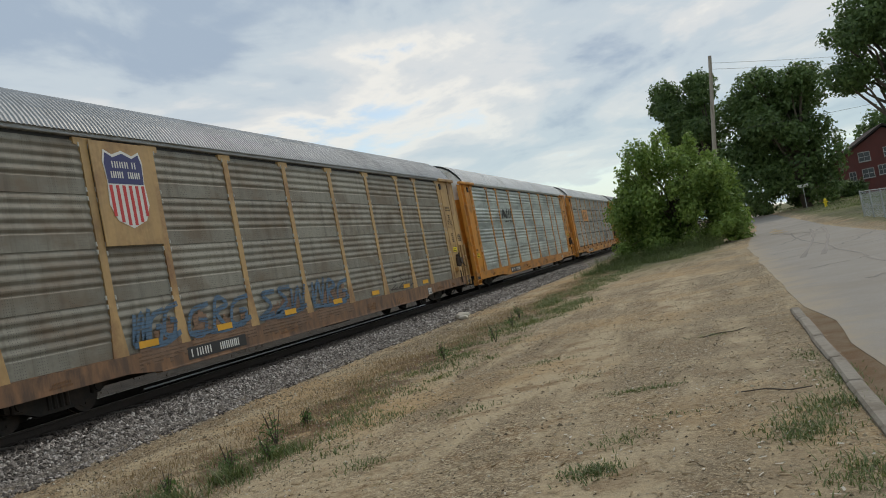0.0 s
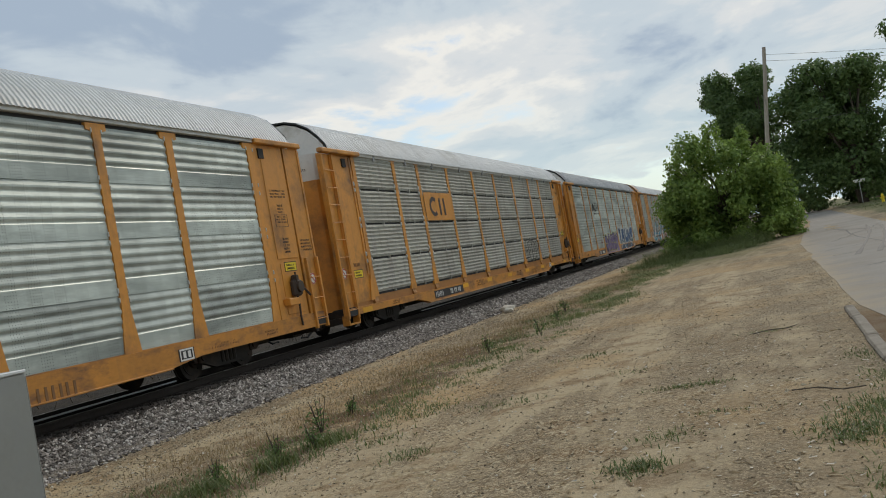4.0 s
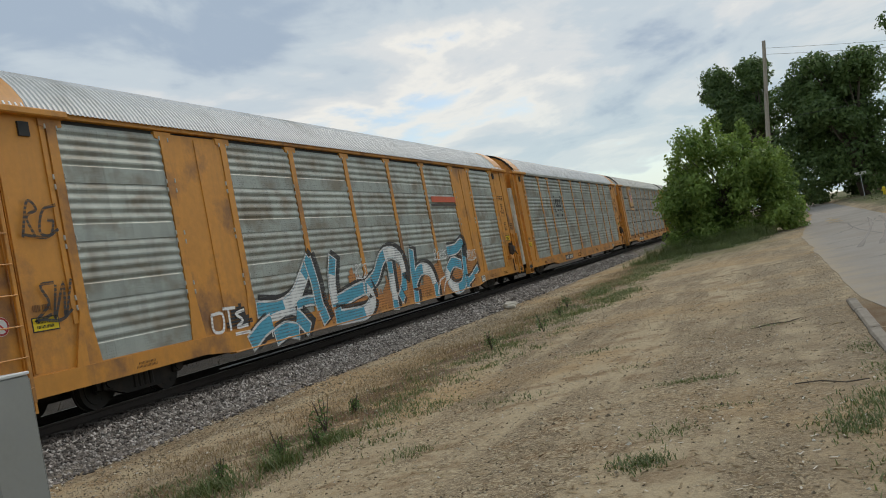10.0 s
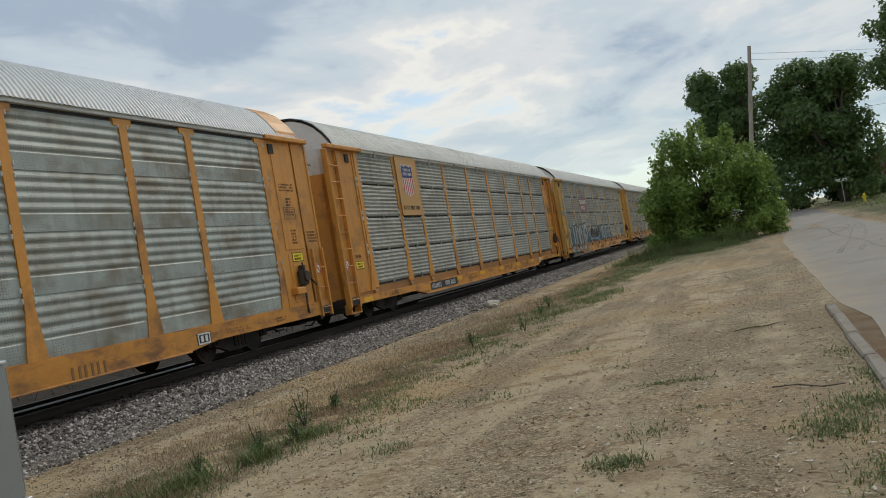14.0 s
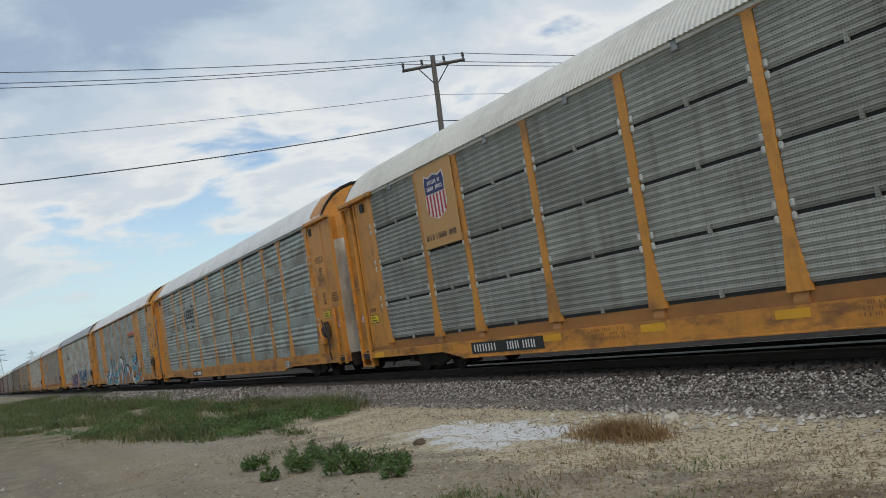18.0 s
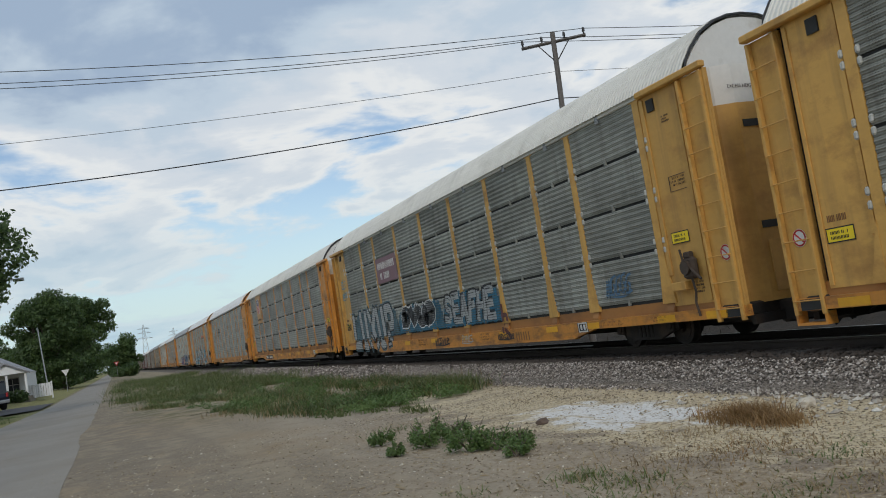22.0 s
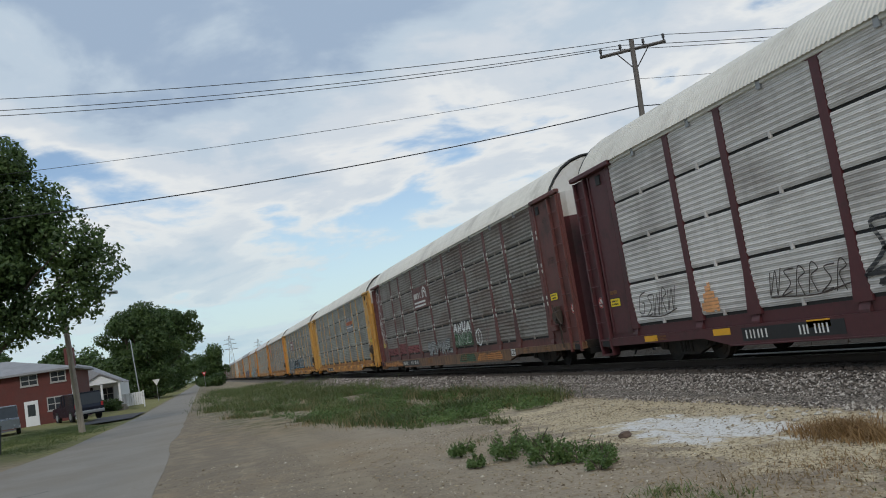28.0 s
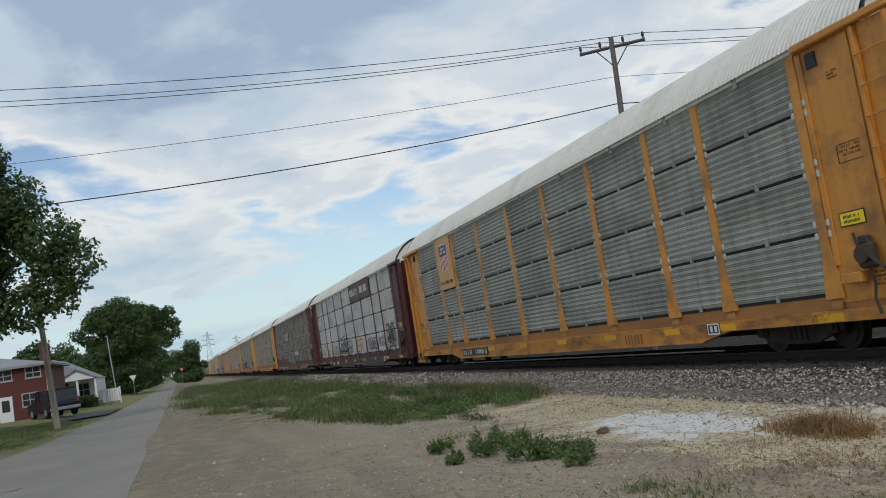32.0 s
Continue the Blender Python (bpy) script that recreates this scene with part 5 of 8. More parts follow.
def lettering_mesh(words, size):
    """Flat letters as a mesh, centred, in the built-in face."""
    def make():
        c = bpy.data.curves.new("lettering", "FONT")
        c.body, c.size, c.extrude, c.align_x = words, size, 0.001, "CENTER"
        o = bpy.data.objects.new("lettering", c)
        me = bpy.data.meshes.new_from_object(o)
        bpy.data.objects.remove(o)
        me.materials.clear()
        me.materials.append(M["letter_dark"])
        return me
    return cached(("words", words), make)


def rail_car(index, style):
    sheet, frame_mat, roof_mat, rib = style["sheet"], style["frame"], style["roof"], style["rib"]
    _, z_panel, z_top, z_sill = LEVELS[rib]
    z_sill, row_h = style.get("z_sill", z_sill), (z_top - z_panel) / ROWS
    sill_mat = style.get("sill", "yellow_sill" if frame_mat == "yellow" else frame_mat)
    near = -7 < index < 7
    r = random.Random(index + 100)
    car = thing("autorack_car", (TRACK_X, FIRST + PITCH * index, RAIL_Z), style["label"], "rail car", "train of car carriers")

    def share(name, key, make, mat, label="", at=(0, 0, 0), rot=(0, 0, 0), parent=car, smooth=False):
        me = cached((key, mat), lambda: make().mesh(name, M[mat], smooth))
        return part(name, me, None, parent, label, at, rot)

    # added dark sheet behind the side panels, standing for shade in their joints
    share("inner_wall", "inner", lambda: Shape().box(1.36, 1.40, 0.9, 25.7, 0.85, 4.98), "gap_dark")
    share("far_side", "far", lambda: Shape().box(-1.50, -1.42, 0.7, 26.2, 0.36, 5.0), sheet)
    share("deck", "deck", lambda: Shape().box(-1.40, 1.38, 0.5, 26.1, 0.86, 0.94), "steel_dark")
    share("centre_sill", "centre", lambda: Shape().chamfer(-0.32, 0.32, 0.5, 26.1, 0.42, 0.86, 0.03).box(0.5, 0.62, 7, 11, 0.45, 0.75).box(0.4, 0.9, 14, 15.5, 0.40, 0.8), "steel_dark")
    share("side_sill", ("sill", rib, z_sill), lambda: sill_shape(rib, z_sill), sill_mat)
    if rib == "fine":
        share("deck_edge", "deck_edge", deck_edge_shape, style.get("ledge", "ledge" if frame_mat == "yellow" else sill_mat), "set-back deck edge with small brackets")
    else:
        share("sill_flange", "flange", lambda: Shape().prism([(1.36, 0.90), (1.475, 0.90), (1.475, 0.925), (1.452, 0.925), (1.452, 0.938), (1.36, 0.938)], 1, -0.10, 26.96), sill_mat)
    share("brake_rod", "rod", lambda: Shape().tube((1.25, 5.2, 0.24), (1.25, 21.4, 0.24), 0.016, 6), "galv")
    share("eave_rail", "eave", lambda: Shape().chamfer(1.38, 1.49, 0.1, 26.76, 4.95, 5.07, 0.012), style.get("eave", roof_mat))
    share("roof", "roof", roof_shape, roof_mat, "corrugated " + ("grey" if "grey" in roof_mat else "pale") + " sheet roof")
    for end, flip in ((0.0, 0), (26.86, 180)):
        sx = 1 if not flip else -1
        cap = style.get("hood", roof_mat)
        share("roof_end", "hood", hood_shape, style.get("end", "white"), at=(0, end, 0), rot=(0, 0, flip))
        share("roof_seal", "rim", rim_shape, "black", "dark rubber seal", at=(0, end, 0), rot=(0, 0, flip))
        if "hood" in style:
            share("roof_band", "band", band_shape, cap, at=(0, end, 0), rot=(0, 0, flip))
        leaf = share("end_door", "door1", lambda: door_shape(0.80, 4.30, 1), style.get("door", frame_mat), "bowed end door leaf", at=(0, end, 0), rot=(0, 0, flip))
        share("door_top", "door1t", lambda: door_shape(4.30, 5.0, 1), style.get("door_top", "white"), at=(0, 0, 0), parent=leaf)
        leaf2 = share("end_door", "door2", lambda: door_shape(0.80, 4.30, -1), style.get("door", frame_mat), "bowed end door leaf", at=(0, end, 0), rot=(0, 0, flip))
        share("door_top", "door2t", lambda: door_shape(4.30, 5.0, -1), style.get("door_top", "white"), parent=leaf2)
        # slots are flat dark bars on the leaf, coloured as the shade inside
        for z in (3.86, 2.06):
            for q, own in ((0.10, leaf), (-0.72, leaf2)):
                share("vent_slot", ("slot", z, q), lambda: Shape().box(q, q + 0.62, 0.012, 0.028, z, z + 0.13), "gap_dark", "dark open slot", parent=own)
        for q, own in ((0.10, leaf), (0.92, leaf), (-0.10, leaf2), (-0.92, leaf2)) if style.get("door") == "door_white" else ():
            share("lock_rod", ("rod", q), lambda: Shape().tube((q, -0.005 if abs(q) < 0.5 else 0.06, 0.85), (q, -0.005 if abs(q) < 0.5 else 0.06, 4.9), 0.016, 6), "steel_dark", parent=own)
        share("door_panel", "dpanel", lambda: Shape().chamfer(0.20, 0.66, 0.0, 0.024, 0.95, 1.85, 0.01), style.get("door", frame_mat), parent=leaf)
        share("door_panel", "dpanel2", lambda: Shape().chamfer(-0.66, -0.20, 0.0, 0.024, 0.95, 1.85, 0.01), style.get("door", frame_mat), parent=leaf2)
        if near and style.get("door_top", "white") == "white":
            for q, own in ((0.50, leaf), (-0.50, leaf2)):
                small(part("height_warning", lettering_mesh("EXCESS HEIGHT CAR", 0.092), None, own, "black height warning lettering", at=(q, 0.012, 4.56), rot=(90, 0, 0)))
        share("end_sill", "endsill", lambda: Shape().chamfer(-1.48, 1.48, 0.1, 0.55, 0.60, 0.84, 0.03), "steel_dark", at=(0, end, 0), rot=(0, 0, flip))
        share("draft_gear", "draft", lambda: Shape().chamfer(-0.62, 0.62, -0.34, 0.12, 0.40, 0.80, 0.04).box(-1.25, -0.55, -0.02, 0.10, 0.46, 0.62).box(0.55, 1.25, -0.02, 0.10, 0.46, 0.62), "steel_dark", at=(0, end, 0), rot=(0, 0, flip))
        share("air_hose", "hose", lambda: Shape().sweep([(0.42, -0.05, 0.55), (0.44, -0.25, 0.42), (0.40, -0.45, 0.30), (0.30, -0.60, 0.32)], 0.028, 6), "rubber", "black hanging air hose", at=(0, end, 0), rot=(0, 0, flip))
        if style.get("door") == "door_white" and not flip:
            share("door_edge", ("dedge", flip), lambda: Shape().chamfer(1.09 * sx - 0.27, 1.09 * sx + 0.27, -0.34, -0.02, 0.84, 4.30, 0.03).tube((0.98 * sx, -0.35, 0.9), (0.98 * sx, -0.35, 4.25), 0.018, 6), "door_white", "cream folded edge of the end door", at=(0, end, 0), rot=(0, 0, flip))
        share("coupler", "coupler", coupler_shape, "steel_dark", at=(0, end, 0), rot=(0, 0, flip))
    # end plates, ladders, brackets on the near side
    share("end_plate", "plateA", lambda: Shape().box(1.38, 1.43, 0.60, 1.66, 0.92, 4.95).chamfer(1.43, 1.455, 0.62, 0.70, 0.96, 4.9, 0.006).chamfer(1.43, 1.455, 1.52, 1.62, 1.6, 4.9, 0.006).prism([(1.40, 0.92), (1.66, 0.92), (1.66, 1.8)], 0, 1.43, 1.475), frame_mat)
    # near-black box put where only shade shows between ladder and end plate
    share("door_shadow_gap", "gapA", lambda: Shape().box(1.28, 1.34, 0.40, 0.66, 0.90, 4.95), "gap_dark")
    share("ladder_plate", "lplateA", lambda: Shape().box(1.36, 1.425, -0.12, 0.50, 0.66, 4.92).chamfer(1.425, 1.47, 0.42, 0.50, 0.66, 4.92, 0.006), frame_mat)
    share("ladder", "ladderA", lambda: ladder_shape(0.56, 4.9, 0.56), frame_mat, at=(1.427, -0.09, 0))
    share("step", "stepA", lambda: Shape().box(1.30, 1.50, -0.12, -0.08, 0.40, 0.66).box(1.30, 1.50, 0.46, 0.50, 0.40, 0.66).box(1.30, 1.50, -0.08, 0.46, 0.40, 0.44), sill_mat, "stirrup step")
    share("corner_bracket", "bracketA", lambda: Shape().chamfer(1.42, 1.58, -0.16, 2.05, 4.93, 5.05, 0.02), frame_mat)
    if rib == "fine":
        share("end_plate", "plateC", lambda: Shape().box(1.38, 1.43, 24.95, 26.16, 0.92, 4.95).chamfer(1.43, 1.455, 25.96, 26.10, 0.96, 4.9, 0.006).chamfer(1.43, 1.46, 24.97, 25.09, 1.5, 4.9, 0.006), frame_mat)
        share("ladder_plate", "lplateC", lambda: Shape().box(1.40, 1.445, 26.20, 26.96, 0.66, 4.92).chamfer(1.445, 1.485, 26.88, 26.96, 0.66, 4.92, 0.006), frame_mat)
        share("ladder", "ladderC", lambda: ladder_shape(0.56, 4.9, 0.62), frame_mat, at=(1.447, 26.26, 0))
    else:
        share("end_plate", "plateB", lambda: Shape().box(1.38, 1.43, 24.95, 26.24, 0.92, 4.95).chamfer(1.43, 1.446, 25.28, 26.18, 2.28, 4.86, 0.008).chamfer(1.43, 1.442, 25.34, 26.14, 1.0, 2.18, 0.008).prism([(24.95, 0.92), (25.25, 0.92), (24.95, 1.8)], 0, 1.43, 1.48), frame_mat)
        share("ladder_plate", "lplateB", lambda: Shape().box(1.40, 1.45, 26.28, 26.98, 0.86, 4.95).chamfer(1.45, 1.47, 26.90, 26.98, 0.86, 4.9, 0.006).chamfer(1.45, 1.475, 26.26, 26.36, 0.9, 2.3, 0.006), frame_mat)
        share("ladder", "ladderB", lambda: ladder_shape(0.55, 2.25, 0.50), frame_mat, at=(1.452, 26.40, 0))
    share("corner_bracket", "bracketB", lambda: Shape().chamfer(1.42, 1.56, 25.0, 26.98, 4.93, 5.05, 0.02), frame_mat)
    share("brake_shelf", "brake_shelf", brake_shelf_shape, frame_mat)
    share("hand_brake", "brake", brake_shape, "brake", "rusty brown hand brake housing and lever")
    # raised dark block for each slot; the shade of its depth is painted
    for q, x1 in ((25.2, 1.464), (1.10, 1.466)):
        share("lifting_slot", ("lift", q), lambda: Shape().box(1.43, x1, q, q + 0.21, 4.61, 4.84), "gap_dark", "dark lifting slot")
    # pocket shown by a thin dark sheet in place of recess shade
    for q in (26.45, 0.02):
        share("jacking_pocket", ("pocket", q), lambda: Shape().box(1.49, 1.496, q, q + 0.42, 0.63, 0.80), "gap_dark", "dark jacking pocket")
    # posts and sheets
    bare = style.get("bare", ())
    plates = style.get("plates", {})
    for i, y in enumerate(POSTS):
        p = share("post", ("post", rib), lambda: post_shape(rib), frame_mat, at=(0, y, 0))
        if near and style.get("bolts", True):
            small(share("bolting", ("bolts", rib), lambda: bolts_shape(rib, 0.085 if rib == "fine" else 0.034), "bolt", parent=p))
    for i in range(len(POSTS) - 1):
        a, b = POSTS[i] + 0.11, POSTS[i + 1] - 0.11
        wd = round(b - a, 2)
        if i in bare:
            share("side_plate", ("bare", wd), lambda: Shape().box(-0.03, 0.03, 0, wd, 0, z_top - z_panel + 0.02).box(0.03, 0.045, wd / 2 - 0.03, wd / 2 + 0.03, 0, 3.9), frame_mat, at=(1.42, a, z_panel))
            continue
        for row in range(ROWS):
            share("panel", (rib, wd), lambda: ribbed(wd, row_h, rib), sheet, at=(1.434, a, z_panel + row * row_h), rot=(0, r.uniform(-0.15, 0.15), 0))
    if near and rib == "fine":
        for i in range(len(POSTS) - 1):
            share("eave_tab", "etab", lambda: Shape().chamfer(1.44, 1.498, -0.06, 0.06, 4.86, 5.06, 0.008), "roof_grey", at=(0, (POSTS[i] + POSTS[i + 1]) / 2, 0))
    # running gear
    for y in (3.25, 23.35):
        t = share("truck", "truck", truck_shape, "steel_dark", "grimy cast steel bogie", at=(0, y, 0))
        for dy in (-0.89, 0.89):
            w = share("wheelset", "wheel", wheel_shape, "steel_dark", at=(0, dy, 0.36), parent=t, smooth=False)
            WHEELS[dy].append(w)
    # lettering common to all: number plate, placard, stencils
    n = style.get("number", (5.95, 8.7) if rib == "fine" else (6.4, 8.6))
    if n:
        pl = part("number_plate", rect(1.492, n[0], n[1], z_sill + 0.06, z_sill + 0.31), M[style.get("plate", "black")], car, "black plate with plain pale bars")
        s = Shape()
        text_bars(s, 1.496, n[0] + 0.10, z_sill + 0.105, (n[1] - n[0]) * 0.34, 0.16, 4, index)
        text_bars(s, 1.496, n[0] + (n[1] - n[0]) * 0.52, z_sill + 0.105, (n[1] - n[0]) * 0.42, 0.16, 6, index + 50)
        small(part("plate_lettering", s, M["white"], pl))
    if near:
        s = Shape()
        text_bars(s, 1.492, 18.0, 0.50, 0.85, 0.22, 3, 7)
        for q, w_, h_, m_ in ((22.3, 0.9, 0.04, 2), (24.2, 0.5, 0.04, 2), (10.2, 0.9, 0.05, 3), (15.6, 0.7, 0.05, 3), (2.6, 0.6, 0.04, 2)):
            text_bars(s, 1.492, q, 0.73, w_, h_, 9, int(q), m_, 1.5)
        small(part("sill_mark", s, M["stencil_brown"], car))
        sq = part("placard", rect(1.492, 21.3, 21.75, 0.575, 0.805), M["black"], car, "small black and white placard")
        small(part("placard_lettering", Shape().box(1.496, 1.499, 21.33, 21.72, 0.77, 0.8).box(1.496, 1.499, 21.33, 21.72, 0.58, 0.61).box(1.496, 1.499, 21.33, 21.36, 0.61, 0.77).box(1.496, 1.499, 21.69, 21.72, 0.61, 0.77).box(1.496, 1.499, 21.42, 21.5, 0.63, 0.75).box(1.496, 1.499, 21.56, 21.64, 0.63, 0.75), M["white"], sq))
        la, lz = (25.50, 1.98) if rib == "lap" else (25.24, 2.06)
        for q, x, z, wd in ((la, 1.4435, lz, 0.52), (0.72, 1.434, 1.57, 0.52)):
            rim = part("warning_label", rect(x, q, q + wd, z, z + 0.225), M["black"], car, "black-edged yellow warning label with plain dark bars")
            part("label_field", rect(x + 0.004, q + 0.018, q + wd - 0.018, z + 0.018, z + 0.207, 0.002), M["plate_yellow"], rim, "yellow field")
            small(part("label_lettering", text_bars(Shape(), x + 0.006, q + 0.08, z + 0.125, wd - 0.16, 0.045, 7, 3, 2, 1.7), M["black"], rim))
        small(part("stencil", text_bars(Shape(), 1.434, 0.78, 1.88, 0.36, 0.10, 6, 19), M["stencil_brown"], car))
        st, face = Shape(), 1.4465 if rib == "lap" else 1.4345
        if rib == "lap":
            text_bars(st, face, 25.40, 3.85, 0.66, 0.042, 12, 11, 3)
            text_bars(st, face, 25.62, 3.50, 0.24, 0.045, 5, 12, 3)
            text_bars(st, face, 25.62, 2.72, 0.26, 0.045, 5, 13, 5)
            text_bars(st, 1.4515, 26.38, 2.66, 0.48, 0.045, 8, 14, 4)
        else:
            text_bars(st, face, 25.55, 4.42, 0.22, 0.03, 5, 11, 3)
            text_bars(st, face, 25.70, 1.30, 0.24, 0.035, 5, 13, 4)
        for q in ((3.02, 3.03), (3.30, 3.31)):
            st.box(face, face + 0.004, 25.45, 25.98, *q)
        for q in (25.45, 25.965):
            st.box(face, face + 0.004, q, q + 0.014, 3.02, 3.31)
        text_bars(st, face, 25.50, 3.24, 0.42, 0.036, 8, 15, 3)
        small(part("stencil", st, M["letter_dark"], car))
        for y, x in ((26.66, 1.4515 if rib == "lap" else 1.4465), (0.18, 1.4265)):
            rd = part("no_entry_label", Shape().tube((x, y, 1.74), (x + 0.004, y, 1.74), 0.14, 20), M["white"], car, "round white label with a red ring")
            ring = Shape()
            for k in range(20):
                a0, a1 = 2 * math.pi * k / 20, 2 * math.pi * (k + 1) / 20
                stroke(ring, x + 0.004, (y + 0.12 * math.cos(a0), 1.74 + 0.12 * math.sin(a0)), (y + 0.12 * math.cos(a1), 1.74 + 0.12 * math.sin(a1)), 0.026, 0.003)
            stroke(ring, x + 0.0045, (y - 0.09, 1.82), (y + 0.09, 1.66), 0.026, 0.003)
            small(part("label_ring", ring, M["red"], rd))
    strips = style.get("markers", [q - 0.45 for q in POSTS[3:]] + [0.75, 25.9] if rib == "fine" and near else [])
    strip_z = style.get("marker_z", 0.64 if rib == "fine" else 1.0)
    if strips:
        for y in strips:
            part("marker_strip", rect(1.492 if rib == "fine" else 1.478, y, y + 0.58, strip_z, strip_z + 0.13), M["marker_orange"], car, "orange-yellow reflective strip")
    if style.get("extra"):
        style["extra"](car)
    for piece in car.children:
        if not piece.name.startswith("truck"):
            piece.location.z -= BODY_DROP
    CARS.append((index, car))
    return car


WHEELS, CARS = {-0.89: [], 0.89: []}, []


def emblem_shield(plate_mat, full=False):
    def do(car):
        y0, y1 = POSTS[1] + 0.1, POSTS[2] - 0.1
        pl = part("emblem_panel", rect(1.484, y0, y1, 3.06 if not full else 2.93, 5.0 if not full else 4.9, 0.02), M[plate_mat], car, "flat painted emblem panel")
        shield(car, (y0 + y1) / 2, 4.22 if not full else 4.0, 0.98 if not full else 1.15, 1.08 if not full else 1.5)
        if not full:
            small(part("slogan_lettering", text_bars(Shape(), 1.505, y0 + 0.12, 3.24, y1 - y0 - 0.24, 0.13, 15, 5), M["letter_dark"], pl))
    return do


def emblem_horse(car):
    y0, y1 = POSTS[2] + 0.3, POSTS[3] - 0.15
    head = Shape().prism([(y0 + 0.35, 3.85), (y0 + 0.55, 3.85), (y0 + 1.0, 3.5), (y0 + 1.0, 3.32), (y0 + 0.7, 3.45), (y0 + 0.35, 3.42)], 0, 1.4805, 1.4845)
    e = part("emblem", head, M["black"], car, "black slanted railway emblem on silver sheet")
    part("emblem_bar", stroke(Shape(), 1.4800, (y0 + 0.05, 3.42), (y0 + 0.35, 3.80), 0.16), M["black"], e)
    for k in range(3):
        part("emblem_bar", stroke(Shape(), 1.4800 + 0.0004 * k, (y0 + 1.1 + 0.42 * k, 3.42), (y0 + 1.22 + 0.42 * k, 3.85), 0.14), M["black"], e)
    small(part("emblem_lettering", text_bars(Shape(), 1.480, y0 + 0.05, 3.16, y1 - y0 - 0.2, 0.09, 14, 2), M["letter_dark"], e))


def emblem_worm(car):
    y0 = POSTS[2] + 0.45
    pl = part("emblem_panel", rect(1.478, POSTS[2] + 0.12, POSTS[3] - 0.12, 3.07, 4.02, 0.006), M["yellow"], car, "yellow emblem panel")
    s = Shape()
    c = (y0 + 0.45, 3.54)
    for k in range(9):
        a0, a1 = math.radians(60 + k * 27), math.radians(60 + (k + 1) * 27)
        stroke(s, 1.485 + k * 0.0002, (c[0] + 0.32 * math.cos(a0), c[1] + 0.27 * math.sin(a0)), (c[0] + 0.32 * math.cos(a1), c[1] + 0.27 * math.sin(a1)), 0.13)
    part("emblem", s, M["letter_dark"], pl, "dark rounded emblem")
    for dy in (1.02, 1.42):
        part("emblem_bar", stroke(Shape(), 1.487, (y0 + dy, 3.28), (y0 + dy, 3.80), 0.15), M["letter_dark"], pl)


def emblem_bracket(car):
    y0, y1 = POSTS[2] + 0.55, POSTS[3] - 0.5
    e = None
    for y, d in ((y0, 1), (y1, -1)):
        s = Shape().prism([(y - 0.04 * d, 3.10), (y + 0.22 * d, 3.10), (y + 0.22 * d, 3.18), (y + 0.04 * d, 3.18), (y + 0.04 * d, 3.90), (y + 0.22 * d, 3.90), (y + 0.22 * d, 3.98), (y - 0.04 * d, 3.98)][::d], 0, 1.480, 1.484)
        e = part("emblem_bracket", s, M["black"], e or car, "black bracket of a boxcar emblem")
        if d == 1:
            emblem = e
    for k in range(3):
        a = y0 + 0.28 + k * 0.42
        b = a + (0.0 if k < 2 else 0.1)
        s = Shape().box(1.4802, 1.4842, a, a + 0.34, 3.38, 3.50).box(1.4802, 1.4842, a, a + 0.34, 3.68, 3.80).box(1.4804, 1.4844, b, b + 0.13, 3.50, 3.68)
        part("emblem_block", s, M["black"], emblem)
    for y in (y0 + 0.22, y0 + 0.42, y1 - 0.42, y1 - 0.22):
        part("emblem_wheel", Shape().tube((1.480, y, 2.95), (1.484, y, 2.95), 0.08, 10), M["black"], emblem)
    small(part("emblem_lettering", text_bars(Shape(), 1.480, y0 + 0.3, 3.18, y1 - y0 - 0.6, 0.07, 16, 2), M["letter_dark"], emblem))


def purple_blue(car):
    emblem_horse(car)
    graffiti(car, "lap", "DASEN", 9.3, 14.1, 0.72, 1.80, "g_purple", "g_black", "g_straw", "g_white", 0.40, ("g_lavender", 9.2, 14.2, 0.46, 1.3), 0.05, 4, 0.11, "dark purple sprayed letters with black and yellow outlines")
    graffiti(car, "lap", "IRUNF", 15.0, 21.6, 0.95, 2.08, "g_blue", "g_white", None, None, 0.40, ("g_deep", 15.1, 21.3, 0.94, 1.34), 0.18, 9, 0.19, "blue sprayed letters with white outlines")
    spray_cloud(car, "lap", 15.0, 21.0, 0.54, 0.90, "g_bluedeep", 19, "deep blue sprayed band on the sill", 0.1)
    loops(car, "lap", [[(15.2, 0.62), (16.4, 0.98), (17.4, 0.55), (19.5, 0.55), (19.7, 1.0)], [(17.4, 0.6), (17.5, 0.95)]], "g_white", 0.06)
    for y, z in ((9.05, 1.7), (11.0, 2.0), (12.5, 1.96)):
        loops(car, "lap", [[(y - 0.12, z), (y, z), (y + 0.12, z)], [(y, z - 0.2), (y, z), (y, z + 0.2)]], "g_teal_bright", 0.06, "small teal sprayed star")
    scribble(car, 21.3, 22.6, 1.2, 1.7, "black", 4, 3, 0.03, "lap")
    scribble(car, 7.7, 8.5, 1.25, 1.5, "g_red", 4, 13, 0.03, "lap")


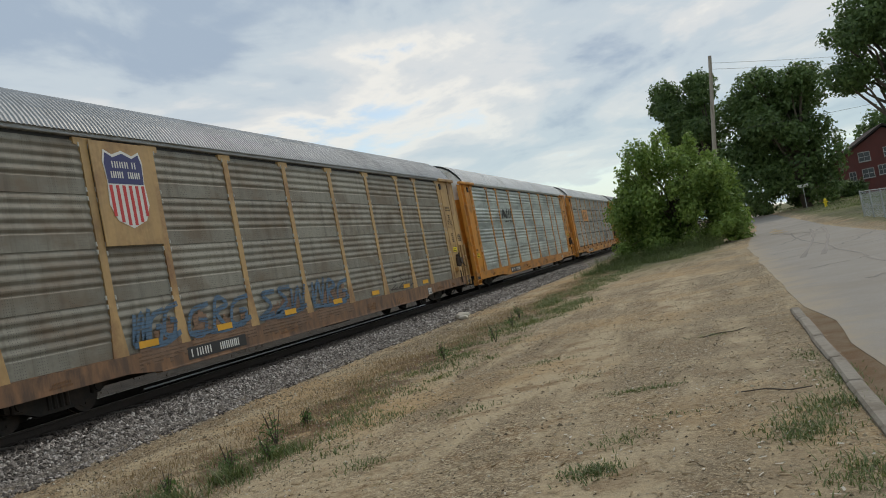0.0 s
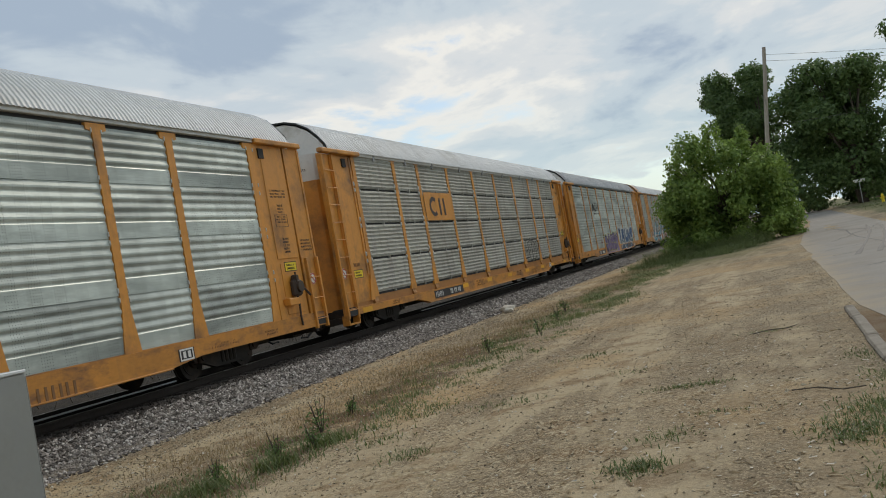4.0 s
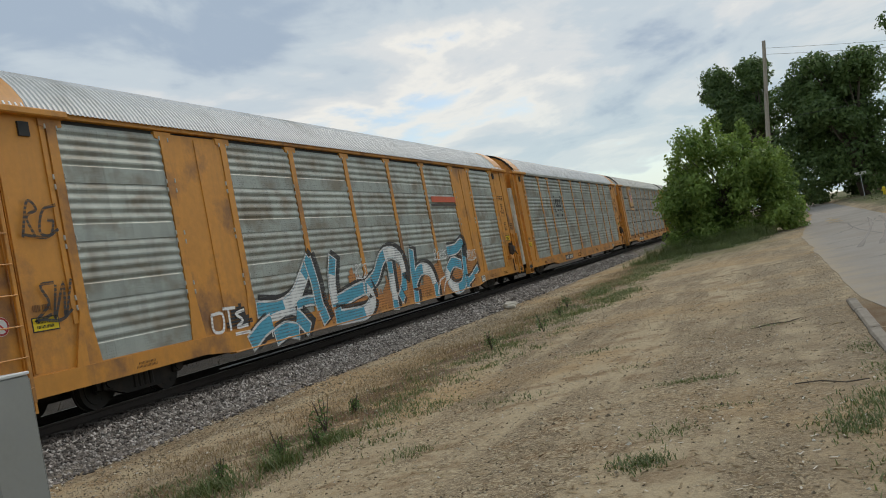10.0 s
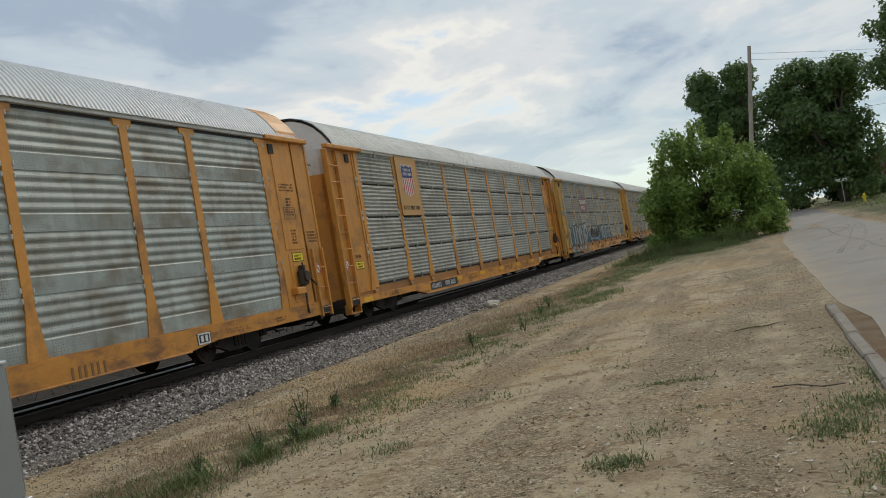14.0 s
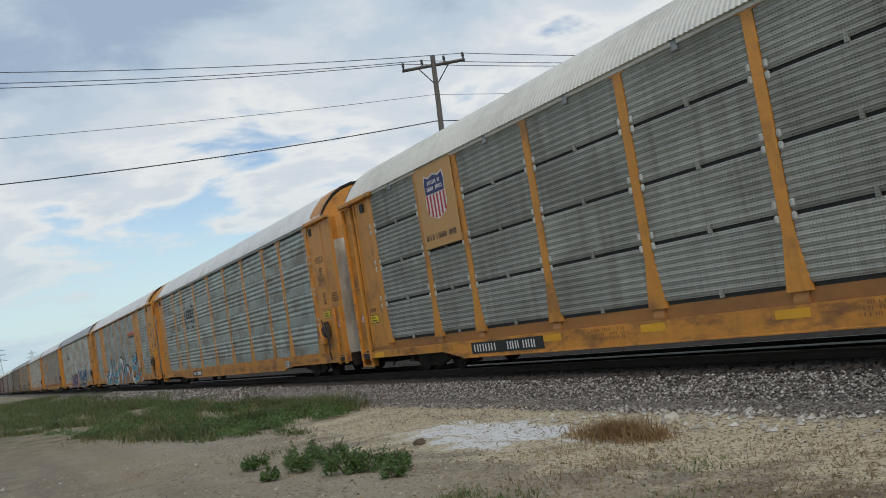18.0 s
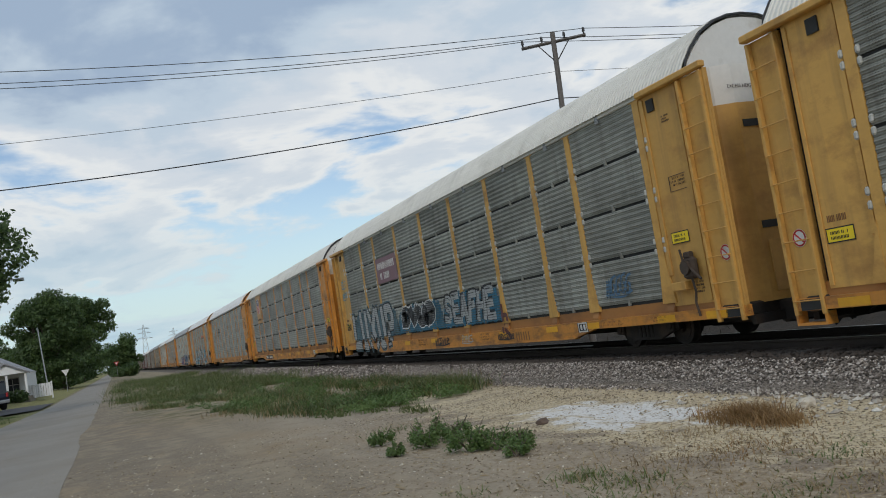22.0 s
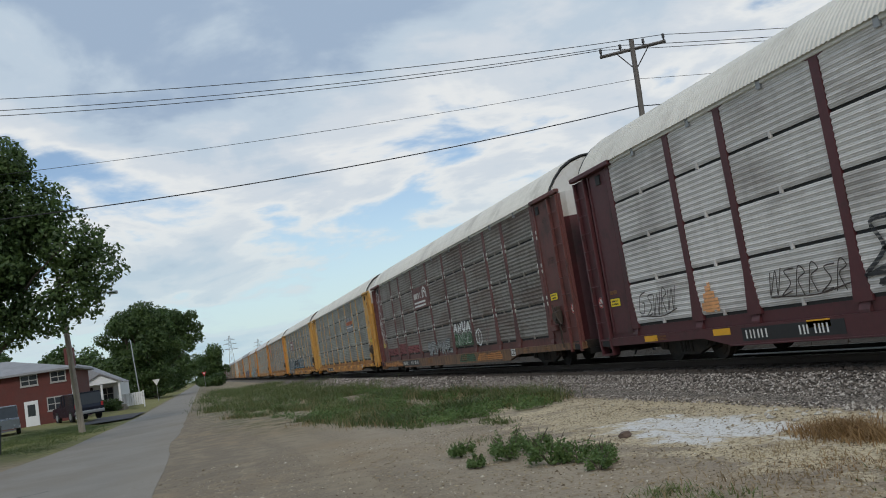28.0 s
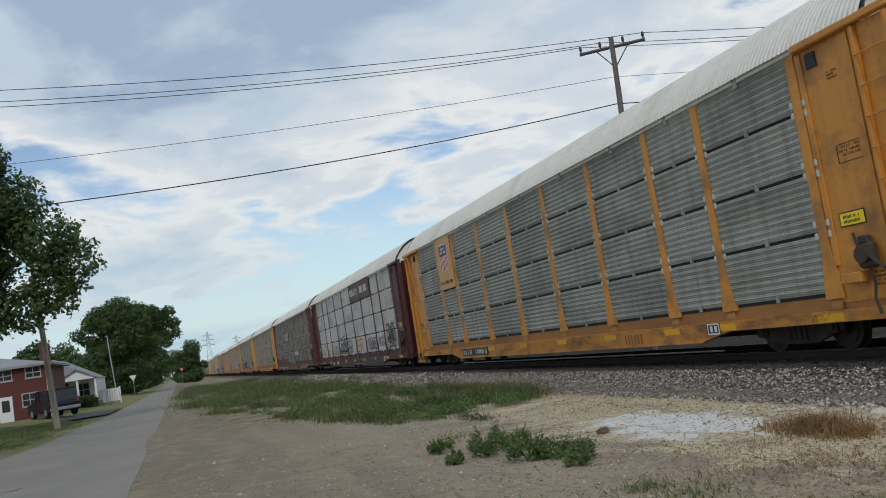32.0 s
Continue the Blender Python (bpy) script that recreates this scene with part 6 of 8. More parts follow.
def aloft(car):
    pl = part("emblem_stripe", rect(1.478, POSTS[6] + 0.35, POSTS[7] - 0.1, 3.60, 3.80, 0.004), M["orange_red"], car, "orange red stripe")
    part("stripe_shadow", rect(1.478, POSTS[6] + 0.25, POSTS[7] - 0.1, 3.47, 3.54, 0.004), M["letter_dark"], pl)
    swirls(car)
    loops(car, "lap", [[(4.95, 1.3), (4.95, 1.0), (5.25, 0.98), (5.3, 1.3), (4.95, 1.32)], [(5.35, 1.4), (5.75, 1.38)], [(5.52, 1.38), (5.5, 0.95)],
                       [(6.05, 1.3), (5.75, 1.25), (5.95, 1.1), (5.72, 0.98), (6.1, 0.98)], [(5.6, 0.85), (6.1, 0.84)]], "g_white", 0.065)
    spray_cloud(car, "lap", 5.4, 6.2, 0.95, 1.55, "g_black", 31, "black sprayed patch", 0.4)
    scribble(car, 17.0, 18.2, 1.65, 2.0, "white", 4, 77, 0.035, "lap")
    scribble(car, 20.2, 21.2, 1.45, 1.85, "white", 4, 78, 0.035, "lap")
    scribble(car, 11.3, 12.0, 1.5, 1.95, "white", 3, 79, 0.035, "lap")
    scribble(car, 0.8, 1.5, 1.7, 2.4, "black", 2, 8, 0.05, "lap")
    scribble(car, 0.8, 1.5, 3.0, 3.6, "black", 2, 9, 0.05, "lap")


def rocky(car):
    pl = part("emblem_panel", rect(1.478, POSTS[2] + 0.12, POSTS[3] - 0.12, 3.07, 4.03, 0.006), M["plum"], car, "faded plum emblem panel")
    s = Shape()
    text_bars(s, 1.485, POSTS[2] + 0.3, 3.60, 2.1, 0.26, 8, 21)
    text_bars(s, 1.485, POSTS[2] + 0.3, 3.22, 1.6, 0.24, 7, 22)
    small(part("emblem_lettering", s, M["white"], pl, "plain white bars"))
    graffiti(car, "fine", "LUXUP", 1.85, 7.9, 0.60, 2.20, "g_silver", "g_black", "g_teal", None, 0.34, ("g_teal", 1.8, 8.2, 1.0, 2.2), 0.0, 12, 0.10, "silver sprayed letters with black and teal outlines")
    graffiti(car, "fine", "SVUD", 8.7, 12.1, 1.22, 2.0, "g_black", "g_white", None, None, 0.42, ("g_cyan_dull", 8.2, 12.9, 1.04, 2.05), 0.2, 18, 0.07, "black sprayed letters with white outlines")
    graffiti(car, "fine", "SEAFHE", 13.1, 17.0, 1.13, 2.06, "g_silver", "g_black", None, "g_black", 0.22, ("g_cyan_dull", 12.9, 17.3, 1.04, 2.15), 0.12, 25, 0.07, "silver sprayed letters with black outlines")
    scribble(car, 11.9, 13.2, 0.53, 0.78, "letter_dark", 4, 4, 0.04)
    scribble(car, 14.2, 15.1, 0.53, 0.78, "g_silver", 3, 5, 0.03)
    scribble(car, 16.9, 17.9, 0.55, 0.72, "letter_dark", 6, 6, 0.03)
    loops(car, "fine", [[(17.3, 0.75), (17.38, 1.5)], [(17.3, 1.2), (17.6, 1.2), (17.55, 0.95), (17.3, 0.95), (17.75, 0.6)]], "maroon", 0.12)
    scribble(car, 22.75, 23.7, 1.25, 1.72, "g_faded", 5, 31, 0.055)
    scribble(car, 0.78, 1.5, 3.35, 3.75, "g_cyan", 3, 33, 0.03, bare=1.46)
    scribble(car, 0.82, 1.5, 2.85, 3.2, "g_cyan", 4, 34, 0.03, bare=1.46)
    scribble(car, 0.82, 1.5, 1.50, 1.78, "black", 5, 35, 0.03, bare=1.46)


def stripe_sign(car):
    y0, y1 = POSTS[6] + 0.2, POSTS[7] - 0.2
    pl = part("emblem_panel", rect(1.478, y0 - 0.1, y1 + 0.1, 3.07, 4.02, 0.003), M["grey_flat"], car, "repainted grey emblem patch")
    for k in range(4):
        part("emblem_bar", stroke(Shape(), 1.483 + 0.0003 * k, (y0 + 0.1 + k * 0.58, 3.62), (y0 + 0.55 + k * 0.58, 3.62), 0.24), M["g_ember"], pl, "faded orange red bar")
    part("emblem_line", rect(1.483, y0, y1, 3.32, 3.37), M["white"], pl)


def wheel_sign(car):
    y0, y1 = POSTS[3] + 0.1, POSTS[4] - 0.1
    pl = part("emblem_panel", rect(1.478, y0, y1, 3.07, 4.03, 0.006), M["maroon"], car, "maroon emblem panel")
    s = Shape()
    text_bars(s, 1.486, y0 + 0.12, 3.52, 1.35, 0.25, 7, 3)
    small(part("emblem_lettering", s, M["white"], pl, "plain white bars"))
    for z in (3.14, 3.30):
        part("emblem_line", rect(1.486, y0 + 0.1, y1 - 0.45, z, z + 0.08), M["white"], pl)
    c = (y1 - 0.52, 3.6)
    for rr in (0.34, 0.19):
        s = Shape()
        for k in range(8):
            a0, a1 = math.radians(-20 + k * 27), math.radians(-20 + (k + 1) * 27)
            stroke(s, 1.4905 + 0.0002 * k, (c[0] + rr * math.cos(a0), c[1] + rr * math.sin(a0)), (c[0] + rr * math.cos(a1), c[1] + rr * math.sin(a1)), 0.085)
        part("emblem_ring", s, M["white"], pl, "white wheel mark")
    graffiti(car, "fine", "SEVONE", 10.5, 14.3, 0.90, 1.46, "g_silver", "g_dull", None, "g_black", 0.17, None, 0.05, 41, 0.06, "faded silver sprayed letters")
    part("paint_patch", rect(1.4595, 4.7, 6.2, 1.10, 1.62, 0.002), M["g_red"], car, "faded red sprayed haze")
    part("paint_patch", rect(1.4595, 6.6, 8.9, 1.10, 1.46, 0.002), M["g_red"], car, "faded red sprayed haze")
    part("paint_patch", rect(1.4595, 1.95, 4.3, 1.10, 1.46, 0.002), M["g_red"], car, "faded red sprayed haze")
    graffiti(car, "fine", "ANUA", 15.0, 17.3, 1.66, 2.06, "g_white", "g_black", None, None, 0.15, None, 0.1, 44, 0.05, "white sprayed letters with black outlines")
    graffiti(car, "fine", "RNUS", 15.0, 17.3, 1.20, 1.64, "g_green", "g_white", None, "g_black", 0.16, ("g_deep", 14.9, 17.4, 1.1, 1.66), 0.1, 45, 0.04, "green sprayed letters with white outlines")
    spray_cloud(car, "fine", 15.3, 17.4, 0.5, 0.80, "g_deep", 46, "dark green sprayed patch on the sill", 0.1)
    spray_cloud(car, "fine", 17.6, 20.4, 0.5, 0.80, "g_orange", 47, "orange sprayed patch on the sill", 0.3)
    spray_cloud(car, "fine", 0.7, 5.0, 0.5, 0.80, "g_orange", 50, "orange overspray on the sill", 0.4)
    bubbles(car, "fine", 17.85, 18.4, 1.08, 1.66, 2, "g_white", 48, 0.06, False)
    scribble(car, 18.9, 19.5, 1.2, 1.7, "g_faded_red", 2, 49, 0.03)
    loops(car, "fine", [[(0.70, 4.28), (0.76, 4.45), (1.02, 4.52), (1.30, 4.58), (1.36, 4.42), (1.26, 4.26), (1.18, 4.22), (1.24, 3.85), (1.20, 3.55)],
                        [(0.72, 4.24), (0.84, 4.12), (0.98, 4.16), (1.0, 3.7), (0.94, 3.58), (1.16, 3.50)],
                        [(1.2, 3.5), (1.36, 3.40), (1.30, 3.22), (1.10, 3.05), (1.18, 2.98)], [(0.94, 3.5), (0.86, 3.25), (1.08, 3.0)],
                        [(0.76, 3.0), (0.72, 2.78), (0.86, 2.32), (0.98, 2.36), (0.92, 2.75), (0.76, 3.0), (0.96, 2.96), (1.06, 2.6), (1.12, 2.95), (1.34, 2.92), (1.36, 2.55), (1.46, 2.50), (1.42, 2.28), (1.24, 2.36), (1.16, 2.62)],
                        [(1.06, 2.42), (1.0, 2.3), (1.08, 2.18), (1.2, 2.26), (1.12, 2.42), (1.04, 2.40)],
                        [(0.98, 2.12), (1.06, 1.72), (1.2, 1.72), (1.38, 1.60), (1.44, 1.82), (1.26, 1.90), (1.24, 2.14), (0.98, 2.12)],
                        [(0.78, 4.72), (0.86, 4.62), (0.92, 4.76), (1.0, 4.64), (1.02, 4.76)]], "g_white", 0.042, "white outlined letters sprayed down the end plate", bare=1.456)
    for q in ((0.92, 1.0), (0.92, 1.42)):
        part("paint_patch", rect(1.4325, 0.90, q[1], 1.62 if q[1] > 1.1 else 1.72, 1.72 if q[1] > 1.1 else 2.22, 0.002), M["marker_orange"], car, "worn yellow corner mark")


def long_sign(car):
    y0, y1 = POSTS[5] - 0.02, POSTS[7] + 0.02
    pl = part("emblem_panel", rect(1.50, y0, y1, 4.06, 5.03, 0.006), M["dark_maroon"], car, "long maroon name panel")
    s = Shape()
    text_bars(s, 1.508, y0 + 0.35, 4.36, 2.0, 0.36, 8, 3)
    text_bars(s, 1.508, y0 + 3.1, 4.36, 1.9, 0.36, 7, 4)
    small(part("emblem_lettering", s, M["white"], pl, "plain white bars"))
    bubbles(car, "fine", 17.95, 20.05, 1.22, 1.84, 5, "g_black", 14, 0.055)
    scribble(car, 20.7, 22.0, 1.35, 1.85, "black", 6, 15, 0.035)
    bubbles(car, "fine", 22.6, 24.3, 1.18, 2.28, 3, "g_black", 18, 0.075)
    scribble(car, 22.7, 24.4, 1.4, 2.4, "black", 3, 20, 0.07)
    scribble(car, 9.4, 12.1, 1.3, 2.35, "black", 5, 16, 0.08)
    scribble(car, 9.6, 12.0, 1.2, 1.9, "black", 4, 21, 0.06)
    bubbles(car, "fine", 12.25, 13.5, 1.2, 1.95, 4, "g_black", 17, 0.055)
    scribble(car, 7.0, 9.0, 1.2, 1.75, "letter_dark", 6, 19, 0.025)
    scribble(car, 2.2, 3.8, 1.2, 1.8, "letter_dark", 5, 22, 0.025)
    graffiti(car, "fine", "SR", 15.0, 16.8, 1.15, 1.95, "g_orange_pale", "g_orange_pale", None, None, 0.09, None, 0.2, 61, 0.04, "faded orange sprayed letters")
    spray_cloud(car, "fine", 4.75, 5.3, 1.12, 1.75, "g_orange_pale", 62, "faded orange sprayed patch", 0.3)
    spray_cloud(car, "fine", 12.6, 20.4, 0.48, 0.80, "g_deepgrey", 63, "dark grey-green sprayed band on the sill", 0.15)
    scribble(car, 12.8, 20.3, 0.50, 0.78, "g_dull", 14, 64, 0.035)
    loops(car, "fine", [[(25.1, 1.9), (25.3, 2.3), (25.4, 1.8), (25.6, 2.2), (25.7, 1.7), (25.9, 2.1)]], "g_white", 0.03, bare=1.476)


def old_tags(car):
    emblem_shield("tan", True)(car)
    for k, (a, b_) in enumerate(((4.9, 6.3), (6.6, 9.0), (9.4, 11.8), (12.2, 14.5))):
        scribble(car, a, b_, 1.0, 1.75, "g_faded", 3, 71 + k, 0.11, "lap")
        spray_cloud(car, "lap", a, b_, 0.62, 1.55, "g_rust", 75 + k, "faded rusty overspray", 0.5)
    scribble(car, 17.8, 20.0, 1.0, 1.5, "letter_dark", 3, 73, 0.03, "lap")


def worm_tags(car):
    emblem_worm(car)
    bubbles(car, "fine", 17.6, 20.0, 1.15, 2.0, 4, "g_black", 81, 0.05)
    scribble(car, 20.3, 22.0, 1.15, 1.7, "g_silver", 3, 82, 0.05)


M["plum"] = material("faded_plum_paint", (0.23, 0.13, 0.15), 0.65, 0, 0.12, 1, 9, 0.04, None)
M["grey_flat"] = material("flat_grey_paint", (0.31, 0.325, 0.33), 0.6, 0.1, 0.1, 1, 9, 0.04, None, spray=True)
M["g_ember"] = material("faded_orange_red_paint", (0.50, 0.13, 0.05), 0.6, 0, 0.2, 2, 12, 0.0, None, spray=True)
M["g_deep"] = material("dark_green_spray_paint", (0.045, 0.105, 0.05), 0.65, 0, 0.25, 2, 12, 0, None, spray=True)
M["g_dull"] = material("dull_grey_spray_paint", (0.16, 0.17, 0.18), 0.65, 0, 0.25, 2, 12, 0, None, spray=True)
M["g_teal"] = material("grey_teal_spray_paint", (0.085, 0.165, 0.20), 0.65, 0, 0.25, 2, 12, 0, None, spray=True)
M["g_faded"] = material("faded_blue_grey_spray_paint", (0.07, 0.14, 0.22), 0.65, 0, 0.25, 2, 12, 0, None, spray=True)

M["g_straw"] = material("pale_yellow_spray_paint", (0.55, 0.50, 0.22), 0.65, 0, 0.2, 2, 12, 0, None, spray=True)
M["g_lavender"] = material("lavender_spray_paint", (0.24, 0.19, 0.34), 0.65, 0, 0.25, 2, 12, 0, None, spray=True)
M["g_bluedeep"] = material("deep_blue_green_spray_paint", (0.012, 0.085, 0.17), 0.65, 0, 0.3, 2, 12, 0, None, spray=True)
M["g_teal_bright"] = material("bright_teal_spray_paint", (0.02, 0.30, 0.30), 0.65, 0, 0.2, 2, 12, 0, None, spray=True)
M["g_cyan_dull"] = material("dull_cyan_spray_paint", (0.030, 0.145, 0.225), 0.65, 0, 0.3, 2, 12, 0, None, spray=True)
M["g_faded_red"] = material("pinkish_spray_paint", (0.34, 0.22, 0.20), 0.65, 0, 0.25, 2, 12, 0, None, spray=True)
M["g_orange_pale"] = material("faded_orange_spray_paint", (0.68, 0.32, 0.13), 0.65, 0, 0.25, 2, 12, 0, None, spray=True)
M["g_deepgrey"] = material("dark_grey_green_spray_paint", (0.05, 0.075, 0.062), 0.65, 0, 0.3, 2, 12, 0, None, spray=True)
M["g_rust"] = material("rusty_red_brown_overspray", (0.20, 0.12, 0.075), 0.7, 0, 0.3, 2, 12, 0, None, spray=True)

STYLE = {
    -6: dict(sheet="brown_sheet", frame="tan", roof="roof_grey", rib="lap", sill="rusty_sill", extra=old_tags, markers=(5.0, 7.6, 10.6, 13.4, 16.2, 19.0, 21.0), label="grimy grey-brown car carrier with tan posts and a shield emblem"),
    -5: dict(sheet="silver", frame="yellow", roof="roof_white", rib="lap", extra=emblem_horse, label="silver ribbed car carrier with yellow posts and a black emblem"),
    -4: dict(sheet="grey", frame="yellow", roof="roof_white", rib="fine", extra=worm_tags, label="grey louvred car carrier with yellow frame and yellow emblem panel"),
    -3: dict(sheet="silver", frame="yellow", roof="roof_grey", rib="lap", extra=purple_blue, label="silver ribbed car carrier with blue and purple graffiti"),
    -2: dict(sheet="silver_dull", frame="orange", roof="roof_white", rib="lap", bare=(1, 7), extra=aloft, hood="orange", eave="orange", z_sill=0.50, door="door_white", door_top="yellow", end="yellow", label="silver car carrier with broad orange plates and bright graffiti"),
    -1: dict(sheet="silver_dull", frame="yellow", roof="roof_white", rib="lap", extra=emblem_bracket, number=(7.15, 8.95), hood="yellow", door="door_white", door_top="yellow", end="yellow", label="silver ribbed car carrier with yellow posts and a bracket emblem"),
    0: dict(sheet="grey", frame="yellow", roof="roof_cream", rib="fine", extra=emblem_shield("yellow_pale"), label="grey louvred car carrier with yellow posts and a shield emblem"),
    1: dict(sheet="grey_dull", frame="mustard", sill="yellow_sill", ledge="ledge", roof="roof_cream", rib="fine", number=None, extra=rocky, label="grey louvred car carrier with plum sign and silver graffiti"),
    2: dict(sheet="grey_dull", frame="mustard", sill="yellow_sill", ledge="ledge", roof="roof_cream", rib="fine", extra=stripe_sign, label="grey louvred car carrier with yellow posts and an orange sign"),
    3: dict(sheet="rust_sheet", frame="maroon", roof="roof_cream", rib="fine", extra=wheel_sign, sill="rusty_sill", door="dark_maroon", number=(5.2, 8.6), markers=(), ledge="maroon", label="rust-stained maroon car carrier with a white wheel sign and graffiti"),
    4: dict(sheet="pale_sheet", frame="dark_maroon", roof="roof_cream", rib="fine", extra=long_sign, sill="dark_maroon", markers=(2.2, 5.0, 7.8, 10.6, 13.4, 16.2, 19.0, 21.9, 24.6), marker_z=0.66, label="pale chalky car carrier with maroon frame and long name panel", bolts=False, door_top="dark_maroon"),
    5: dict(sheet="grey", frame="yellow", roof="roof_cream", rib="fine", extra=emblem_shield("yellow_pale"), label="grey louvred car carrier with yellow posts and a shield emblem"),
    6: dict(sheet="grey", frame="yellow", roof="roof_cream", rib="fine", label="grey louvred car carrier with yellow posts"),
}
M["brown_frame"] = material("dull_brown_paint", (0.17, 0.11, 0.07), 0.65, 0, 0.2, 0.9, 9, 0.05, None)
M["yellow_pale"] = material("flat_pale_orange_paint", (0.60, 0.33, 0.12), 0.5, 0, 0.06, 0.9, 9, 0.03, None)
_plain = [dict(sheet="grey_dull", frame="brown_frame", roof="roof_cream", rib="fine", label="grey louvred car carrier with dull brown posts"),
          dict(sheet="brown_sheet", frame="brown_frame", roof="roof_grey", rib="lap", label="grimy grey-brown car carrier with brown posts"),
          dict(sheet="rust_sheet", frame="maroon", roof="roof_white", rib="fine", label="rust-stained car carrier with maroon posts"),
          dict(sheet="grey_dull", frame="maroon", roof="roof_white", rib="lap", label="grey ribbed car carrier with maroon posts")]
for k in range(-17, 9):
    rail_car(k, STYLE.get(k) or _plain[k % 4])


# ---- cabinet by the track ----
def build_cabinet():
    c = thing("relay_cabinet", (-6.31, 5.31, height(-6.3, 5.3)), "grey steel trackside cabinet on short legs", "cabinet")
    part("body", Shape().chamfer(-0.235, 0.235, -0.235, 0.235, 0.36, 1.50, 0.012), M["cabinet"], c)
    part("lid", Shape().chamfer(-0.242, 0.242, -0.242, 0.242, 1.50, 1.53, 0.006), M["cabinet_top"], c, "pale flat lid")
    part("door", Shape().chamfer(-0.228, 0.228, 0.233, 0.247, 0.40, 1.47, 0.005), M["cabinet"], c)
    part("latch", Shape().chamfer(-0.19, -0.15, 0.247, 0.27, 0.9, 1.02, 0.006), M["galv"], c)
    for sx in (-0.18, 0.18):
        for sy in (-0.18, 0.18):
            part("leg", Shape().chamfer(sx - 0.035, sx + 0.035, sy - 0.035, sy + 0.035, -0.02, 0.36, 0.006), M["steel_dark"], c)
    part("base_frame", Shape().chamfer(-0.27, 0.27, -0.27, 0.27, 0.32, 0.36, 0.008), M["galv"], c)
    pole = part("conduit", Shape().tube((0.13, -0.268, 0.30), (0.13, -0.268, 2.95), 0.019, 10), M["galv"], c, "galvanised steel mast")
    part("sensor", Shape().chamfer(0.06, 0.22, -0.31, -0.23, 2.95, 3.04, 0.015).tube((0.20, -0.268, 3.0), (0.31, -0.268, 2.97), 0.012, 6), M["black"], pole, "small black sensor head")
    for z in (0.62, 1.35):
        part("clamp", Shape().chamfer(0.09, 0.17, -0.30, -0.236, z, z + 0.03, 0.006), M["galv"], pole)


build_cabinet()


# marker stakes by the cabinet
def build_stakes():
    for x, y, lean in ((-8.05, 4.87, 6), (-7.60, 5.13, -5), (-7.66, 5.22, 4)):
        s = Shape().chamfer(-0.022, 0.022, -0.012, 0.012, -0.08, 0.36, 0.004)
        solid("marker_stake", s, M["orange_red"], "short orange-red marker stake in gravel", "stake", "marker stakes", at=(x, y, height(x, y)), rot=(lean, lean * 0.6, 20))


build_stakes()


# ---- poles and wires ----
def utility_pole(base, top, mat, label, r=0.15, arm=None, arm_dir=(1, 0), name="utility_pole"):
    b, t = Vector(base), Vector(top)
    p = thing(name, b, label, "utility pole")
    d = t - b
    s = Shape()
    n = 6
    s.sweep([d * (i / n) + Vector((random.uniform(-.02, .02), random.uniform(-.02, .02), 0)) for i in range(n + 1)], [r * (1 - 0.35 * i / n) for i in range(n + 1)], 12)
    part("shaft", s, M[mat], p, smooth=False)
    if arm:
        u = Vector((*arm_dir, 0)).normalized()
        for k, (dz, w) in enumerate(arm):
            q = d * ((d.z - dz) / d.z)
            a, e = q - u * w, q + u * w
            bar = part("crossarm", Shape().tube(a, e, 0.062, 4), M[mat], p)
            for f in (-0.95, -0.35, 0.35, 0.95):
                c = q + u * w * f
                part("insulator", Shape().tube(c + Vector((0, 0, 0.05)), c + Vector((0, 0, 0.16)), 0.03, 8).tube(c + Vector((0, 0, 0.14)), c + Vector((0, 0, 0.28)), 0.055, 8, 0.04), M["black"], bar)
            for f in (-0.5, 0.5):
                part("brace", Shape().tube(q + u * w * f, q - Vector((0, 0, 0.75)), 0.02, 6), M["steel_dark"], p)
    return p


def cable(a, b, sag, r=0.012, n=28, label="thin black overhead wire"):
    a, b = Vector(a), Vector(b)
    s = Shape()
    pts = [a.lerp(b, i / n) - Vector((0, 0, sag * 4 * (i / n) * (1 - i / n))) for i in range(n + 1)]
    s.sweep(pts, r, 5)
    solid("overhead_wire", s, M["wire"], label, "wire", "overhead wires")


P1, P3 = Vector((-16.25, -27.0, 11.0)), Vector((-52.0, -24.0, 11.5))
_u = Vector((0.82, -0.57, 0)).normalized()
utility_pole((-15.75, -27.0, -0.5), P1, "pole_grey", "grey timber utility pole with a crossarm across the track", 0.135, [(0.35, 1.15)], (_u.x, _u.y))
near_pole = utility_pole((6.1, -30.2, 0.1), (5.8, -30.2, 10.6), "pole_grey", "grey timber utility pole with curved wire brackets", 0.135)
for f in (-0.95, 0.35, 0.95):
    tip = Vector((5.0 + 0.05 * f - 6.1, 0, 11.13 - 0.29 * f - 0.1))
    part("wire_bracket", Shape().sweep([(-0.28, 0, tip.z - 1.1), (-0.45, 0, tip.z - 0.5), (-0.75, 0, tip.z - 0.06), tip], 0.022, 6), M["galv"], near_pole)
utility_pole((-52.0, -24.0, -0.5), P3, "pole_grey", "grey timber utility pole with a crossarm", 0.135, [(0.35, 1.15)], (_u.x, _u.y))
for f in (-0.95, 0.35, 0.95):
    o = _u * 1.15 * f + Vector((0, 0, -0.1))
    cable(P1 + o, (5.0 + 0.05 * f, -30.2, 11.13 - 0.29 * f), 0.30)
    cable(P1 + o, P3 + o, 0.5)
STREET_POLE = Vector((5.35, -47.0, 0.0))
utility_pole(STREET_POLE, (5.75, -47.0, 8.6), "pole_wood", "brown timber street pole with a lamp arm", 0.16)
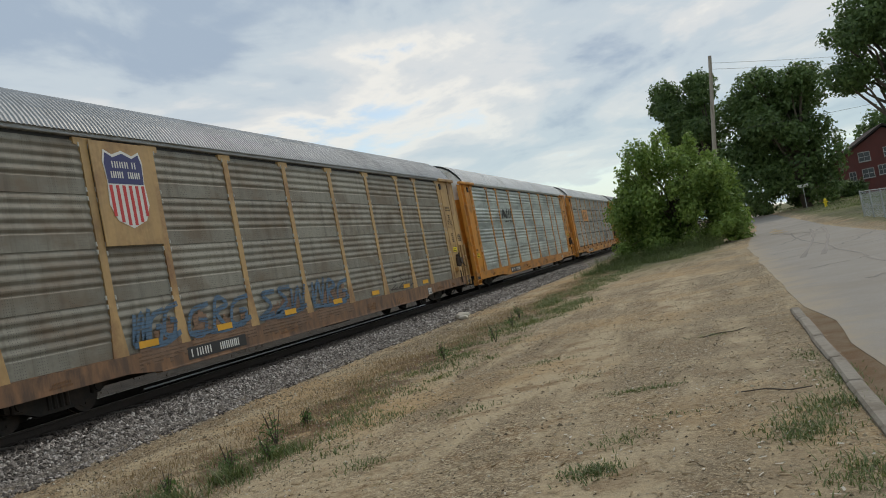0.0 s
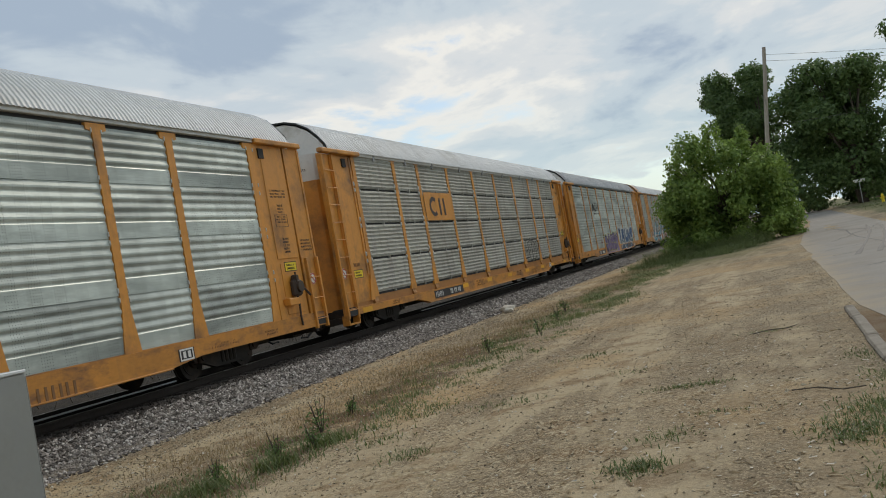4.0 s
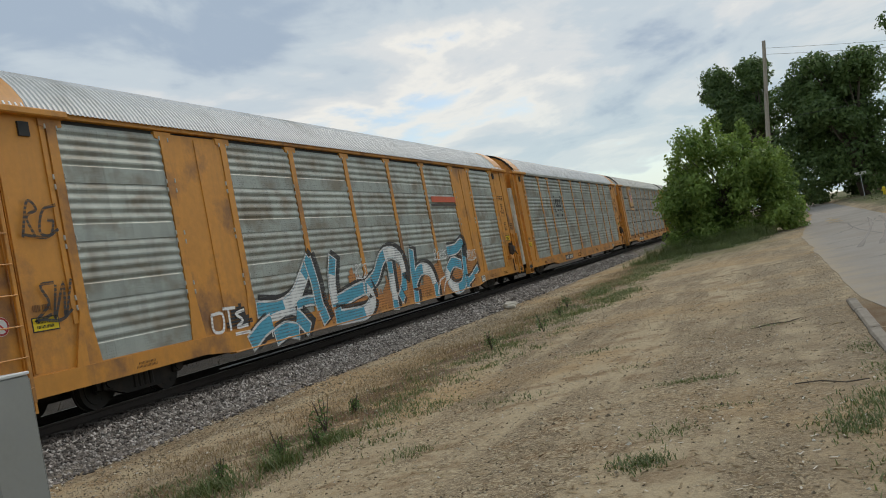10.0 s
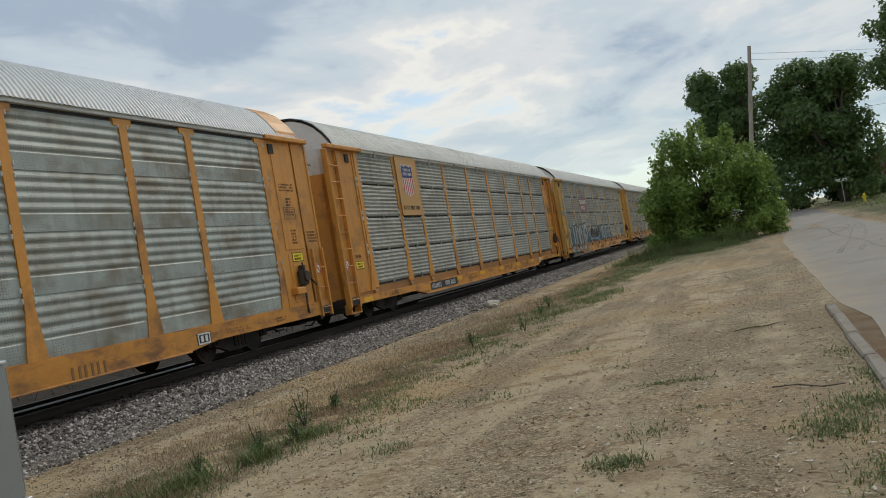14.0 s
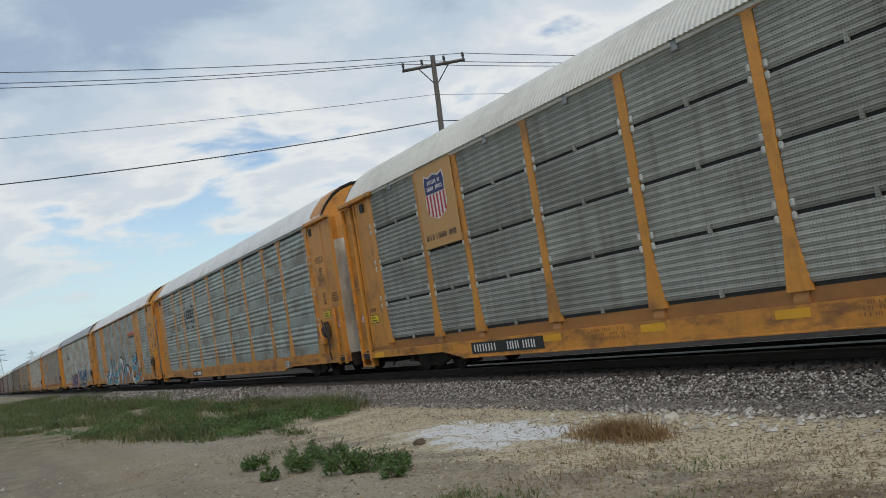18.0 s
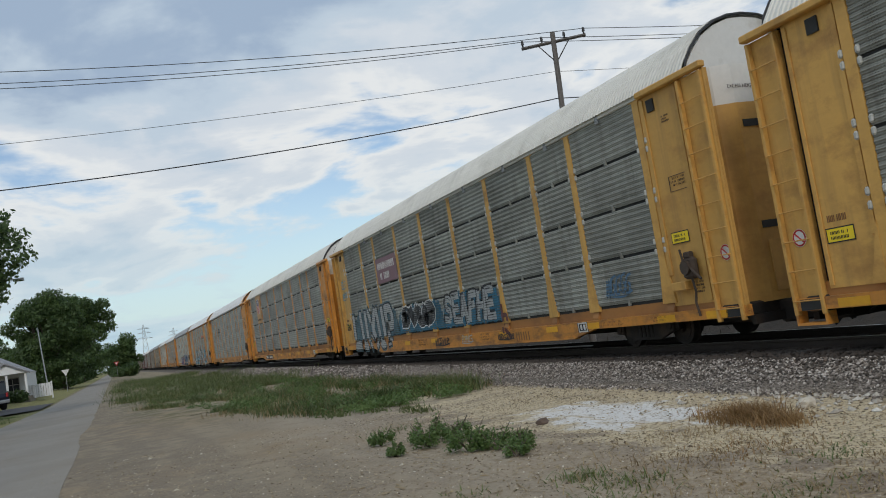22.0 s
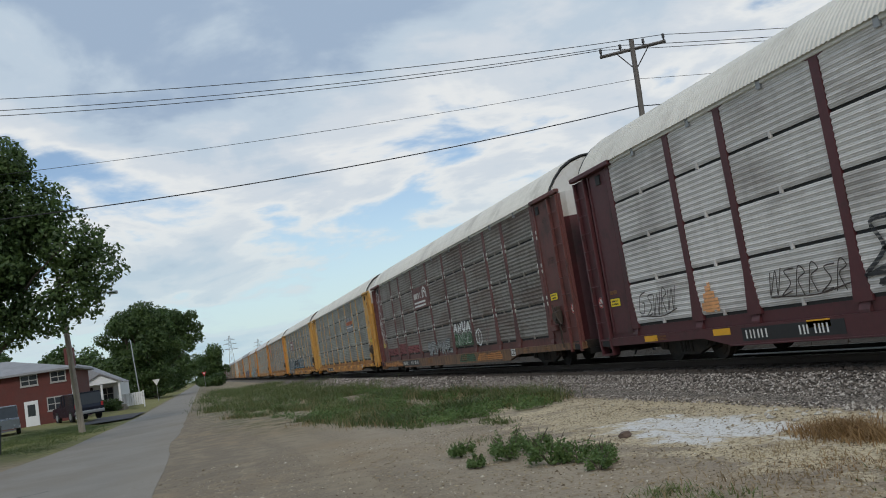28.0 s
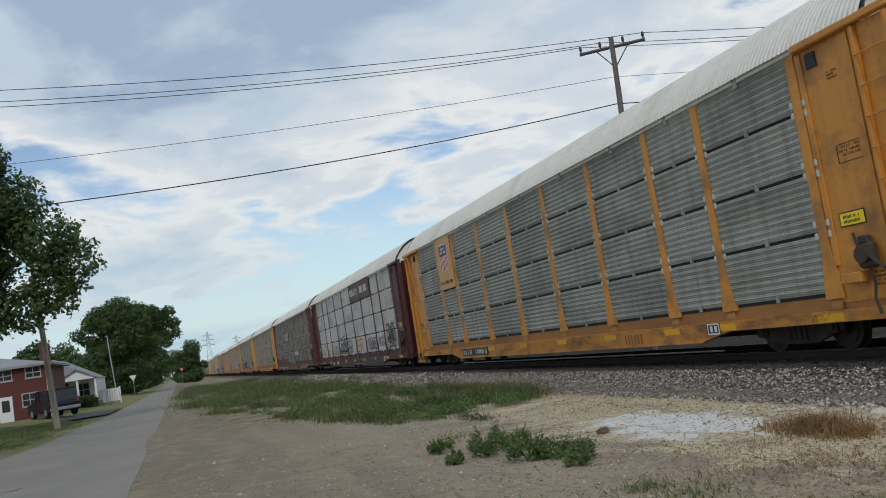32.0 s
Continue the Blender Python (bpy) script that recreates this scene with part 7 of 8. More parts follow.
cable((-16.0, -27.0, 8.6), (6.1, -30.2, 7.5), 0.35, 0.018)
cable((-16.1, -27.0, 9.57), (6.1, -30.2, 8.9), 0.2, 0.008)
cable((-16.0, -27.0, 8.6), (-52, -24, 9.2), 0.4, 0.018)
cable((-16.1, -27.0, 9.57), (-52, -24, 10.2), 0.4, 0.008)


def street_lamp(at, head, label):
    a, h = Vector(at), Vector(head)
    lamp = thing("street_lamp", a, label, "street lamp")
    d = h - a
    part("arm", Shape().tube((0, 0, 0), (d.x * 0.5, d.y * 0.5, d.z + 0.05), 0.03, 8).tube((d.x * 0.5, d.y * 0.5, d.z + 0.05), (d.x, d.y, d.z), 0.03, 8), M["galv"], lamp)
    part("head", Shape().chamfer(d.x - 0.32, d.x + 0.1, d.y - 0.12, d.y + 0.12, d.z - 0.12, d.z + 0.04, 0.03), M["galv"], lamp)


street_lamp((5.6, -47.0, 6.5), (3.3, -46.6, 6.65), "grey street lamp on a bracket arm")
utility_pole((-0.23, 58.0, 0.1), (1.43, 58.0, 11.75), "pole_wood", "pale weathered timber utility pole rising from the shrub", 0.17)
utility_pole((10.9, 97.0, 0.6), (10.55, 97.0, 8.2), "pole_wood", "brown timber utility pole on the grass verge", 0.17)
for z, far in ((11.3, (34, 95, 12.5)), (10.9, (34, 95, 11.8)), (6.8, (30, 84, 9.5))):
    cable((1.36, 58, z), far, 0.5, 0.010)
utility_pole((34, 95, 0.8), (34, 95, 12.6), "pole_wood", "brown timber utility pole among trees", 0.17)
utility_pole((5.7, -95.0, 0.2), (6.05, -95.0, 6.8), "galv", "slim leaning steel lamp post by a white fence", 0.07, name="lamp_post")


def pylon(at, h):
    p = thing("power_pylon", at, "grey lattice power pylon far along the track", "pylon")
    s = Shape()
    w = h * 0.09
    lv = [0, 0.2, 0.38, 0.54, 0.68, 0.8, 0.9, 1.0]
    for i, (a, b) in enumerate(zip(lv, lv[1:])):
        wa, wb = w * (1 - 0.88 * a), w * (1 - 0.88 * b)
        for sx, sy in ((-1, -1), (1, -1), (1, 1), (-1, 1)):
            s.tube((sx * wa, sy * wa, a * h), (sx * wb, sy * wb, b * h), 0.10, 4)
            nx, ny = (-sy, sx)
            s.tube((sx * wa, sy * wa, a * h), (nx * wb, ny * wb, b * h), 0.06, 4)
    part("lattice", s, M["galv"], p)
    for z, l in ((0.68, 4.2), (0.8, 3.6), (0.9, 3.0)):
        part("arm", Shape().tube((-l, 0, z * h), (l, 0, z * h + 0.2), 0.12, 4).tube((-l, 0, z * h), (0, 0, z * h + 1.0), 0.06, 4).tube((l, 0, z * h), (0, 0, z * h + 1.0), 0.06, 4), M["galv"], p)


pylon((-17.5, -500, 0), 24)
pylon((-42, -640, 0), 25)
pylon((-12, -760, 0), 23)


M["pale_chip"] = material("pale_wood_chip", (0.62, 0.56, 0.46), 0.9, 0, 0.15, 4, 20, 0, None)


# ---- plants ----
def leaf_cloud(lobes, n, size, seed, shell=0.55):
    """Many small leaves spread over the outer part of a set of lobes (x, y, z, rx, ry, rz)."""
    g = np.random.default_rng(seed)
    vol = np.array([l[3] * l[4] * l[5] for l in lobes]) ** 0.72
    pick = g.choice(len(lobes), n, p=vol / vol.sum())
    L = np.array(lobes)[pick]
    d = g.normal(size=(n, 3))
    d /= np.linalg.norm(d, axis=1)[:, None]
    rad = shell + (1.08 - shell) * g.random(n) ** 0.6
    # uneven outline: each direction of each lobe has its own reach
    wob = 1 + 0.22 * np.sin(d[:, 0] * 5.1 + pick * 1.7) * np.cos(d[:, 1] * 4.3 + pick) + 0.13 * np.sin(d[:, 2] * 9 + pick * 2.3)
    c = L[:, :3] + d * L[:, 3:] * (rad * wob)[:, None]
    c += g.normal(size=(n, 3)) * size * 0.5
    a = g.normal(size=(n, 3))
    a /= np.linalg.norm(a, axis=1)[:, None]
    nrm = d + g.normal(size=(n, 3)) * 0.8 + np.array([0, 0, 0.4])
    b = np.cross(nrm, a)
    b /= np.linalg.norm(b, axis=1)[:, None] + 1e-9
    a = np.cross(b, nrm)
    a /= np.linalg.norm(a, axis=1)[:, None] + 1e-9
    s = size * g.uniform(0.55, 1.35, n)[:, None]
    v = np.stack([c - a * s, c - b * s * 0.55, c + a * s, c + b * s * 0.55], 1).reshape(-1, 3)
    v[:, 2] = np.maximum(v[:, 2], 0.02)
    s_ = Shape()
    s_.v = v.tolist()
    s_.f = [(4 * i, 4 * i + 1, 4 * i + 2, 4 * i + 3) for i in range(n)]
    return s_


def leaf_mesh(name, shape, mat):
    me = bpy.data.meshes.new(name)
    me.from_pydata(shape.v, [], shape.f)
    me.materials.append(mat)
    return me


def limb(s, a, b, r0, r1, bend=0.15, n=4):
    a, b = Vector(a), Vector(b)
    pts = [a.lerp(b, i / n) + Vector((random.uniform(-1, 1), random.uniform(-1, 1), random.uniform(-0.3, 0.5))) * bend * (0 if i in (0, n) else 1) for i in range(n + 1)]
    s.sweep(pts, [r0 + (r1 - r0) * i / n for i in range(n + 1)], 8)
    return pts


def tree(at, label, lobes, n, size, trunk_r, trunk_top, mat="leaf_tree", seed=1, name="tree", category="tree", shell=0.55, stems=1):
    t = thing(name, at, label, category)
    s = Shape()
    for k in range(stems):
        o = (random.uniform(-0.4, 0.4) * (stems > 1), random.uniform(-0.4, 0.4) * (stems > 1), -0.1)
        pts = limb(s, o, (o[0] * 1.5, o[1] * 1.5, trunk_top), trunk_r, trunk_r * 0.6, trunk_r * 0.5)
        for l in lobes[k::stems]:
            limb(s, pts[random.choice((2, 3, 4))], (l[0], l[1], l[2] + 0.2 * l[5]), trunk_r * 0.45, trunk_r * 0.08, 0.25 * max(1, trunk_r * 3))
    part("trunk", s, M["bark"], t, smooth=True)
    part("crown", leaf_mesh("crown", leaf_cloud(lobes, n, size, seed, shell), M[mat]), None, t)
    return t


def lobe_set(center, spread, count, rmin, rmax, seed, flat=0.8):
    r = random.Random(seed)
    out = []
    for _ in range(count):
        d = Vector((r.gauss(0, 1), r.gauss(0, 1), r.gauss(0, 1))).normalized() * r.uniform(0.35, 1.0)
        k = r.uniform(rmin, rmax)
        out.append((center[0] + d.x * spread[0], center[1] + d.y * spread[1], center[2] + d.z * spread[2], k, k, k * flat))
    return out


# the shrub that hides the far end of the train
_sh = random.Random(3)
_lobes = []
for _ in range(86):
    u, w_ = _sh.uniform(-1, 1), _sh.uniform(-1, 1)
    top = 6.2 * (1 - 0.55 * abs(u) ** 2.2) * (0.92 if u > 0 else 1.0)
    k = _sh.uniform(0.4, 0.85)
    _lobes.append((0.1 + u * 3.4, w_ * 2.0, 0.4 + (top - 0.4) * _sh.random() ** 0.95, k, k, k * 1.05))
for _ in range(16):
    u = _sh.uniform(-1.05, 0.9)
    top = 6.1 * (1 - 0.5 * abs(u) ** 2.2)
    _lobes.append((0.1 + u * 3.5, _sh.uniform(-1, 1), top + _sh.uniform(-0.3, 0.5), 0.24, 0.24, 0.65))
tree((-2.2, 50.0, height(-2, 50)), "bright green broad shrub beside the track", _lobes, 52000, 0.105, 0.10, 2.4, "leaf_bush", 5, "shrub", "shrub", 0.25, 4)
SHRUB_FOOT = [(-6.4 + 0.5 * i, 47.2 + 0.8 * math.sin(i * 1.7), 0.5, 0.5, 320, 0.75) for i in range(13)]
# tall trees behind it
tree((1.6, 97, height(1.6, 97)), "tall dark green broadleaf tree", lobe_set((-2.9, 0, 11.9), (4.3, 3.5, 4.6), 46, 0.8, 1.6, 11), 42000, 0.16, 0.45, 6.0, seed=11)
tree((8.6, 93, height(8.6, 93)), "tall dark green broadleaf tree", lobe_set((-1.2, 0, 9.2), (4.9, 4, 5.6), 60, 0.9, 1.8, 12) + [(-1, 0, 3.8, 4.2, 3, 2.4), (2.4, 0, 5.0, 2.2, 2, 2.4), (-4.5, 0, 3.0, 3.2, 3, 2.6), (-5.5, 0, 6.0, 2.6, 2, 2.6), (1.4, 0, 1.8, 2.2, 2, 1.6)], 48000, 0.20, 0.5, 5.0, seed=12)
tree((15.9, 72, height(16, 72)), "tall leafy tree by a brick house", lobe_set((-1.2, 0, 11.5), (5.2, 4, 5.6), 46, 0.8, 1.7, 13), 30000, 0.17, 0.45, 6.0, seed=13)
for k, (x, y, h) in enumerate(((10.5, 118, 8), (24, 128, 12), (-1, 140, 12), (36, 120, 13), (3, 150, 9), (-26, 150, 9), (-45, 170, 11), (14, 160, 10), (-70, 190, 12), (50, 150, 13))):
    tree((x, y, height(x, y)), "dark green broadleaf tree in a row", lobe_set((0, 0, h * 0.55), (h * 0.32, h * 0.3, h * 0.34), 14, h * 0.10, h * 0.2, 30 + k), 5000, 0.32, 0.3, h * 0.5, "leaf_tree", 30 + k)
for x, y, w in ((11.6, 99, 1.5), (13.6, 106, 1.9), (15.2, 110, 1.8), (8.4, 98, 1.8), (4.6, 97, 2.2)):
    tree((x, y, height(x, y)), "low green shrub on the verge", lobe_set((0, 0, 1.0), (w * 0.6, w * 0.6, 0.6), 6, 0.6, 1.0, int(x)), 1800, 0.20, 0.06, 0.8, "leaf_tree_b", int(x), "shrub", "shrub")
# -y side
tree((10.5, -43.0, height(10, -43)), "dark leafy roadside tree with drooping outer branches", lobe_set((-1.0, 0.5, 9.0), (4.8, 3.8, 4.0), 56, 0.6, 1.4, 21) + [(-6.9, 0.2, 7.3, 1.2, 1.2, 1.3), (-6.0, 0.2, 8.4, 1.5, 1.4, 1.3), (-6.0, 0, 6.2, 1.2, 1.3, 1.2), (-4.6, 0, 10.4, 1.5, 1.4, 1.3), (-3.0, 0, 12.4, 1.4, 1.4, 1.1), (-4.8, 0.6, 5.4, 1.2, 1.1, 1.0), (-3.0, 0.4, 5.0, 1.3, 1.2, 0.9), (-0.5, 0, 13.2, 1.8, 1.6, 1.0), (1.0, 0.5, 5.4, 2.2, 1.8, 1.6), (3.6, 0.4, 5.8, 2.3, 1.9, 1.7), (-1.4, 0.6, 5.6, 1.8, 1.6, 1.3), (2.4, 0.8, 8.0, 2.4, 2.0, 2.0)], 80000, 0.115, 0.35, 5.0, "leaf_tree_b", 21)
tree((7.6, -28.2, height(7.6, -28)), "brown-trunked roadside tree with low hanging branches", lobe_set((0.9, 0.3, 6.6), (1.7, 1.4, 3.0), 22, 0.5, 0.95, 27) + [(-0.75, 0.3, 5.4, 0.7, 0.8, 1.4), (-0.7, 0.4, 7.6, 0.7, 0.8, 1.3), (-0.4, 0.4, 9.4, 0.8, 0.8, 1.0), (-0.6, 0.5, 3.8, 0.65, 0.7, 0.7), (0.2, 0.4, 3.5, 0.8, 0.8, 0.6)], 36000, 0.085, 0.16, 5.0, "leaf_tree_b", 27)
tree((8.0, -132, height(7, -132)), "large round dark green tree", lobe_set((-0.3, 0, 8.2), (5.4, 4, 5.8), 50, 0.9, 1.9, 22) + [(0, 0, 3.5, 5.0, 4.0, 2.8)], 46000, 0.19, 0.5, 5.0, "leaf_tree_b", 22)
tree((6.3, -140, height(6.3, -140)), "broad dark green tree with thin outer twigs", [(-1.0, 0, 3.4, 2.2, 2.4, 2.2), (0.6, 0, 5.4, 3.4, 2.6, 2.2)] + lobe_set((-3.2, 0, 9.8), (4.0, 3, 4.4), 32, 0.6, 1.5, 23), 24000, 0.18, 0.4, 5.0, "leaf_tree_b", 23)
for k, (x, y, h) in enumerate(((-3.5, -225, 10), (6.2, -215, 12), (9.0, -200, 13), (13, -150, 8), (17, -120, 9), (22, -105, 9), (28, -98, 10), (-1.0, -260, 9), (34, -90, 9), (-5, -330, 8), (42, -80, 10), (-38, -260, 7), (-60, -300, 8), (-34, -420, 7), (20, -180, 12), (2.6, -450, 16), (7.5, -430, 14), (-2.5, -445, 13))):
    tree((x, y, height(x, y)), "dark green broadleaf tree in a row", lobe_set((0, 0, h * 0.55), (h * 0.32, h * 0.3, h * 0.34), 14, h * 0.10, h * 0.2, 60 + k) + [(0, 0, h * 0.2, h * 0.24, h * 0.24, h * 0.18)], 5600, 0.32, 0.3, h * 0.5, "leaf_tree_b", 60 + k)
for x, y, w in ((7.0, -146, 3.0), (6.8, -160, 3.2), (7.2, -176, 3.4), (-2.8, -212, 2.6), (-3.6, -190, 2.2), (10.2, -128, 2.6), (12.6, -126, 2.4), (6.6, -235, 3.6), (-1.6, -245, 2.6)):
    tree((x, y, height(x, y)), "low dark green shrub by the roadside", lobe_set((0, 0, 1.2), (w * 0.6, w * 0.6, 0.9), 8, 0.8, 1.3, int(y)), 2400, 0.22, 0.06, 0.8, "leaf_tree_b", int(-y), "shrub", "shrub")


def grass_field(name, spots, blade, mat, label, seed, lean=0.85, kind="stuff"):
    """Blades of grass: spots are (x, y, rx, ry, count, height)."""
    g = random.Random(seed)
    v, f = [], []
    for x, y, rx, ry, n, h in spots:
        for _ in range(n):
            px_, py_ = x + g.gauss(0, 0.5) * rx, y + g.gauss(0, 0.5) * ry
            z, hh, a = height(px_, py_) - 0.01, h * g.uniform(0.4, 1.25), g.uniform(0, 6.28)
            dx, dy = math.cos(a), math.sin(a)
            w, b = blade * g.uniform(0.6, 1.4), hh * lean * g.uniform(0.2, 1.4)
            k = len(v)
            v += [(px_ - dy * w, py_ + dx * w, z), (px_ + dy * w, py_ - dx * w, z), (px_ + dy * w * .6 + dx * b * .4, py_ - dx * w * .6 + dy * b * .4, z + hh * .6), (px_ - dy * w * .6 + dx * b * .4, py_ + dx * w * .6 + dy * b * .4, z + hh * .6), (px_ + dx * b, py_ + dy * b, z + hh)]
            f += [(k, k + 1, k + 2, k + 3), (k + 3, k + 2, k + 4)]
    me = bpy.data.meshes.new(name)
    me.from_pydata(v, [], f)
    me.materials.append(M[mat])
    return tagged(new(name, me), label, "grass", kind=kind)


# added brush beyond the far rail, darkened for the shade seen under the cars
_b = random.Random(77)
grass_field("shade_brush", [(-18.2 + _b.uniform(-1.2, 1.2), y, 1.2, 0.9, 40, _b.uniform(0.12, 0.3)) for y in np.arange(-60, 70, 0.9)], 0.012, "far_brush", "sparse dry brush added on the bank beyond the far rail, darkened for shade", 78, 1.2)

_r = random.Random(5)
# verge of weeds along the dirt, +y side
spots = [(-5.3 + _r.uniform(-0.5, 0.5), y + _r.uniform(-.4, .4), 0.45, 0.6, 170, 0.075) for y in np.arange(6.6, 20, 0.8)]
spots += [(-5.0 + _r.uniform(-1.0, 0.9), y, 0.5, 0.8, 250, 0.12) for y in np.arange(20, 44, 0.8)] + [(-5.5 + _r.uniform(-1.0, 1.4), y, 0.3, 0.35, 90, 0.06) for y in np.arange(6, 40, 0.45)]
spots += [(_r.uniform(-6.8, -0.8), _r.uniform(41, 48), 0.8, 0.9, 260, 0.36) for _ in range(26)] + SHRUB_FOOT
spots += [(-5.55, 6.9, 0.3, 0.4, 420, 0.15), (-5.2, 7.6, 0.2, 0.25, 200, 0.18), (-5.75, 6.2, 0.3, 0.3, 300, 0.12), (-5.1, 8.6, 0.3, 0.4, 300, 0.13)]
grass_field("verge_grass", spots, 0.007, "grass_blade", "patchy green verge grass", 41, 1.3)
grass_field("verge_dry_grass", [(-6.2 + _r.uniform(-0.7, 0.9), y, 0.9, 0.8, 260, 0.085) for y in np.arange(6, 44, 0.6)], 0.006, "dry_grass", "dry russet verge grass", 42)
tufts = [(-1.17, 6.05, 0.22, 0.22, 420, 0.055), (0.3, 6.5, 0.3, 0.4, 620, 0.06), (0.55, 7.2, 0.35, 0.35, 620, 0.06), (-1.05, 9.0, 0.45, 0.14, 380, 0.035), (0.5, 5.4, 0.3, 0.4, 420, 0.06), (0.72, 8.3, 0.22, 0.6, 420, 0.05), (-1.1, 6.9, 0.25, 0.25, 160, 0.05), (0.6, 9.6, 0.16, 0.4, 160, 0.04), (-0.3, 12.4, 0.35, 0.15, 200, 0.03), (0.5, 4.6, 0.4, 0.3, 300, 0.06), (-0.6, 7.6, 0.4, 0.12, 120, 0.03), (-1.9, 10.5, 0.4, 0.2, 120, 0.03), (-3.2, 9.5, 0.4, 0.3, 160, 0.05), (-2.8, 12.5, 0.5, 0.3, 160, 0.05), (-3.6, 7.4, 0.3, 0.3, 140, 0.06)]
grass_field("lot_tufts", tufts, 0.0055, "grass_blade", "small green grass tufts in dirt", 43, 1.5)
# -y side meadow strip and clumps
spots, straw = [], []
for _ in range(210):
    y = -20.4 - 32 * _r.random() ** 1.2
    right = min(-0.5, -4.3 + 0.17 * (-20 - y))
    x = _r.uniform(-8.4, right)
    if noise.noise((x * 0.55, y * 0.22, 7)) < -0.12:
        continue
    h = _r.uniform(0.10, 0.22) + 0.18 * smooth(-3.0, -6.5, x) * _r.random()
    spots.append((x, y, _r.uniform(0.25, 0.8), _r.uniform(0.4, 1.1), int(_r.uniform(200, 460)), h))
    straw.append((x + _r.uniform(-0.6, 0.6), y + _r.uniform(-0.8, 0.8), 0.7, 0.9, 60, h * 0.9))
spots += [(_r.uniform(-9.0, -0.6), _r.uniform(-110, -42), 1.2, 2.4, 170, _r.uniform(0.25, 0.5)) for _ in range(120)]
spots += [(_r.uniform(-6.6, -4.6), _r.uniform(-20.0, -17.0), 0.3, 0.4, 90, 0.10) for _ in range(8)]
grass_field("meadow_grass", spots, 0.010, "meadow_blade", "rough green grass along the track", 44, 1.1)
_w = random.Random(52)
lobes = []
for _ in range(110):
    y = -19.0 - 22 * _w.random() ** 1.5
    x = _w.uniform(-7.6, min(-1.6, -4.6 + 0.15 * (-19 - y)))
    w = _w.uniform(0.12, 0.42)
    lobes.append((x, y, _w.uniform(0.04, 0.14), w, w * 1.3, _w.uniform(0.10, 0.26)))
ob = new("meadow_weeds", leaf_mesh("meadow_weeds", leaf_cloud(lobes, 26000, 0.030, 53, 0.2), M["weed_leaf"]))
ob.matrix_basis = pose(0, 0, -0.12)
tagged(ob, "low leafy green weeds among the rough grass", "weeds", kind="stuff")
grass_field("meadow_straw", straw, 0.007, "dry_grass", "dry stalks among the rough grass", 48, 0.9)
grass_field("dry_clump", [(-7.4, -9.5, 0.35, 0.45, 1100, 0.19), (-7.3, -8.9, 0.3, 0.4, 500, 0.15), (-7.5, -10.1, 0.35, 0.4, 300, 0.10), (-6.2, -8.0, 0.8, 0.8, 400, 0.05)], 0.006, "russet_grass", "russet dry grass clump by the ballast", 49, 1.4)
grass_field("dry_clump", [(-4.6, -6.2, 1.4, 1.4, 900, 0.06), (-5.6, -5.6, 1.4, 1.2, 800, 0.06), (-7.0, -6.5, 1.2, 1.0, 400, 0.07), (-5.4, -8.2, 1.6, 1.0, 500, 0.08), (-6.6, -9.4, 1.2, 0.6, 300, 0.08), (-3.2, -5.6, 0.9, 0.9, 420, 0.09)], 0.006, "dry_grass", "dry straw-coloured grass clump", 45, 1.7)
grass_field("lot_grass", [(-4.6, -7.8, 0.45, 0.4, 150, 0.07), (-5.2, -6.3, 0.7, 0.5, 160, 0.05), (-6.4, -7.2, 0.7, 0.5, 140, 0.05), (-3.0, -5.9, 0.6, 0.5, 120, 0.05), (-4.45, -8.4, 0.25, 0.25, 140, 0.08), (-4.0, -7.3, 0.4, 0.4, 130, 0.07), (-4.2, -5.8, 0.5, 0.5, 110, 0.07), (-3.5, -6.3, 0.6, 0.5, 80, 0.07), (-4.6, -14.8, 0.5, 0.5, 90, 0.08), (-3.4, -8.6, 0.4, 0.5, 60, 0.06)], 0.008, "grass_blade", "green grass tufts on gravel", 46, 1.8)
# lawns by the houses
grass_field("lawn", [(_r.uniform(4.9, 9.0), _r.uniform(-55, -35), 0.8, 1.6, 240, 0.06) for _ in range(80)] + [(_r.uniform(7, 16), _r.uniform(62, 112), 1.5, 3.0, 120, 0.14) for _ in range(60)], 0.02, "grass_blade", "mown green lawn", 47)


def weed(at, h, n, seed, spread=0.55, label="grey-green leafy weed on gravel", mat="weed_leaf", name="weed"):
    g = random.Random(seed)
    t = thing(name, at, label, "weed", "weeds on the lot")
    stem, lobes = Shape(), []
    for _ in range(9):
        a, l = g.uniform(0, 6.28), g.uniform(0.5, 1.0) * h
        q = (math.cos(a) * l * spread, math.sin(a) * l * spread, l)
        stem.tube((0, 0, -0.01), q, 0.008, 5, 0.004)
        lobes.append((q[0] * 0.9, q[1] * 0.9, q[2] * g.uniform(0.3, 0.7), g.uniform(0.15, 0.32) * h, g.uniform(0.15, 0.32) * h, g.uniform(0.22, 0.42) * h))
    part("stem", stem, M["bark"], t)["kind"] = "stuff"
    part("foliage", leaf_mesh("foliage", leaf_cloud(lobes, n, 0.022 * (0.6 + h), seed, 0.1), M[mat]), None, t)


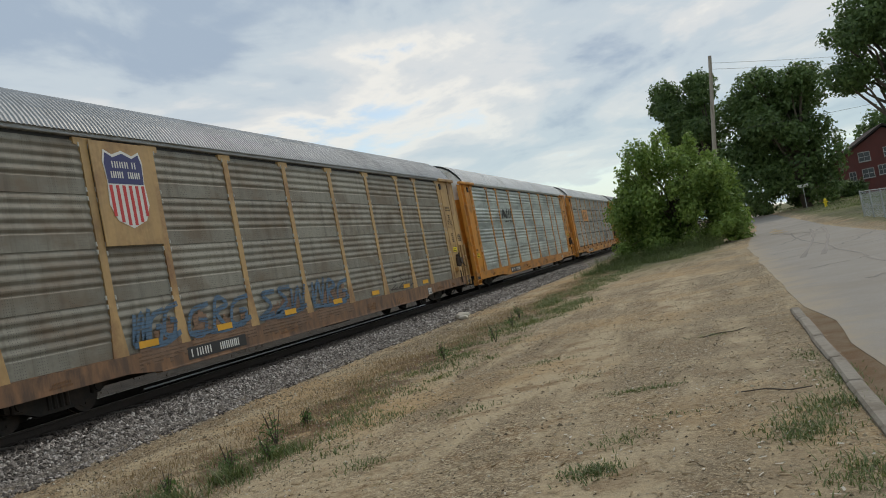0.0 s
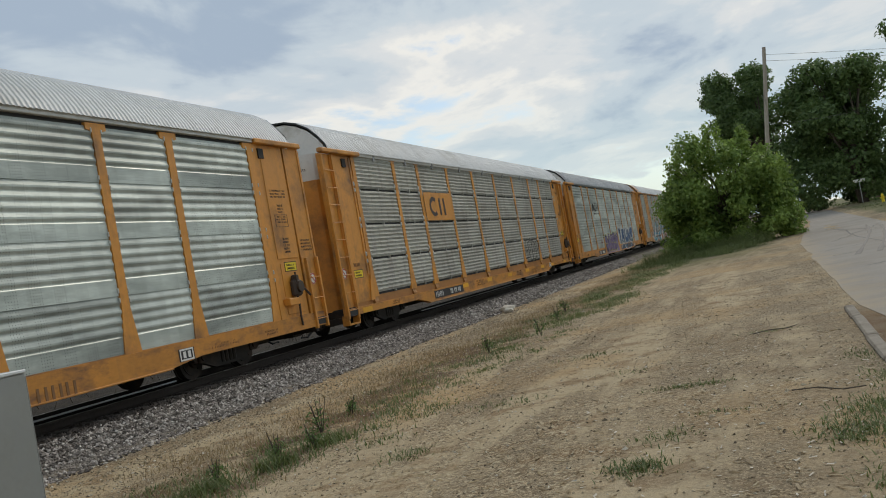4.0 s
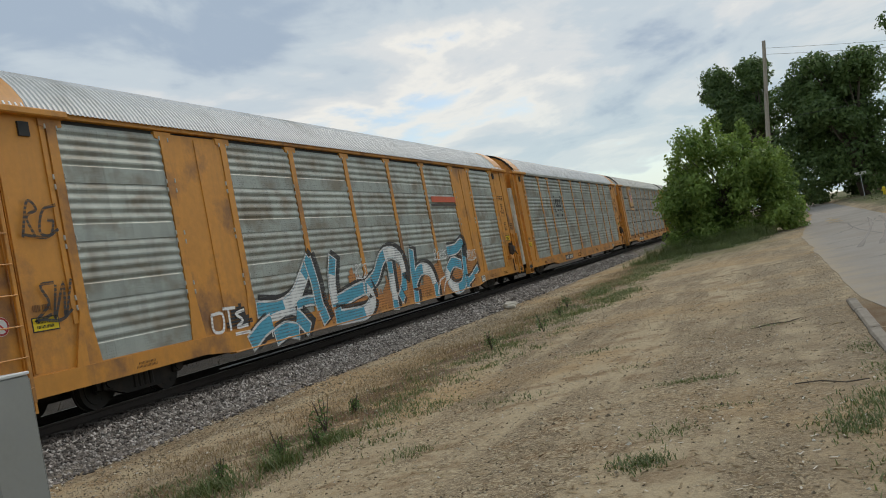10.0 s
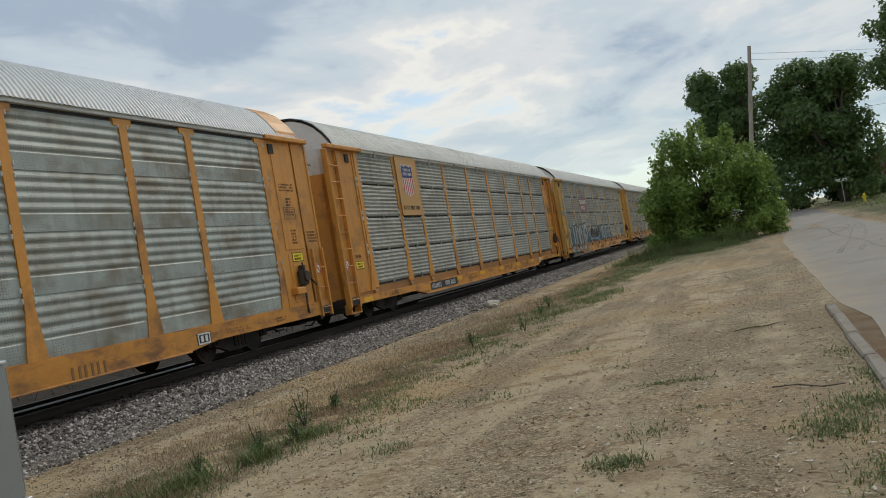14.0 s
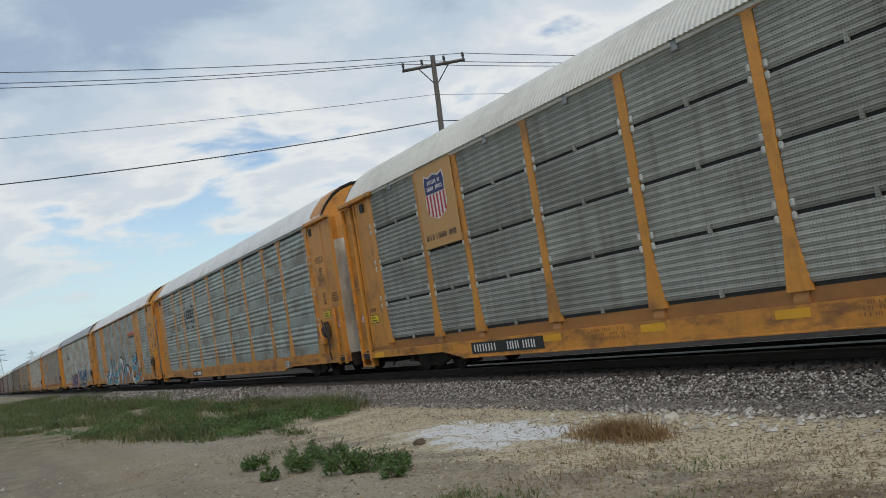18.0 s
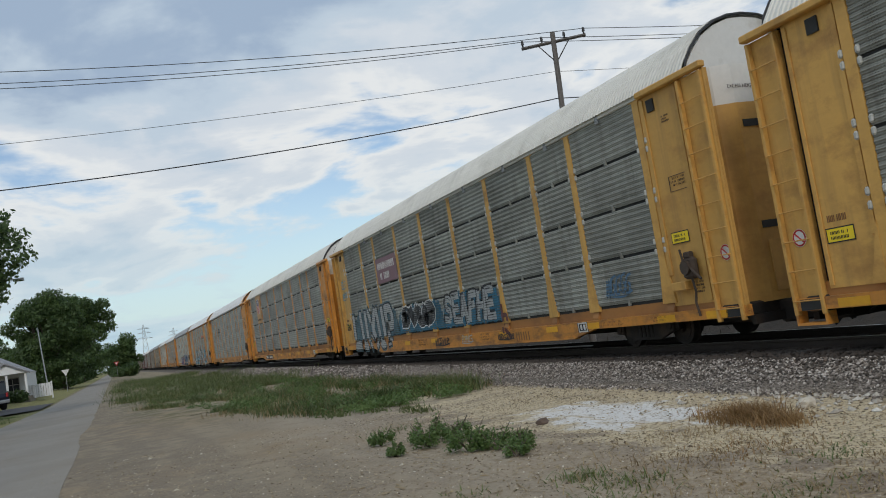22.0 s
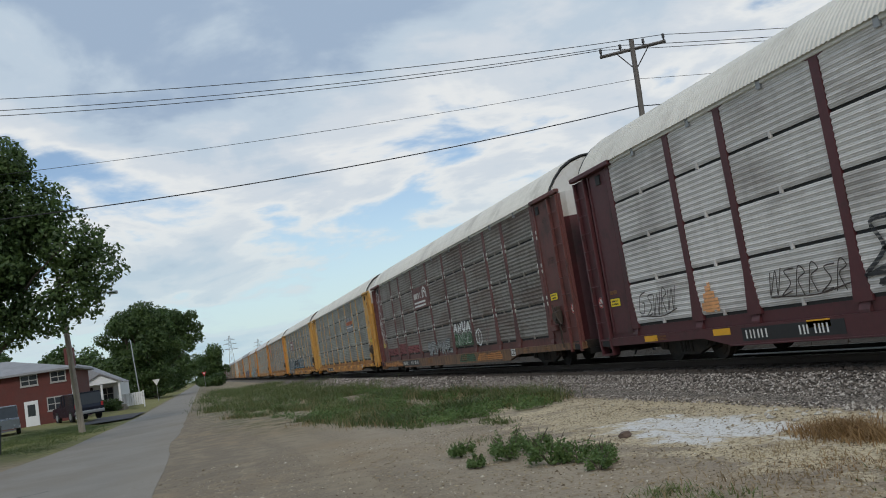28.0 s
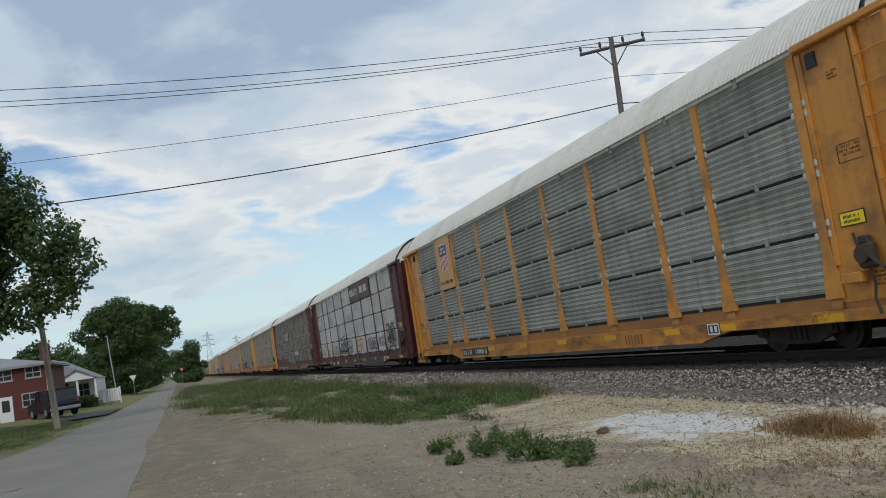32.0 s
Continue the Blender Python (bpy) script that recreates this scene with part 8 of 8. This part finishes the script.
for k, (x, y, h) in enumerate(((-3.95, -13.3, 0.26), (-4.47, -12.8, 0.38), (-4.7, -12.3, 0.36), (-4.5, -11.3, 0.42), (-4.75, -11.0, 0.36), (-4.66, -10.2, 0.22), (-4.3, -12.2, 0.34), (-3.75, -12.0, 0.2), (-4.9, -10.6, 0.3), (-5.5, 9.2, 0.5), (-5.3, 7.9, 0.35), (-5.15, 8.4, 0.3), (-5.6, 7.2, 0.28), (-5.4, 15.6, 0.4), (-4.8, 17.3, 0.4), (-5.7, 10.4, 0.25), (-5.2, 20.5, 0.4), (-5.6, 23.0, 0.45))):
    weed((x, y, height(x, y)), h * 1.0, 1100 if y < 0 else 170, 200 + k, 0.7 if y < 0 else 0.25)


def small_stick():
    s = Shape()
    pts = [(0, 0, 0.015), (0.22, 0.03, 0.03), (0.45, -0.02, 0.02), (0.62, 0.05, 0.03)]
    for a, b in zip(pts, pts[1:]):
        s.tube(a, b, 0.007, 6, 0.005)
    solid("stick", s, M["bark"], "thin fallen stick on the dirt", "stick", at=(-0.1, 8.1, height(0, 8)), rot=(0, 0, -25))
    solid("stick", s, M["bark"], "dark fallen branch by the grass", "stick", at=(-2.9, -27.4, height(-2.9, -27.4)), rot=(0, 0, 25))
    solid("stick", s, M["bark"], "thin fallen stick on the dirt", "stick", at=(-0.5, 12.2, height(0, 12)), rot=(0, 0, 20))


small_stick()


def litter(name, n, place, label, mat, long, seed):
    """Scattered straw, chips and twigs lying flat."""
    g = random.Random(seed)
    v, f = [], []
    for _ in range(n):
        x, y = place(g)
        a, l = g.uniform(0, 6.28), long * g.uniform(0.4, 1.5)
        dx, dy, w, z = math.cos(a) * l, math.sin(a) * l, 0.006 * g.uniform(0.6, 1.6), height(x, y) + 0.008
        k = len(v)
        v += [(x - dx - dy / l * w, y - dy + dx / l * w, z), (x - dx + dy / l * w, y - dy - dx / l * w, z), (x + dx + dy / l * w, y + dy - dx / l * w, z + 0.012 * g.random()), (x + dx - dy / l * w, y + dy + dx / l * w, z + 0.012 * g.random())]
        f += [(k, k + 1, k + 2, k + 3)]
    me = bpy.data.meshes.new(name)
    me.from_pydata(v, [], f)
    me.materials.append(M[mat])
    tagged(new(name, me), label, "litter", kind="stuff")


litter("straw_litter", 2600, lambda g: (g.uniform(-4.5, 0.9), 4.5 + 14 * g.random() ** 1.5), "dry straw and wood chips scattered on dirt", "dry_grass", 0.035, 91)
litter("pale_chips", 260, lambda g: (g.uniform(-2.0, 0.9), 4.5 + 8 * g.random() ** 1.3), "pale wood chips scattered on dirt", "pale_chip", 0.022, 92)
litter("straw_litter", 2200, lambda g: (g.uniform(-8.0, -2.5), -4 - 12 * g.random()), "dry straw scattered on gravel", "dry_grass", 0.04, 93)


def lump(at, r, mat, label, seed):
    g = random.Random(seed)
    bm = bmesh.new()
    bmesh.ops.create_icosphere(bm, subdivisions=2, radius=r)
    for v in bm.verts:
        v.co *= g.uniform(0.75, 1.15)
        v.co.z *= 0.6
    me = bpy.data.meshes.new("rock")
    bm.to_mesh(me)
    bm.free()
    me.materials.append(mat)
    o = new("rock", me)
    o.matrix_basis = pose(at[0], at[1], at[2] + r * 0.3)
    tagged(o, label, "rock")


M["rock"] = material("brown_rock", (0.14, 0.10, 0.08), 0.9, 0, 0.25, 4, 20, 0.3, None)
M["pale_rock"] = material("pale_limestone", (0.55, 0.50, 0.42), 0.9, 0, 0.15, 4, 20, 0.3, None)
lump((-6.14, -12.4, height(-6, -12)), 0.10, M["rock"], "brown rock on the chalky gravel", 1)
lump((-8.2, -9.4, height(-8, -9)), 0.12, M["pale_rock"], "pale limestone rock by the ballast", 2)
lump((-8.6, 27.5, height(-8, 27)), 0.25, M["pale_rock"], "white limestone lump by the ballast", 3)
lump((-8.4, 26.9, height(-8, 27)), 0.16, M["pale_rock"], "white limestone lump by the ballast", 4)


# ---- houses ----
def window(parent, x, z, w, h, y, normal=1, mat="trim_grey"):
    """A framed sash window on a wall facing +y or -y."""
    d = 0.06 * normal
    ya, yb = min(y - d, y + d), max(y - d, y + d)
    o, i = (x - w / 2 - 0.07, x + w / 2 + 0.07, z, z + h + 0.08), (x - w / 2, x + w / 2, z + 0.04, z + h)
    v = [(px_, yy, pz) for yy in (ya, yb) for q in (o, i) for px_, pz in ((q[0], q[2]), (q[1], q[2]), (q[1], q[3]), (q[0], q[3]))]
    f = []
    for k in range(4):
        n = (k + 1) % 4
        f += [(k, n, 4 + n, 4 + k), (8 + k, 12 + k, 12 + n, 8 + n), (k, 8 + k, 8 + n, n), (4 + k, 4 + n, 12 + n, 12 + k)]
    win = part("window", Shape().add(v, f), M[mat], parent)
    part("pane", Shape().box(x - w / 2, x + w / 2, min(y, y + 0.03 * normal), max(y, y + 0.03 * normal), z + 0.04, z + h), M["glass"], win)
    part("sill", Shape().box(x - w / 2 - 0.1, x + w / 2 + 0.1, ya - 0.01, yb + 0.01, z - 0.09, z - 0.002), M[mat], win)
    part("rail", Shape().box(x - w / 2, x + w / 2, ya + 0.004, yb - 0.004, z + h / 2 - 0.03, z + h / 2 + 0.03), M[mat], win)
    part("mullion", Shape().box(x - 0.025, x + 0.025, ya + 0.008, yb - 0.008, z + 0.04, z + h), M[mat], win)


def brick_house_a():
    h = thing("brick_house", (0, 0, 0), "red brick gabled house with a dark roof", "house")
    x0, x1, y0, y1, zb, ze, zr = 13.0, 27.8, 115.0, 126.0, 0.3, 4.3, 8.6
    xm = (x0 + x1) / 2
    part("wall", Shape().prism([(x0, zb), (x1, zb), (x1, ze), (xm, zr - 0.2), (x0, ze)], 1, y0, y1), M["brick"], h)
    r = Shape()
    for a in ((x0 - 0.4, x0), (x1 + 0.4, x1)):
        sx = a[0]
        r.add([(sx, y0 - 0.4, ze - 0.15), (sx, y1 + 0.4, ze - 0.15), (xm, y1 + 0.4, zr), (xm, y0 - 0.4, zr), (sx, y0 - 0.4, ze + 0.1), (sx, y1 + 0.4, ze + 0.1), (xm, y1 + 0.4, zr + 0.25), (xm, y0 - 0.4, zr + 0.25)],
              [(0, 1, 2, 3), (4, 7, 6, 5), (0, 3, 7, 4), (1, 5, 6, 2), (0, 4, 5, 1), (3, 2, 6, 7)])
    part("roof", r, M["shingle_dark"], h)
    for x, z, w, hh in ((17.87, 4.75, 1.2, 1.05), (16.25, 2.6, 0.65, 1.05), (17.99, 2.7, 1.2, 1.05), (19.6, 2.8, 0.8, 1.1), (21.8, 2.8, 1.1, 1.1), (20.6, 4.9, 1.0, 1.0), (15.9, 1.15, 0.7, 0.4)):
        window(h, x, z, w, hh, y0, -1)
    part("chimney", Shape().chamfer(15.5, 16.2, y0 + 4, y0 + 5, 4.5, 7.9, 0.03), M["brick"], h)


brick_house_a()


def hip_roof(x0, x1, y0, y1, z, rise, over=0.45):
    x0, x1, y0, y1 = x0 - over, x1 + over, y0 - over, y1 + over
    ym, d = (y0 + y1) / 2, (y1 - y0) / 2
    return Shape().add([(x0, y0, z), (x1, y0, z), (x1, y1, z), (x0, y1, z), (x0 + d, ym, z + rise), (x1 - d, ym, z + rise), (x0, y0, z - 0.15), (x1, y0, z - 0.15), (x1, y1, z - 0.15), (x0, y1, z - 0.15)],
                       [(0, 1, 5, 4), (1, 2, 5), (2, 3, 4, 5), (3, 0, 4), (6, 7, 1, 0), (7, 8, 2, 1), (8, 9, 3, 2), (9, 6, 0, 3), (9, 8, 7, 6)])


def brick_house_b():
    h = thing("brick_house", (0, 0, 0), "two-storey red brick house with a pale grey hip roof", "house")
    x0, x1, y0, y1, zb, ze = 8.4, 19.5, -78.0, -68.0, 0.0, 3.95
    part("wall", Shape().box(x0, x1, y0, y1, zb, ze), M["brick"], h)
    part("roof", hip_roof(x0, x1, y0, y1, ze + 0.1, 1.25), M["shingle"], h)
    part("chimney", Shape().chamfer(9.0, 9.7, -76.0, -75.2, 4.0, 5.8, 0.03), M["brick"], h)
    part("downspout", Shape().box(8.33, 8.42, -67.98, -67.9, 0.1, 3.9), M["siding"], h)
    for x, z, w, hh in ((9.24, 3.15, 0.9, 0.68), (11.14, 3.15, 1.0, 0.68), (14.2, 3.15, 0.9, 0.68), (9.6, 1.2, 0.9, 0.85), (14.4, 1.0, 1.1, 0.9), (17.0, 3.15, 0.9, 0.68)):
        window(h, x, z, w, hh, y1, 1)
    d = part("door", Shape().chamfer(10.7, 11.6, y1, y1 + 0.07, 0.1, 2.05, 0.02), M["siding"], h, "white panelled front door")
    part("door_pane", Shape().box(10.9, 11.4, y1 + 0.07, y1 + 0.08, 1.0, 1.8), M["glass"], d)
    part("step", Shape().chamfer(10.4, 11.9, y1 + 0.02, y1 + 1.0, -0.05, 0.12, 0.03), M["kerb"], h)


brick_house_b()


def porch_house():
    h = thing("white_house", (0, 0, 0), "small white house with a gabled front porch", "house")
    part("wall", Shape().box(6.9, 13.5, -98, -87, 0.3, 2.75), M["siding"], h)
    part("roof", Shape().prism([(6.8, 2.75), (14.0, 2.75), (10.4, 4.9)], 1, -98.5, -86.5), M["shingle"], h)
    part("porch_roof", Shape().prism([(6.3, 2.65), (9.6, 2.65), (7.95, 3.5)], 1, -86.5, -82.0), M["siding"], h)
    part("porch_shingles", Shape().add([(6.1, -81.8, 2.65), (7.95, -81.8, 3.65), (7.95, -86.6, 3.65), (6.1, -86.6, 2.65), (9.8, -81.8, 2.65), (9.8, -86.6, 2.65), (6.1, -81.8, 2.55), (7.95, -81.8, 3.52), (9.8, -81.8, 2.55)], [(0, 1, 2, 3), (1, 4, 5, 2), (6, 7, 1, 0), (7, 8, 4, 1)]), M["shingle"], h)
    for x in (6.5, 7.95, 9.35):
        part("column", Shape().chamfer(x - 0.09, x + 0.09, -82.3, -82.1, 0.6, 2.65, 0.02), M["siding"], h)
    part("porch_floor", Shape().chamfer(6.3, 9.6, -86.8, -81.9, 0.1, 0.62, 0.03), M["kerb"], h)
    part("porch_rail", Shape().box(8.04, 9.26, -82.22, -82.16, 1.3, 1.38).box(8.04, 9.26, -82.22, -82.16, 0.75, 0.82), M["siding"], h)
    window(h, 8.0, 1.2, 1.0, 1.1, -87, 1)
    part("door", Shape().chamfer(9.2, 10.0, -87.0, -86.93, 0.6, 2.55, 0.02), M["shingle_dark"], h)


porch_house()


def board_fence():
    f = thing("board_fence", (0, 0, 0), "white vinyl board fence", "fence")
    for i in range(11):
        x = 4.85 + i * 0.2
        part("board", Shape().chamfer(x, x + 0.18, -85.05, -85.0, 0.35, 1.5, 0.01), M["siding"], f)
    for x in (4.77, 7.06):
        part("post", Shape().chamfer(x - 0.06, x + 0.06, -85.1, -84.98, 0.1, 1.6, 0.01), M["siding"], f)


board_fence()
for x, y in ((7.9, -80.5), (8.8, -80.3), (7.0, -81)):
    tree((x, y, height(x, y)), "clipped dark green hedge bush", [(0, 0, 0.5, 0.6, 0.5, 0.45)], 900, 0.10, 0.04, 0.4, "leaf_tree_b", int(x * 10), "hedge", "hedge", 0.7)


def link_fence():
    f = thing("chain_link_fence", (0, 0, 0), "grey chain-link fence on steel posts", "fence")
    for i in range(7):
        y = 30 + i * 2.8
        x = 6.75 + 0.0 * i if y < 47 else 6.6
        z = height(x, y)
        part("post", Shape().tube((x, y, z), (x, y, z + 1.3), 0.03, 8), M["galv"], f)
    s = Shape()
    for y in np.arange(30, 46.8, 0.16):
        z = height(6.75, y)
        s.tube((6.75, y, z + 0.03), (6.75, min(46.8, y + 0.9), z + 1.22), 0.004, 3, cap=False)
        s.tube((6.75, min(46.8, y + 0.9), z + 0.03), (6.75, y, z + 1.22), 0.004, 3, cap=False)
    part("mesh", s, M["galv"], f)
    part("top_rail", Shape().tube((6.75, 30, height(6.75, 30) + 1.25), (6.75, 46.8, height(6.75, 46.8) + 1.25), 0.02, 8), M["galv"], f)


link_fence()


def vehicle(at, rz, l, w, h, mat, label, boxy=True):
    c = thing("parked_car", at, label, "car", rot=(0, 0, rz))
    hood = 0.95 if boxy else 0.85
    body = [(-l / 2, 0.35), (-l / 2, hood), (-l / 2 + l * 0.27, hood + 0.1), (l / 2 - 0.05, hood + 0.05), (l / 2, 0.8), (l / 2, 0.35)]
    part("body", Shape().prism(body, 0, -w / 2, w / 2), M[mat], c)
    cab = [(-l / 2 + l * 0.27, hood + 0.08), (-l / 2 + l * 0.40, h), (l / 2 - (0.15 if boxy else l * 0.22), h), (l / 2 - 0.03, hood + 0.05)]
    part("cabin", Shape().prism(cab, 0, -w / 2 + 0.08, w / 2 - 0.08), M["glass"], c, "dark tinted glass")
    part("roof", Shape().chamfer(-w / 2 + 0.1, w / 2 - 0.1, -l / 2 + l * 0.39, l / 2 - (0.12 if boxy else l * 0.2), h - 0.05, h + 0.05, 0.03), M[mat], c)
    for y in (-l / 2 + l * 0.40, l * 0.02, l / 2 - 0.3):
        for sx in (-1, 1):
            part("pillar", Shape().box(sx * (w / 2 - 0.07) - 0.03, sx * (w / 2 - 0.07) + 0.03, y - 0.05, y + 0.05, hood, h), M[mat], c)
    for y in (-l * 0.31, l * 0.31):
        for sx in (-1, 1):
            wh = part("wheel", Shape().tube((sx * (w / 2 - 0.2), y, 0.36), (sx * (w / 2 + 0.01), y, 0.36), 0.36, 18), M["rubber"], c)
            part("rim", Shape().tube((sx * (w / 2 + 0.01), y, 0.36), (sx * (w / 2 + 0.03), y, 0.36), 0.2, 14), M["galv"], wh)
    part("bumper", Shape().chamfer(-w / 2, w / 2, l / 2 - 0.03, l / 2 + 0.12, 0.42, 0.62, 0.03), M["galv"], c)
    for sx in (-1, 1):
        part("tail_light", Shape().chamfer(sx * (w / 2 - 0.1) - 0.07, sx * (w / 2 - 0.1) + 0.07, l / 2, l / 2 + 0.03, 0.8, 1.05, 0.01), M["red"], c)


vehicle((7.5, -62.8, height(8, -62)), 25, 4.4, 1.85, 1.75, "car_dark", "dark blue boxy off-road car parked on a driveway")
vehicle((10.8, -56.5, height(11, -56)), 191, 4.6, 1.85, 1.6, "car_grey", "silver grey sedan parked on a driveway", False)
solid("driveway", Shape().add([(3.75, -56, 0.0), (14, -53, 0.2), (14, -67, 0.3), (3.55, -66, 0.0)], [(0, 1, 2, 3)]), M["asphalt"], "dark asphalt driveway", kind="structure", at=(0, 0, 0.08))


def bin_b():
    b = thing("trash_bin", (6.7, -34.5, height(6.7, -34.5)), "black wheeled trash bin at the roadside", "trash bin")
    part("body", Shape().add([(sx * w, sy * w, z) for z, w in ((0.05, 0.24), (0.95, 0.31)) for sx, sy in ((-1, -1), (1, -1), (1, 1), (-1, 1))], [(3, 2, 1, 0), (4, 5, 6, 7), (0, 1, 5, 4), (1, 2, 6, 5), (2, 3, 7, 6), (3, 0, 4, 7)]), M["rubber"], b)
    part("lid", Shape().chamfer(-0.33, 0.33, -0.34, 0.34, 0.95, 1.03, 0.03), M["rubber"], b)


bin_b()


def road_sign(at, h, kind, label):
    s = thing("road_sign", at, label, "road sign")
    part("post", Shape().tube((0, 0, -0.05), (0, 0, h), 0.03, 8), M["galv"], s)
    if kind == "yield":
        part("face", Shape().prism([(-0.42, h), (0.42, h), (0, h - 0.74)], 1, 0.03, 0.05), M["white"], s)
    elif kind == "red":
        f = part("face", Shape().prism([(-0.5, h), (0.5, h), (0, h - 0.86)], 1, 0.03, 0.05), M["red"], s)
        part("centre", Shape().prism([(-0.25, h - 0.14), (0.25, h - 0.14), (0, h - 0.56)], 1, 0.05, 0.06), M["white"], f)
    else:
        part("face", Shape().box(-0.5, 0.5, -0.03, -0.01, h - 0.28, h), M["white"], s)


road_sign((4.75, -110, 0.1), 2.5, "yield", "grey-backed triangular road sign on a steel post")
road_sign((-1.0, -200, 0.0), 3.4, "red", "red and white yield sign by the track")
road_sign((8.2, 90, height(8, 90)), 2.3, "plain", "white street name sign on a steel post")


def hydrant():
    h = thing("hydrant", (8.8, 80, height(8.8, 80)), "yellow fire hydrant on the verge", "hydrant")
    part("barrel", Shape().tube((0, 0, 0), (0, 0, 0.55), 0.11, 12).tube((-0.2, 0, 0.4), (0.2, 0, 0.4), 0.06, 10), M["plate_yellow"], h)
    part("bonnet", Shape().tube((0, 0, 0.55), (0, 0, 0.72), 0.14, 12, 0.05), M["plate_yellow"], h)


hydrant()


# ---- what moves ----
def motions():
    for index, car in CARS:
        y = FIRST + PITCH * index
        walk(car, [(t, pose(TRACK_X, y - SPEED * t + SLOWING * (t - 16) ** 2, RAIL_Z)) for t in range(0, 33, 2)])
    per_frame = math.degrees(SPEED / FPS / 0.36)
    for dy, wheels in WHEELS.items():
        walk(wheels[0], [(i / FPS, pose(0, dy, 0.36, (i * per_frame) % 360)) for i in range(32 * FPS + 1)])
        data = wheels[0].animation_data
        for w in wheels[1:]:
            w.rotation_mode = "QUATERNION"
            w.animation_data_create()
            w.animation_data.action = data.action
            w.animation_data.action_slot = data.action_slot


motions()
